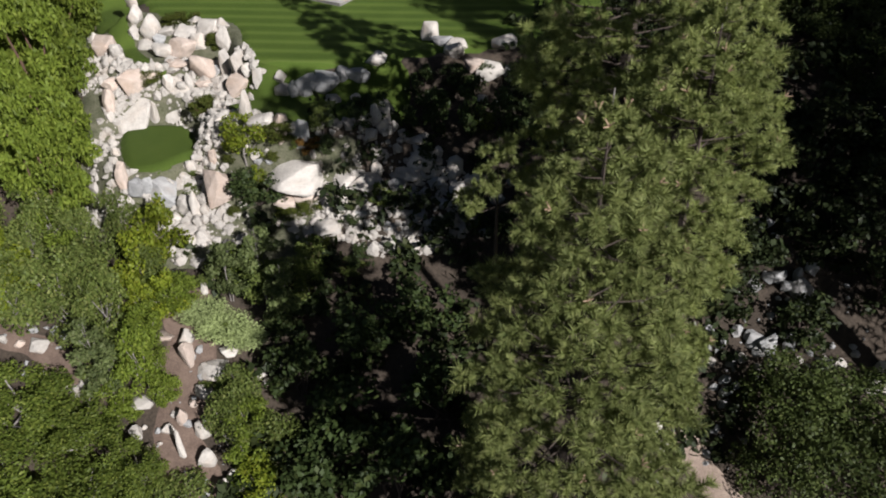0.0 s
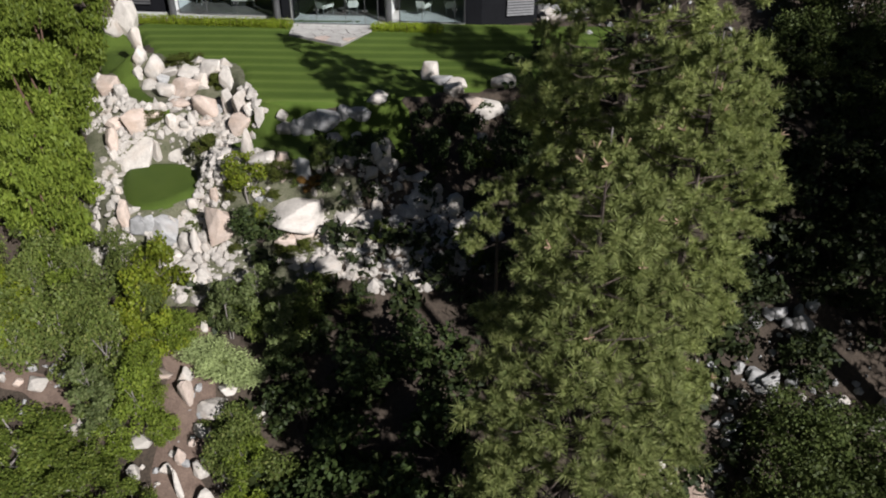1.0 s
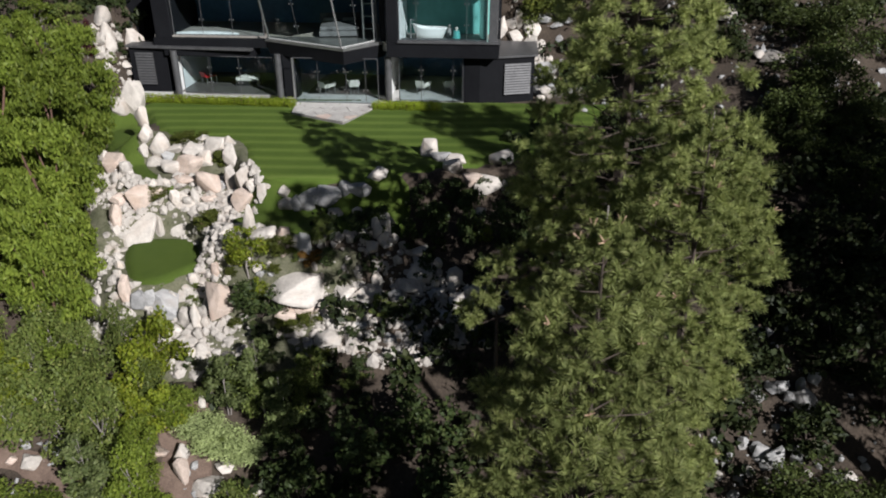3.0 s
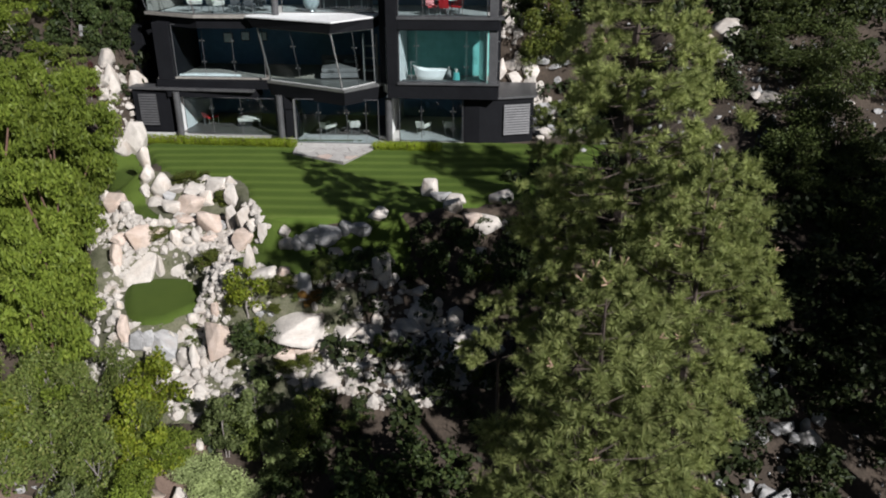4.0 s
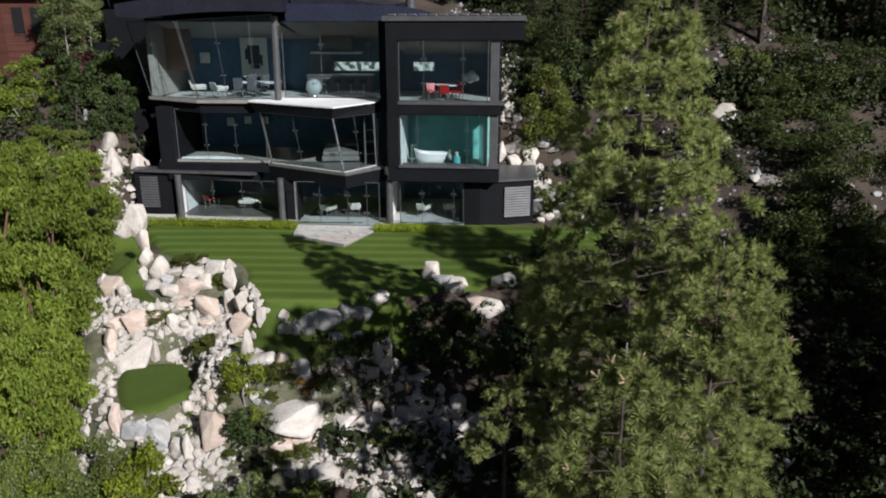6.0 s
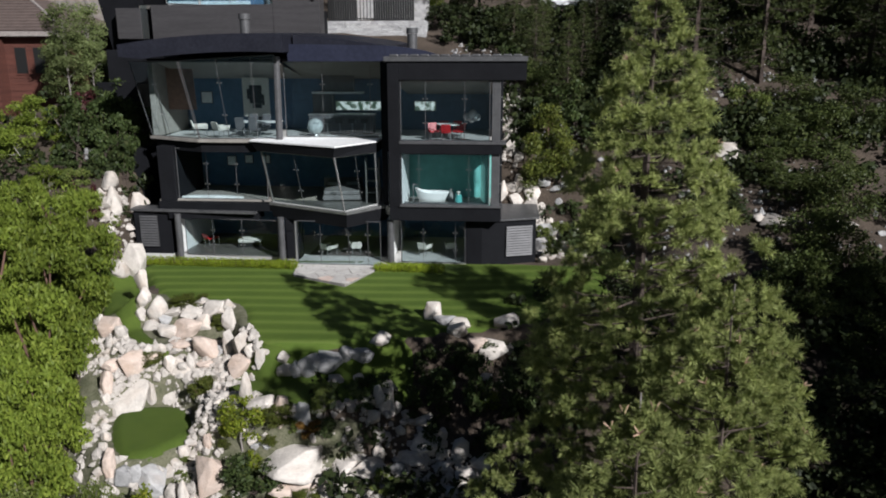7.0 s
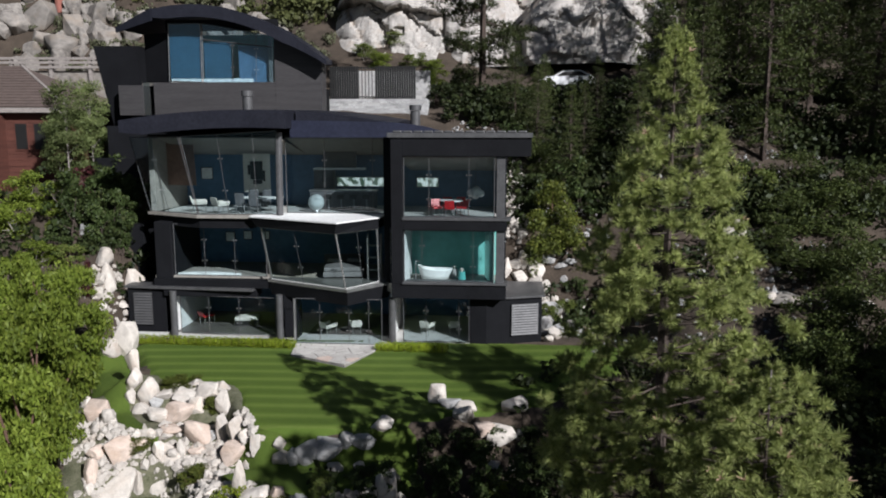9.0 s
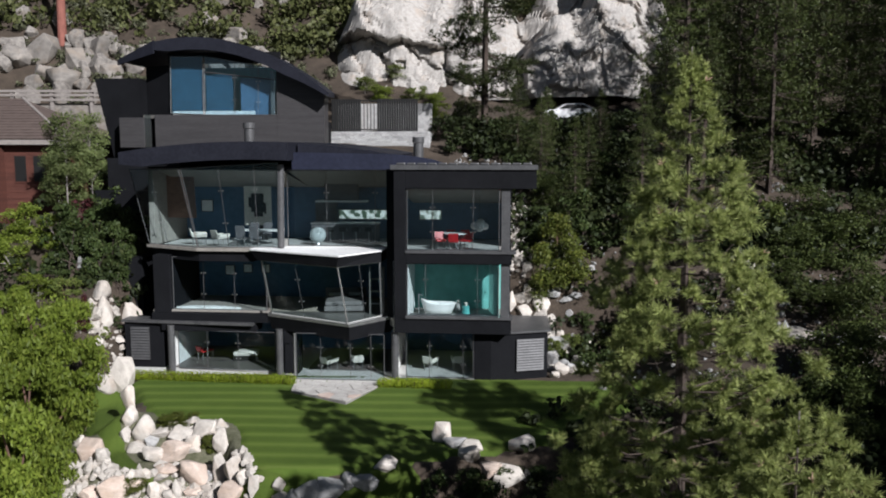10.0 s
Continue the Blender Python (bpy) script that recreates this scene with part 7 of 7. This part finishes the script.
# ledgestones on the face of the terrace wall
lrng = random.Random(3)
ledge = link("ledgestone", box(-0.5, 0.5, -0.06, 0.06, -0.5, 0.5, 0.04), LEDGE_GREY)
ledge_me = ledge.data
bpy.data.objects.remove(ledge)
w = 10.3
while w < 12.4:
    h = lrng.uniform(0.1, 0.19)
    u = -4.5
    while u < 3.0:
        L = min(lrng.uniform(0.3, 0.9), 3.0 - u)
        if L > 0.08:
            st = new("ledgestone", ledge_me)
            st.parent = court
            st.matrix_local = pose(u + L / 2, 17.06 + lrng.uniform(-0.02, 0.02), w + h / 2) @ Matrix.Diagonal((L - 0.015, 1, h - 0.012, 1))
        u += L
    w += h


# neighbour's cabin
def cabin():
    ob = thing("cabin", "red-brown boarded neighbour cabin with a brown shingle hip roof", "house", pose(-34.7, 52, 3.8, 0, 0, 0))
    part("wall", box(-10.3, 9.0, -1.4, 9, -1, 7.75), REDWOOD, ob)
    for i in range(21):
        part("board", box(-10.32, 9.02, -1.46, -1.4, -1.0 + 0.4 * i, -0.62 + 0.4 * i), REDWOOD, ob)
    E, Rg, z0, z1 = 9.9, 3.95, 7.8, 10.8
    part("roof", sheet((-12, -2, z0), (E, -2, z0), (Rg, 4, z1), (-12, 4, z1), 0.16), SHINGLE, ob)
    part("roof", sheet((E, -2, z0), (E, 10, z0), (Rg, 4.05, z1), (Rg, 3.95, z1), 0.16), SHINGLE, ob)
    n = 15
    for k in range(n):
        a, b = k / n, (k + 1) / n
        q = lambda s, x, d: (x, -2 + 6 * s, z0 + (z1 - z0) * s + d)
        part("shingle_course", sheet(q(a, -12, 0.17), q(a, E + (Rg - E) * a, 0.17), q(b, E + (Rg - E) * b, 0.13), q(b, -12, 0.13), 0.04), SHINGLE, ob)
    part("hip_flashing", rod((E, -2, z0 + 0.15), (Rg, 4, z1 + 0.15), 0.11, sides=6), TWIG, ob, "pale metal hip flashing")
    part("fascia", box(-12, E + 0.02, -2.06, -2.0, z0 - 0.2, z0 + 0.1), TWIG, ob)
    part("side_wing", prism([(-8, -2.6), (5.6, -2.6), (5.6, -1.46), (-8, -1.46)], -1, 7.4, None), REDWOOD, ob, "projecting red boarded gable wing")
    part("wing_gable", prism([(-6.0, -2.6), (5.6, -2.6), (5.6, -1.46), (-6.0, -1.46)], 7.4, 10.0, [(-0.3, -2.6), (0.3, -2.6), (0.3, -1.46), (-0.3, -1.46)]), REDWOOD, ob)
    for i in range(20):
        part("board", box(-8.0, 5.62, -2.66, -2.6, -1.0 + 0.42 * i, -0.61 + 0.42 * i), REDWOOD, ob)
    for x in (6.6, 7.8):
        wd = part("window", box(x - 0.45, x + 0.45, -1.52, -1.46, 5.2, 7.0), REDWOOD, ob, "small dark window in a red frame")
        part("pane", box(x - 0.36, x + 0.36, -1.54, -1.522, 5.3, 6.9), BLACK, wd)


cabin()

# timber guard rail along the road
guard = thing("guard_rail", "weathered grey timber road guard rail", "fence")
for i in range(14):
    x = -58 + 3 * i
    part("post", box(x - 0.12, x + 0.12, 60.3, 60.55, 13.4, 15.75), TWIG, guard)
for z in (15.0, 15.35, 15.65):
    part("rail", box(-58.5, -18.5, 60.22, 60.3, z - 0.09, z + 0.09), TWIG, guard)
road_wall = thing("road_wall", "pale stone retaining wall below the road rail", "wall", kind="structure")
part("core", box(-60, -18, 60.6, 61.2, 10.5, 14.75), GRANITE_FAR, road_wall)


def car(x, y, z, turn):
    ob = thing("car", "white hatchback parked on the hillside road", "car", pose(x, y, z, 0, 0, turn))
    prof = [(-2.1, 0.35), (-2.15, 0.75), (-1.95, 0.98), (-1.2, 1.02), (-0.5, 1.45), (0.9, 1.5), (1.75, 1.12), (2.1, 0.95), (2.12, 0.4)]
    def ext(pr, y0, y1):
        bm = bmesh.new()
        a = [bm.verts.new((p, y0, q)) for p, q in pr]
        b = [bm.verts.new((p, y1, q)) for p, q in pr]
        bm.faces.new(a)
        bm.faces.new(b[::-1])
        for i in range(len(pr)):
            bm.faces.new((a[i], b[i], b[(i + 1) % len(pr)], a[(i + 1) % len(pr)]))
        bmesh.ops.recalc_face_normals(bm, faces=bm.faces[:])
        bmesh.ops.bevel(bm, geom=bm.edges[:], offset=0.05, segments=2, affect="EDGES")
        return bm
    part("body", ext(prof, -0.88, 0.88), CARWHITE, ob)
    part("side_window", ext([(-1.0, 1.08), (-0.45, 1.38), (0.85, 1.42), (1.45, 1.1)], -0.9, -0.885), BLACK, ob, "dark side window")
    part("windscreen", sheet((-1.18, -0.75, 1.06), (-1.18, 0.75, 1.06), (-0.55, 0.65, 1.44), (-0.55, -0.65, 1.44), 0.03), BLACK, ob, "dark windscreen")
    for wx in (-1.35, 1.3):
        for wy in (-0.86, 0.86):
            wheel = part("wheel", rod((wx, wy - 0.1, 0.33), (wx, wy + 0.1, 0.33), 0.33, sides=24), RUBBER, ob)
            part("rim", rod((wx, wy - 0.11, 0.33), (wx, wy + 0.11, 0.33), 0.2, sides=16), STEEL, wheel)
    for wy in (-0.6, 0.6):
        part("headlight", box(-2.17, -2.08, wy - 0.16, wy + 0.16, 0.66, 0.8, 0.02), PLASTER, ob)


car(8.5, 63.2, 13.45, 4)

# red-barked trunk above the boulders
snag = thing("tree_trunk", "straight reddish bare pine trunk on the hillside", "tree", pose(-40.6, 81.6, float(land(-40.6, 81.6)) - 0.3))
part("trunk", rod((0, 0, 0), (0.1, 0, 16), 0.45, 0.3, 12), surface("red_bark", (0.16, 0.06, 0.045), (0.28, 0.11, 0.085), 3.0, 0.9, relief=0.5, stretch=(1, 1, 0.3)), snag)
part("branch", rod((0, 0, 12), (1.6, 0, 13), 0.08, 0.03), BARK, snag)

frng = random.Random(15)
FAR_BOULDERS = [(-41.6, 80.0, 2.9, 2.5, 3), (-37.4, 78.8, 3.2, 2.6, 3), (-36.0, 81.0, 2.8, 2.2, 3), (-38.4, 77.0, 3.6, 2.0, 3), (-43.6, 79.2, 3.0, 2.3, 3), (-34.2, 78.2, 2.3, 1.8, 3), (-40.2, 77.6, 2.2, 1.6, 3), (-45.6, 78.2, 2.6, 1.8, 3)]
lay_rocks(FAR_BOULDERS, "tumbled above the road", 21)


def rock_field(name, label, rows, seed):
    """Rocks too many and too far to count: one mesh of worn blocks on the hillside."""
    rng = random.Random(seed)
    V, F, M = [], [], []
    for x, y, w, h, tone in rows:
        me = STONES[tone, rng.randrange(12)]
        m = pose(x, y, float(land(x, y)), 0, 0, rng.uniform(0, 360)) @ Matrix.Diagonal((w, w * 0.85, h, 1))
        k = len(V)
        V += [m @ v.co for v in me.vertices]
        F += [[k + i for i in p.vertices] for p in me.polygons]
        M += [tone == 1] * len(me.polygons)
    me = bpy.data.meshes.new(name)
    me.from_pydata(V, [], F)
    me.materials.append(GRANITE_FAR)
    me.materials.append(GRANITE_PINK)
    me.polygons.foreach_set("material_index", [int(k) for k in M])
    return tagged(new(name, me), label, "rocks", kind="stuff")


FAR = []
for _ in range(95):
    w = frng.uniform(0.6, 2.2)
    FAR.append((frng.uniform(-50, -17), frng.uniform(74.5, 82.5), w, w * frng.uniform(0.6, 1.0), 3))
for _ in range(20):
    w = frng.uniform(1.2, 2.6)
    FAR.append((frng.uniform(-50, -16), frng.uniform(83, 97), w, w * frng.uniform(0.7, 1.1), 3))
rock_field("hillside_rocks", "grey weathered rocks scattered over the brushy hillside", FAR, 24)
# grey tone stands in for shade on these rocks
GULLY_ROCKS = []
for _ in range(12):
    w = frng.uniform(0.35, 0.8)
    GULLY_ROCKS.append((frng.uniform(-20.2, -18.3), frng.uniform(41.6, 44.6), w, w * frng.uniform(0.6, 1.0), 2))
lay_rocks(GULLY_ROCKS, "in the shaded gully beside the house", 28)
# rocks given the grey tone so they look shaded
SHADE_ROCKS = []
for _ in range(20):
    w = frng.uniform(0.3, 0.8)
    SHADE_ROCKS.append((frng.uniform(9.3, 12.2), frng.uniform(18.4, 23.0), w, w * frng.uniform(0.6, 1.0), 2))
lay_rocks(SHADE_ROCKS, "lying on the shaded slope", 27)
SIDE_ROCKS = []
for _ in range(22):
    w = frng.uniform(0.3, 0.75)
    SIDE_ROCKS.append((frng.uniform(3.5, 6.6), frng.uniform(38.9, 42.2), w, w * frng.uniform(0.6, 1.1), frng.choice((0, 0, 2))))
for _ in range(26):
    w = frng.uniform(0.45, 1.1)
    SIDE_ROCKS.append((frng.uniform(2.7, 5.2), frng.uniform(40.2, 44.0), w, w * frng.uniform(0.6, 1.1), frng.choice((0, 0, 0, 2))))
lay_rocks(SIDE_ROCKS, "banked beside the house", 23)
SLOPE_BOULDERS = [
    (13.40, 39.49, 1.45, 1.09, 0), (12.80, 37.86, 1.16, 0.39, 0), (13.18, 38.36, 0.92, 0.36, 0), (12.10, 39.31, 1.26, 0.43, 1), (14.20, 34.95, 1.41, 0.48, 0),
    (14.94, 34.77, 0.90, 0.31, 2), (13.69, 35.18, 0.69, 0.33, 0), (16.73, 34.83, 1.24, 0.42, 0), (17.61, 34.71, 0.73, 0.25, 0), (15.84, 34.48, 0.67, 0.23, 2),
]
lay_rocks(SLOPE_BOULDERS, "on the wooded slope", 22)

lampc = thing("cloud_lamp", "white cloud-shaped paper lamp over the dining table", "lamp", at(6.9, 1.4, 7.2))
for k, (x, z, r) in enumerate(((-0.2, 0, 0.2), (0.1, 0.12, 0.24), (0.32, -0.02, 0.18), (0.05, -0.1, 0.2))):
    bm = bmesh.new()
    bmesh.ops.create_icosphere(bm, subdivisions=2, radius=r, matrix=Matrix.Translation((x, 0, z)))
    part("shade", bm, PLASTER, lampc)
part("cord", rod((0.05, 0, 0.2), (0.05, 0, 2.3), 0.008, sides=5), BLACK, lampc)
shelf = thing("open_shelf", "pale slim open shelf inside the bay glass", "shelf", at(2.0, 0.1, 2.96))
for x in (-0.3, 0.35):
    part("upright", box(x - 0.03, x + 0.03, -0.15, 0.15, 0, 2.3), STEEL, shelf)
for z in (0.5, 1.1, 1.7):
    part("board", box(-0.27, 0.32, -0.15, 0.15, z, z + 0.05), STEEL, shelf)
